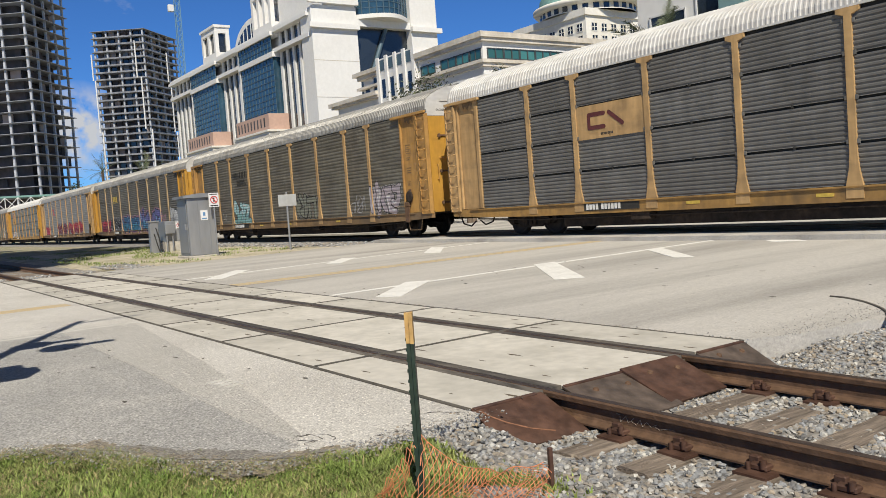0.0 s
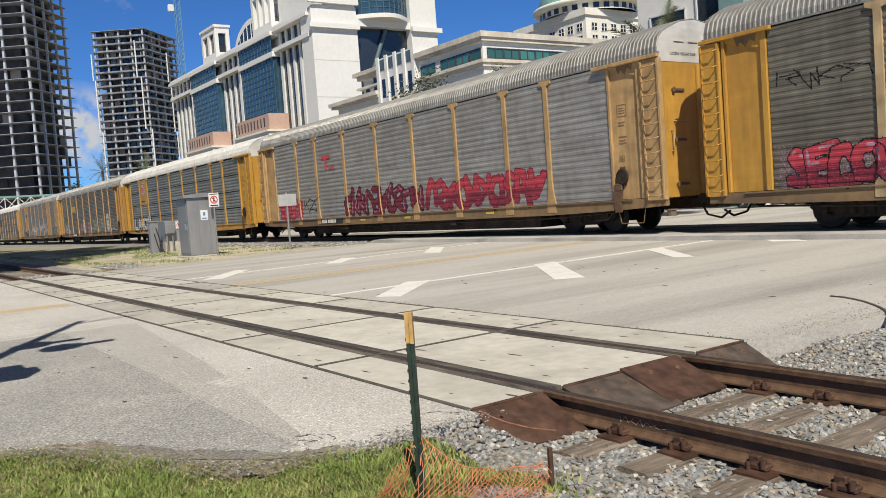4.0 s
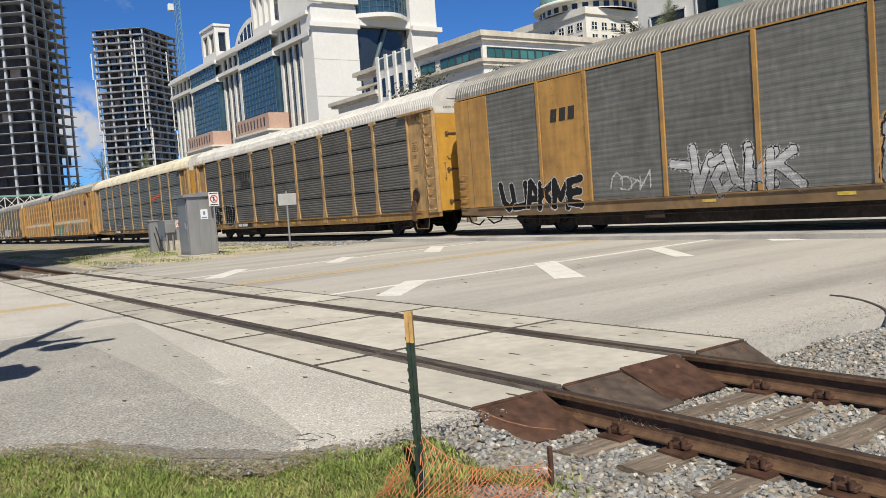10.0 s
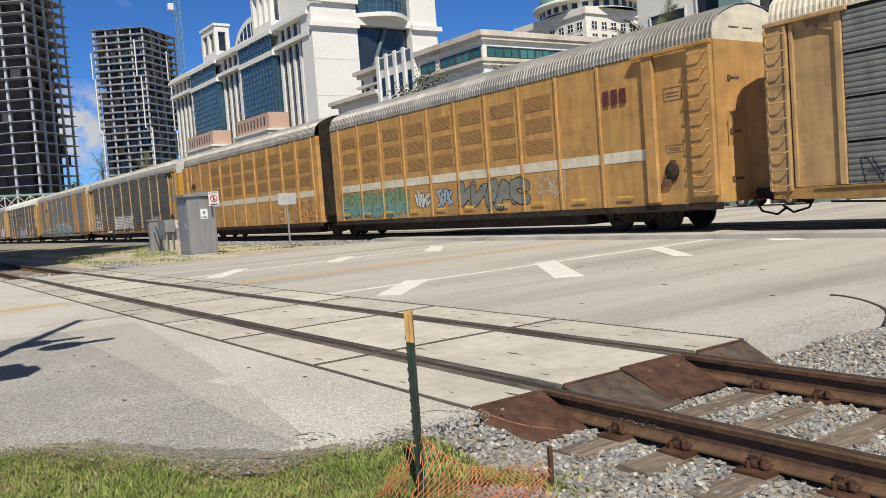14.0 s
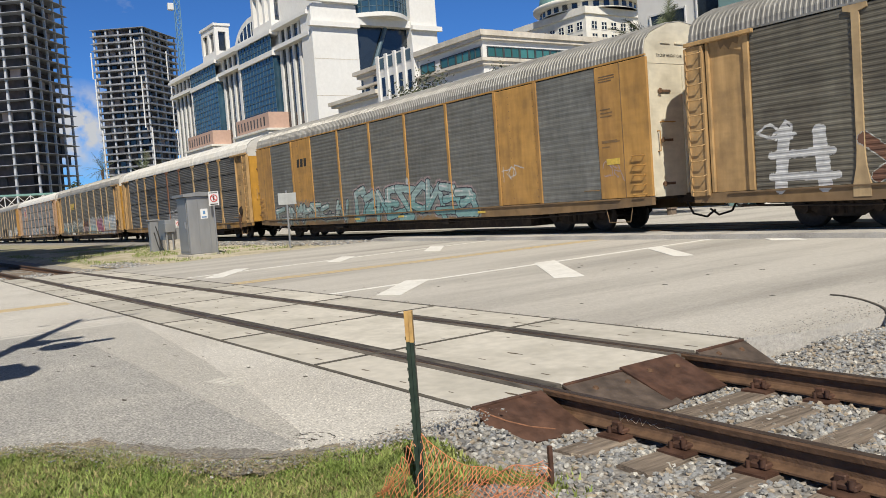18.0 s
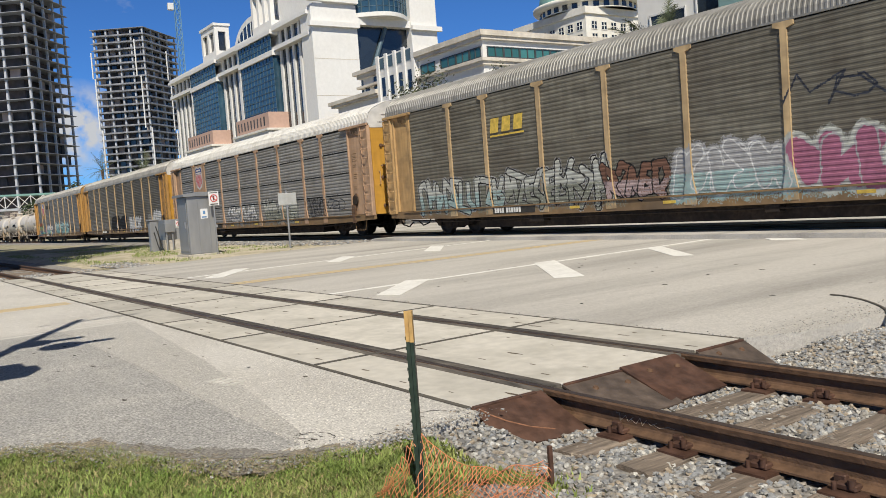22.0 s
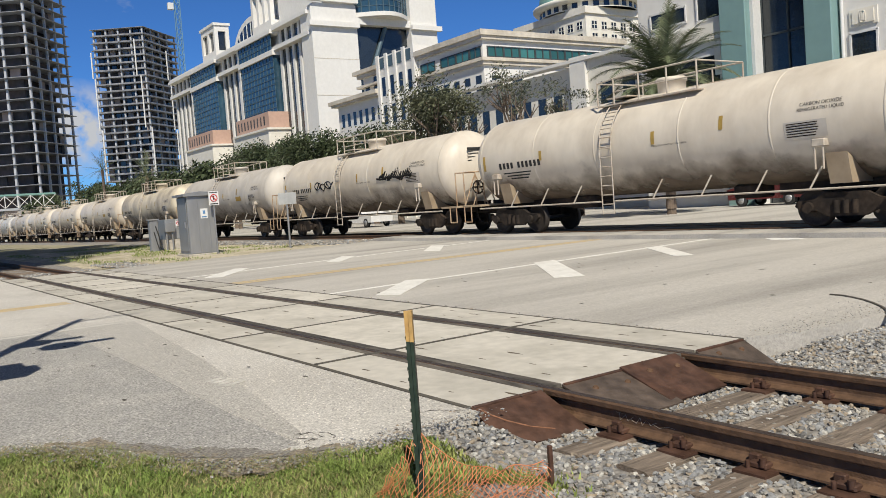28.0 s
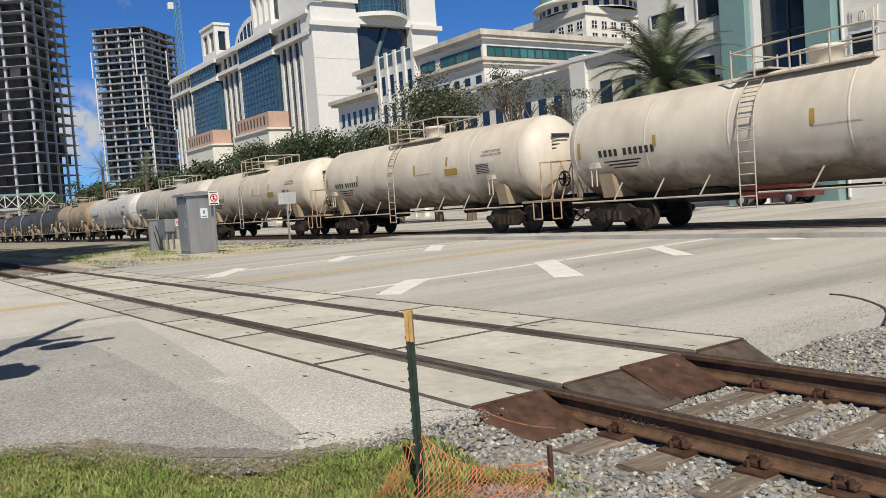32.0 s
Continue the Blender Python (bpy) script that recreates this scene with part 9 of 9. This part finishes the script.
def on_lawn(x, y):
    """Inside the lawn's edge along the road and the stones."""
    if y > (2.5 if x < -4.0 else 2.22) + 0.08 * math.sin(x * 9):
        return False
    edge = [(-6.6, -0.6), (-6.1, 0.5), (-5.8, 0.88), (-5.4, 1.12), (-4.85, 1.36), (-4.40, 1.75), (-4.24, 2.2), (-4.27, 2.7)]
    for (x0, y0), (x1, y1) in zip(edge, edge[1:]):
        if y0 <= y <= y1:
            return x > x0 + (x1 - x0) * (y - y0) / (y1 - y0) + 0.05 * math.sin(y * 23) + 0.03 * math.sin(y * 71) - 0.03 - 0.10 * math.sin(x * 5 + y * 3)
    return x > -6.6


gm, dm = Mesh(), Mesh()
count = 0
while count < 90000:
    x, y = rn.uniform(-6.6, -2.6), rn.uniform(-0.3, 2.75)
    if not on_lawn(x, y):
        continue
    if -y / x > 0.95 or -y / x < 0.06:
        continue
    count += 1
    tuft = noise.noise((x * 2.2, y * 2.2, 5))
    h = (0.026 + 0.034 * rn.random()) * (0.8 + 0.7 * max(-0.5, tuft))
    if noise.noise((x * 4.1, y * 4.1, 11)) < -0.22 and rn.random() < 0.75:
        continue
    if -5.75 < x < -4.6 and y > 0.75 + 0.22 * math.sin(x * 7) and rn.random() < 0.55:
        continue
    if x > -3.9 and y > 2.2 and rn.random() < 0.6:
        continue
    a = rn.uniform(0, 6.283)
    lean = rn.uniform(0.3, 1.5) * h
    z = lawn_z(x, y) - 0.005
    bw = rn.choice((0.002, 0.0026, 0.0034, 0.005))
    wx, wy = bw * math.cos(a), bw * math.sin(a)
    b = a + rn.uniform(0.8, 2.2)
    lx, ly = lean * math.cos(b), lean * math.sin(b)
    (dm if rn.random() < 0.16 - 0.25 * tuft else gm).add([(x - wx, y - wy, z), (x + wx, y + wy, z), (x + wx * 0.7 + lx * 0.4, y + wy * 0.7 + ly * 0.4, z + h * 0.62), (x + lx, y + ly, z + h), (x - wx * 0.7 + lx * 0.4, y - wy * 0.7 + ly * 0.4, z + h * 0.62)], [(0, 1, 2, 4), (4, 2, 3)])
for _ in range(60000):
    x, y = rn.uniform(-6.4, 6.0), rn.uniform(-5.5, 2.15)
    if not on_lawn(x, y) or (x < -2.6 and y > -0.3 and 0.06 < -y / x < 0.95):
        continue
    h, a = rn.uniform(0.03, 0.07), rn.uniform(0, 6.283)
    z = lawn_z(x, y) - 0.005
    wx, wy = 0.005 * math.cos(a), 0.005 * math.sin(a)
    lx, ly = h * math.cos(a + 1.4), h * math.sin(a + 1.4)
    (dm if rn.random() < 0.2 else gm).add([(x - wx, y - wy, z), (x + wx, y + wy, z), (x + lx, y + ly, z + h)], [(0, 1, 2)])
for _ in range(2600):
    k = rn.randint(2, 6)
    (x0, y0), (x1, y1) = corner[k], corner[k + 1]
    e = rn.random()
    x, y = x0 + (x1 - x0) * e + rn.gauss(0.10, 0.10), y0 + (y1 - y0) * e + rn.gauss(-0.10, 0.10)
    a, l, z = rn.uniform(0, 6.283), rn.uniform(0.02, 0.07), ROAD_Z + 0.004 + 0.012 * rn.random()
    (dm if rn.random() < 0.7 else gm).add([(x - 0.002 * math.sin(a), y + 0.002 * math.cos(a), z), (x + 0.002 * math.sin(a), y - 0.002 * math.cos(a), z), (x + l * math.cos(a), y + l * math.sin(a), z + 0.01 * rn.random())], [(0, 1, 2)])
tagged(part("grass", gm, GRASS), "bright green mown grass at the road's edge", "grass", "", "stuff")
tagged(part("dry_grass", dm, STRAW), "dry straw-coloured grass blades among the green", "grass", "", "stuff")


STONE_PTS = []
for k in range(12):
    zz = 1 - 2 * (k + 0.5) / 12
    STONE_PTS.append((math.sqrt(1 - zz * zz) * math.cos(2.4 * k), math.sqrt(1 - zz * zz) * math.sin(2.4 * k), zz))
_bm = bmesh.new()
for p in STONE_PTS:
    _bm.verts.new(p)
bmesh.ops.convex_hull(_bm, input=_bm.verts)
_bm.verts.index_update()
STONE_FACES = [tuple(v.index for v in f.verts) for f in _bm.faces]
STONE_PTS = [tuple(v.co) for v in _bm.verts]
_bm.free()


def stone(m, x, y, z, r, rn):
    """An angular crushed stone."""
    a, b = rn.uniform(0, 6.283), rn.uniform(-0.6, 0.6)
    ca, sa, cb, sb = math.cos(a), math.sin(a), math.cos(b), math.sin(b)
    ex, ey, ez = rn.uniform(0.95, 1.5), rn.uniform(0.7, 1.1), rn.uniform(0.5, 0.85)
    vs = []
    for px, py, pz in STONE_PTS:
        k = rn.uniform(0.72, 1.18) * r
        px, py, pz = px * ex * k, py * ey * k, pz * ez * k
        px, pz = px * cb - pz * sb, px * sb + pz * cb
        vs.append((x + px * ca - py * sa, y + px * sa + py * ca, z + pz))
    m.add(vs, STONE_FACES)
    return m


sm, singles = Mesh(), 0
bed = [o for o in bpy.data.objects if o.name == "ballast_bed"][0]
for _ in range(40000):
    x = -4.35 + rn.random() ** 1.25 * 5.2
    y = rn.uniform(2.0, 10.5)
    if -y / x < 0.62 or y > 10.5:
        continue
    if x < END_X + 0.46 and 3.15 < y < 6.17:
        continue
    if abs(y - RAIL_A) < 0.08 or abs(y - RAIL_B) < 0.08:
        continue
    if y < 2.45 and x < -4.0:
        continue
    r = rn.uniform(0.010, 0.026)
    z = near_bed(x, y) + r * 0.35
    if 3.3 < y < 5.95 and rn.random() < 0.55:
        ph = (x - (END_X + 0.75)) / 0.49
        if abs(ph - round(ph)) < 0.24:
            continue
    if singles < 280 and x > -3.6 and y < 3.7:
        singles += 1
        part("stone", stone(Mesh(), 0, 0, 0, r, rn), STONE, bed, "", (x, y, z))
    else:
        stone(sm, x, y, z, r, rn)
for _ in range(2600):
    x, y = rn.uniform(-33.5, -28.4), rn.uniform(3.0, 8.0)
    if rn.random() < 0.4:
        x, y = rn.uniform(-50, -30), rn.uniform(15.4, 18.0)
    stone(sm, x, y, (-0.31 if y < 6.8 else -0.17), rn.uniform(0.03, 0.07), rn)
for _ in range(14000):
    x, y = rn.uniform(-0.5, 9.0), rn.uniform(2.3, 8.5)
    if abs(y - RAIL_A) < 0.08 or abs(y - RAIL_B) < 0.08:
        continue
    stone(sm, x, y, near_bed(x, y) + 0.008, rn.uniform(0.012, 0.028), rn)
# grit in the joints beside the panels
for _ in range(700):
    stone(sm, rn.uniform(-15, -4.4), 6.15 + rn.gauss(0.02, 0.035), ROAD_Z + 0.004, rn.uniform(0.003, 0.010), rn)
# scattered chips along the broken asphalt edge
for _ in range(4200):
    u = rn.random()
    k = min(len(corner) - 5, int(u * 7))
    (x0, y0), (x1, y1) = corner[k], corner[k + 1]
    f = rn.random()
    stone(sm, x0 + (x1 - x0) * f + rn.gauss(0.02, 0.08), y0 + (y1 - y0) * f + rn.gauss(-0.03, 0.10), ROAD_Z + 0.001, rn.choice((0.002, 0.003, 0.004, 0.006, 0.010)), rn)
for _ in range(1800):
    y = rn.uniform(6.5, 11.5)
    x = -4.2 + 0.07 * (y - 6.7) - abs(rn.gauss(0, 0.28))
    stone(sm, x, y, ROAD_Z + 0.002, rn.choice((0.002, 0.003, 0.003, 0.004, 0.007)), rn)
tagged(part("stones", sm, STONE), "grey crushed stones of the ballast", "gravel", "", "stuff")
# weeds on the verge and between the stones
wm = Mesh()
for _ in range(16000):
    if rn.random() < 0.75:
        x, y = rn.uniform(-60, -29.5), rn.uniform(7.0, 15.2)
        if noise.noise((x * 0.25, y * 0.5, 9)) < 0.02:
            continue
        z, h = -0.18, rn.uniform(0.03, 0.10)
    else:
        x, y = rn.uniform(-4.3, -3.3), rn.uniform(2.2, 2.7)
        if rn.random() < 0.15:
            x, y = rn.gauss(-3.40, 0.14), rn.gauss(2.78, 0.12)
        z, h = near_bed(x, y) + 0.01, rn.uniform(0.02, 0.05)
    a = rn.uniform(0, 6.283)
    s = h * 0.22
    wm.add([(x - s * math.sin(a), y + s * math.cos(a), z), (x + s * math.sin(a), y - s * math.cos(a), z), (x + h * 0.6 * math.cos(a), y + h * 0.6 * math.sin(a), z + h)], [(0, 1, 2)])
tagged(part("weeds", wm, GRASS), "low green weeds on the sandy verge", "weeds", "", "stuff")


# ---- what moves ----
# small surges of the train about its mean speed, second by second
SURGE = (-0.05, -0.58, 0.05, 0.0, 0.0, -0.1, -0.59, 0.0, 0.02, -0.07, 0.0, -0.08, -0.15, -0.75, -0.15, -0.2, -0.25, -0.27, -0.29, -0.33, -0.83,
         -0.15, -0.27, -0.24, -0.12, -0.17, 0.0, 0.2, 0.28, 0.28, 0.23, 0.18, 0.19)


def train_mark(t):
    k = min(31, int(t))
    return -24.663 + 16.9947 * t + 0.02304 * t * t - 0.0002 * t ** 3 + SURGE[k] + (SURGE[k + 1] - SURGE[k]) * (t - k)


def motions():
    times = range(33)
    for car, behind in MOVING:
        walk(car, [(t, pose(train_mark(t) - behind, TRACK_Y, 0)) for t in times])
    # one turning wheelset; all others share its keys
    first = WHEELSETS[0]
    rows = []
    for f in range(0, 32 * FPS + 1):
        t = f / FPS
        rows.append((t, pose(0, 0, 0, 0, math.degrees((train_mark(t) - train_mark(0)) / 0.46) % 360, 0)))
    walk(first, rows)
    for w in WHEELSETS[1:]:
        w.rotation_mode = "QUATERNION"
        w.animation_data_create()
        w.animation_data.action = first.animation_data.action
        w.animation_data.action_slot = first.animation_data.action_slot


motions()
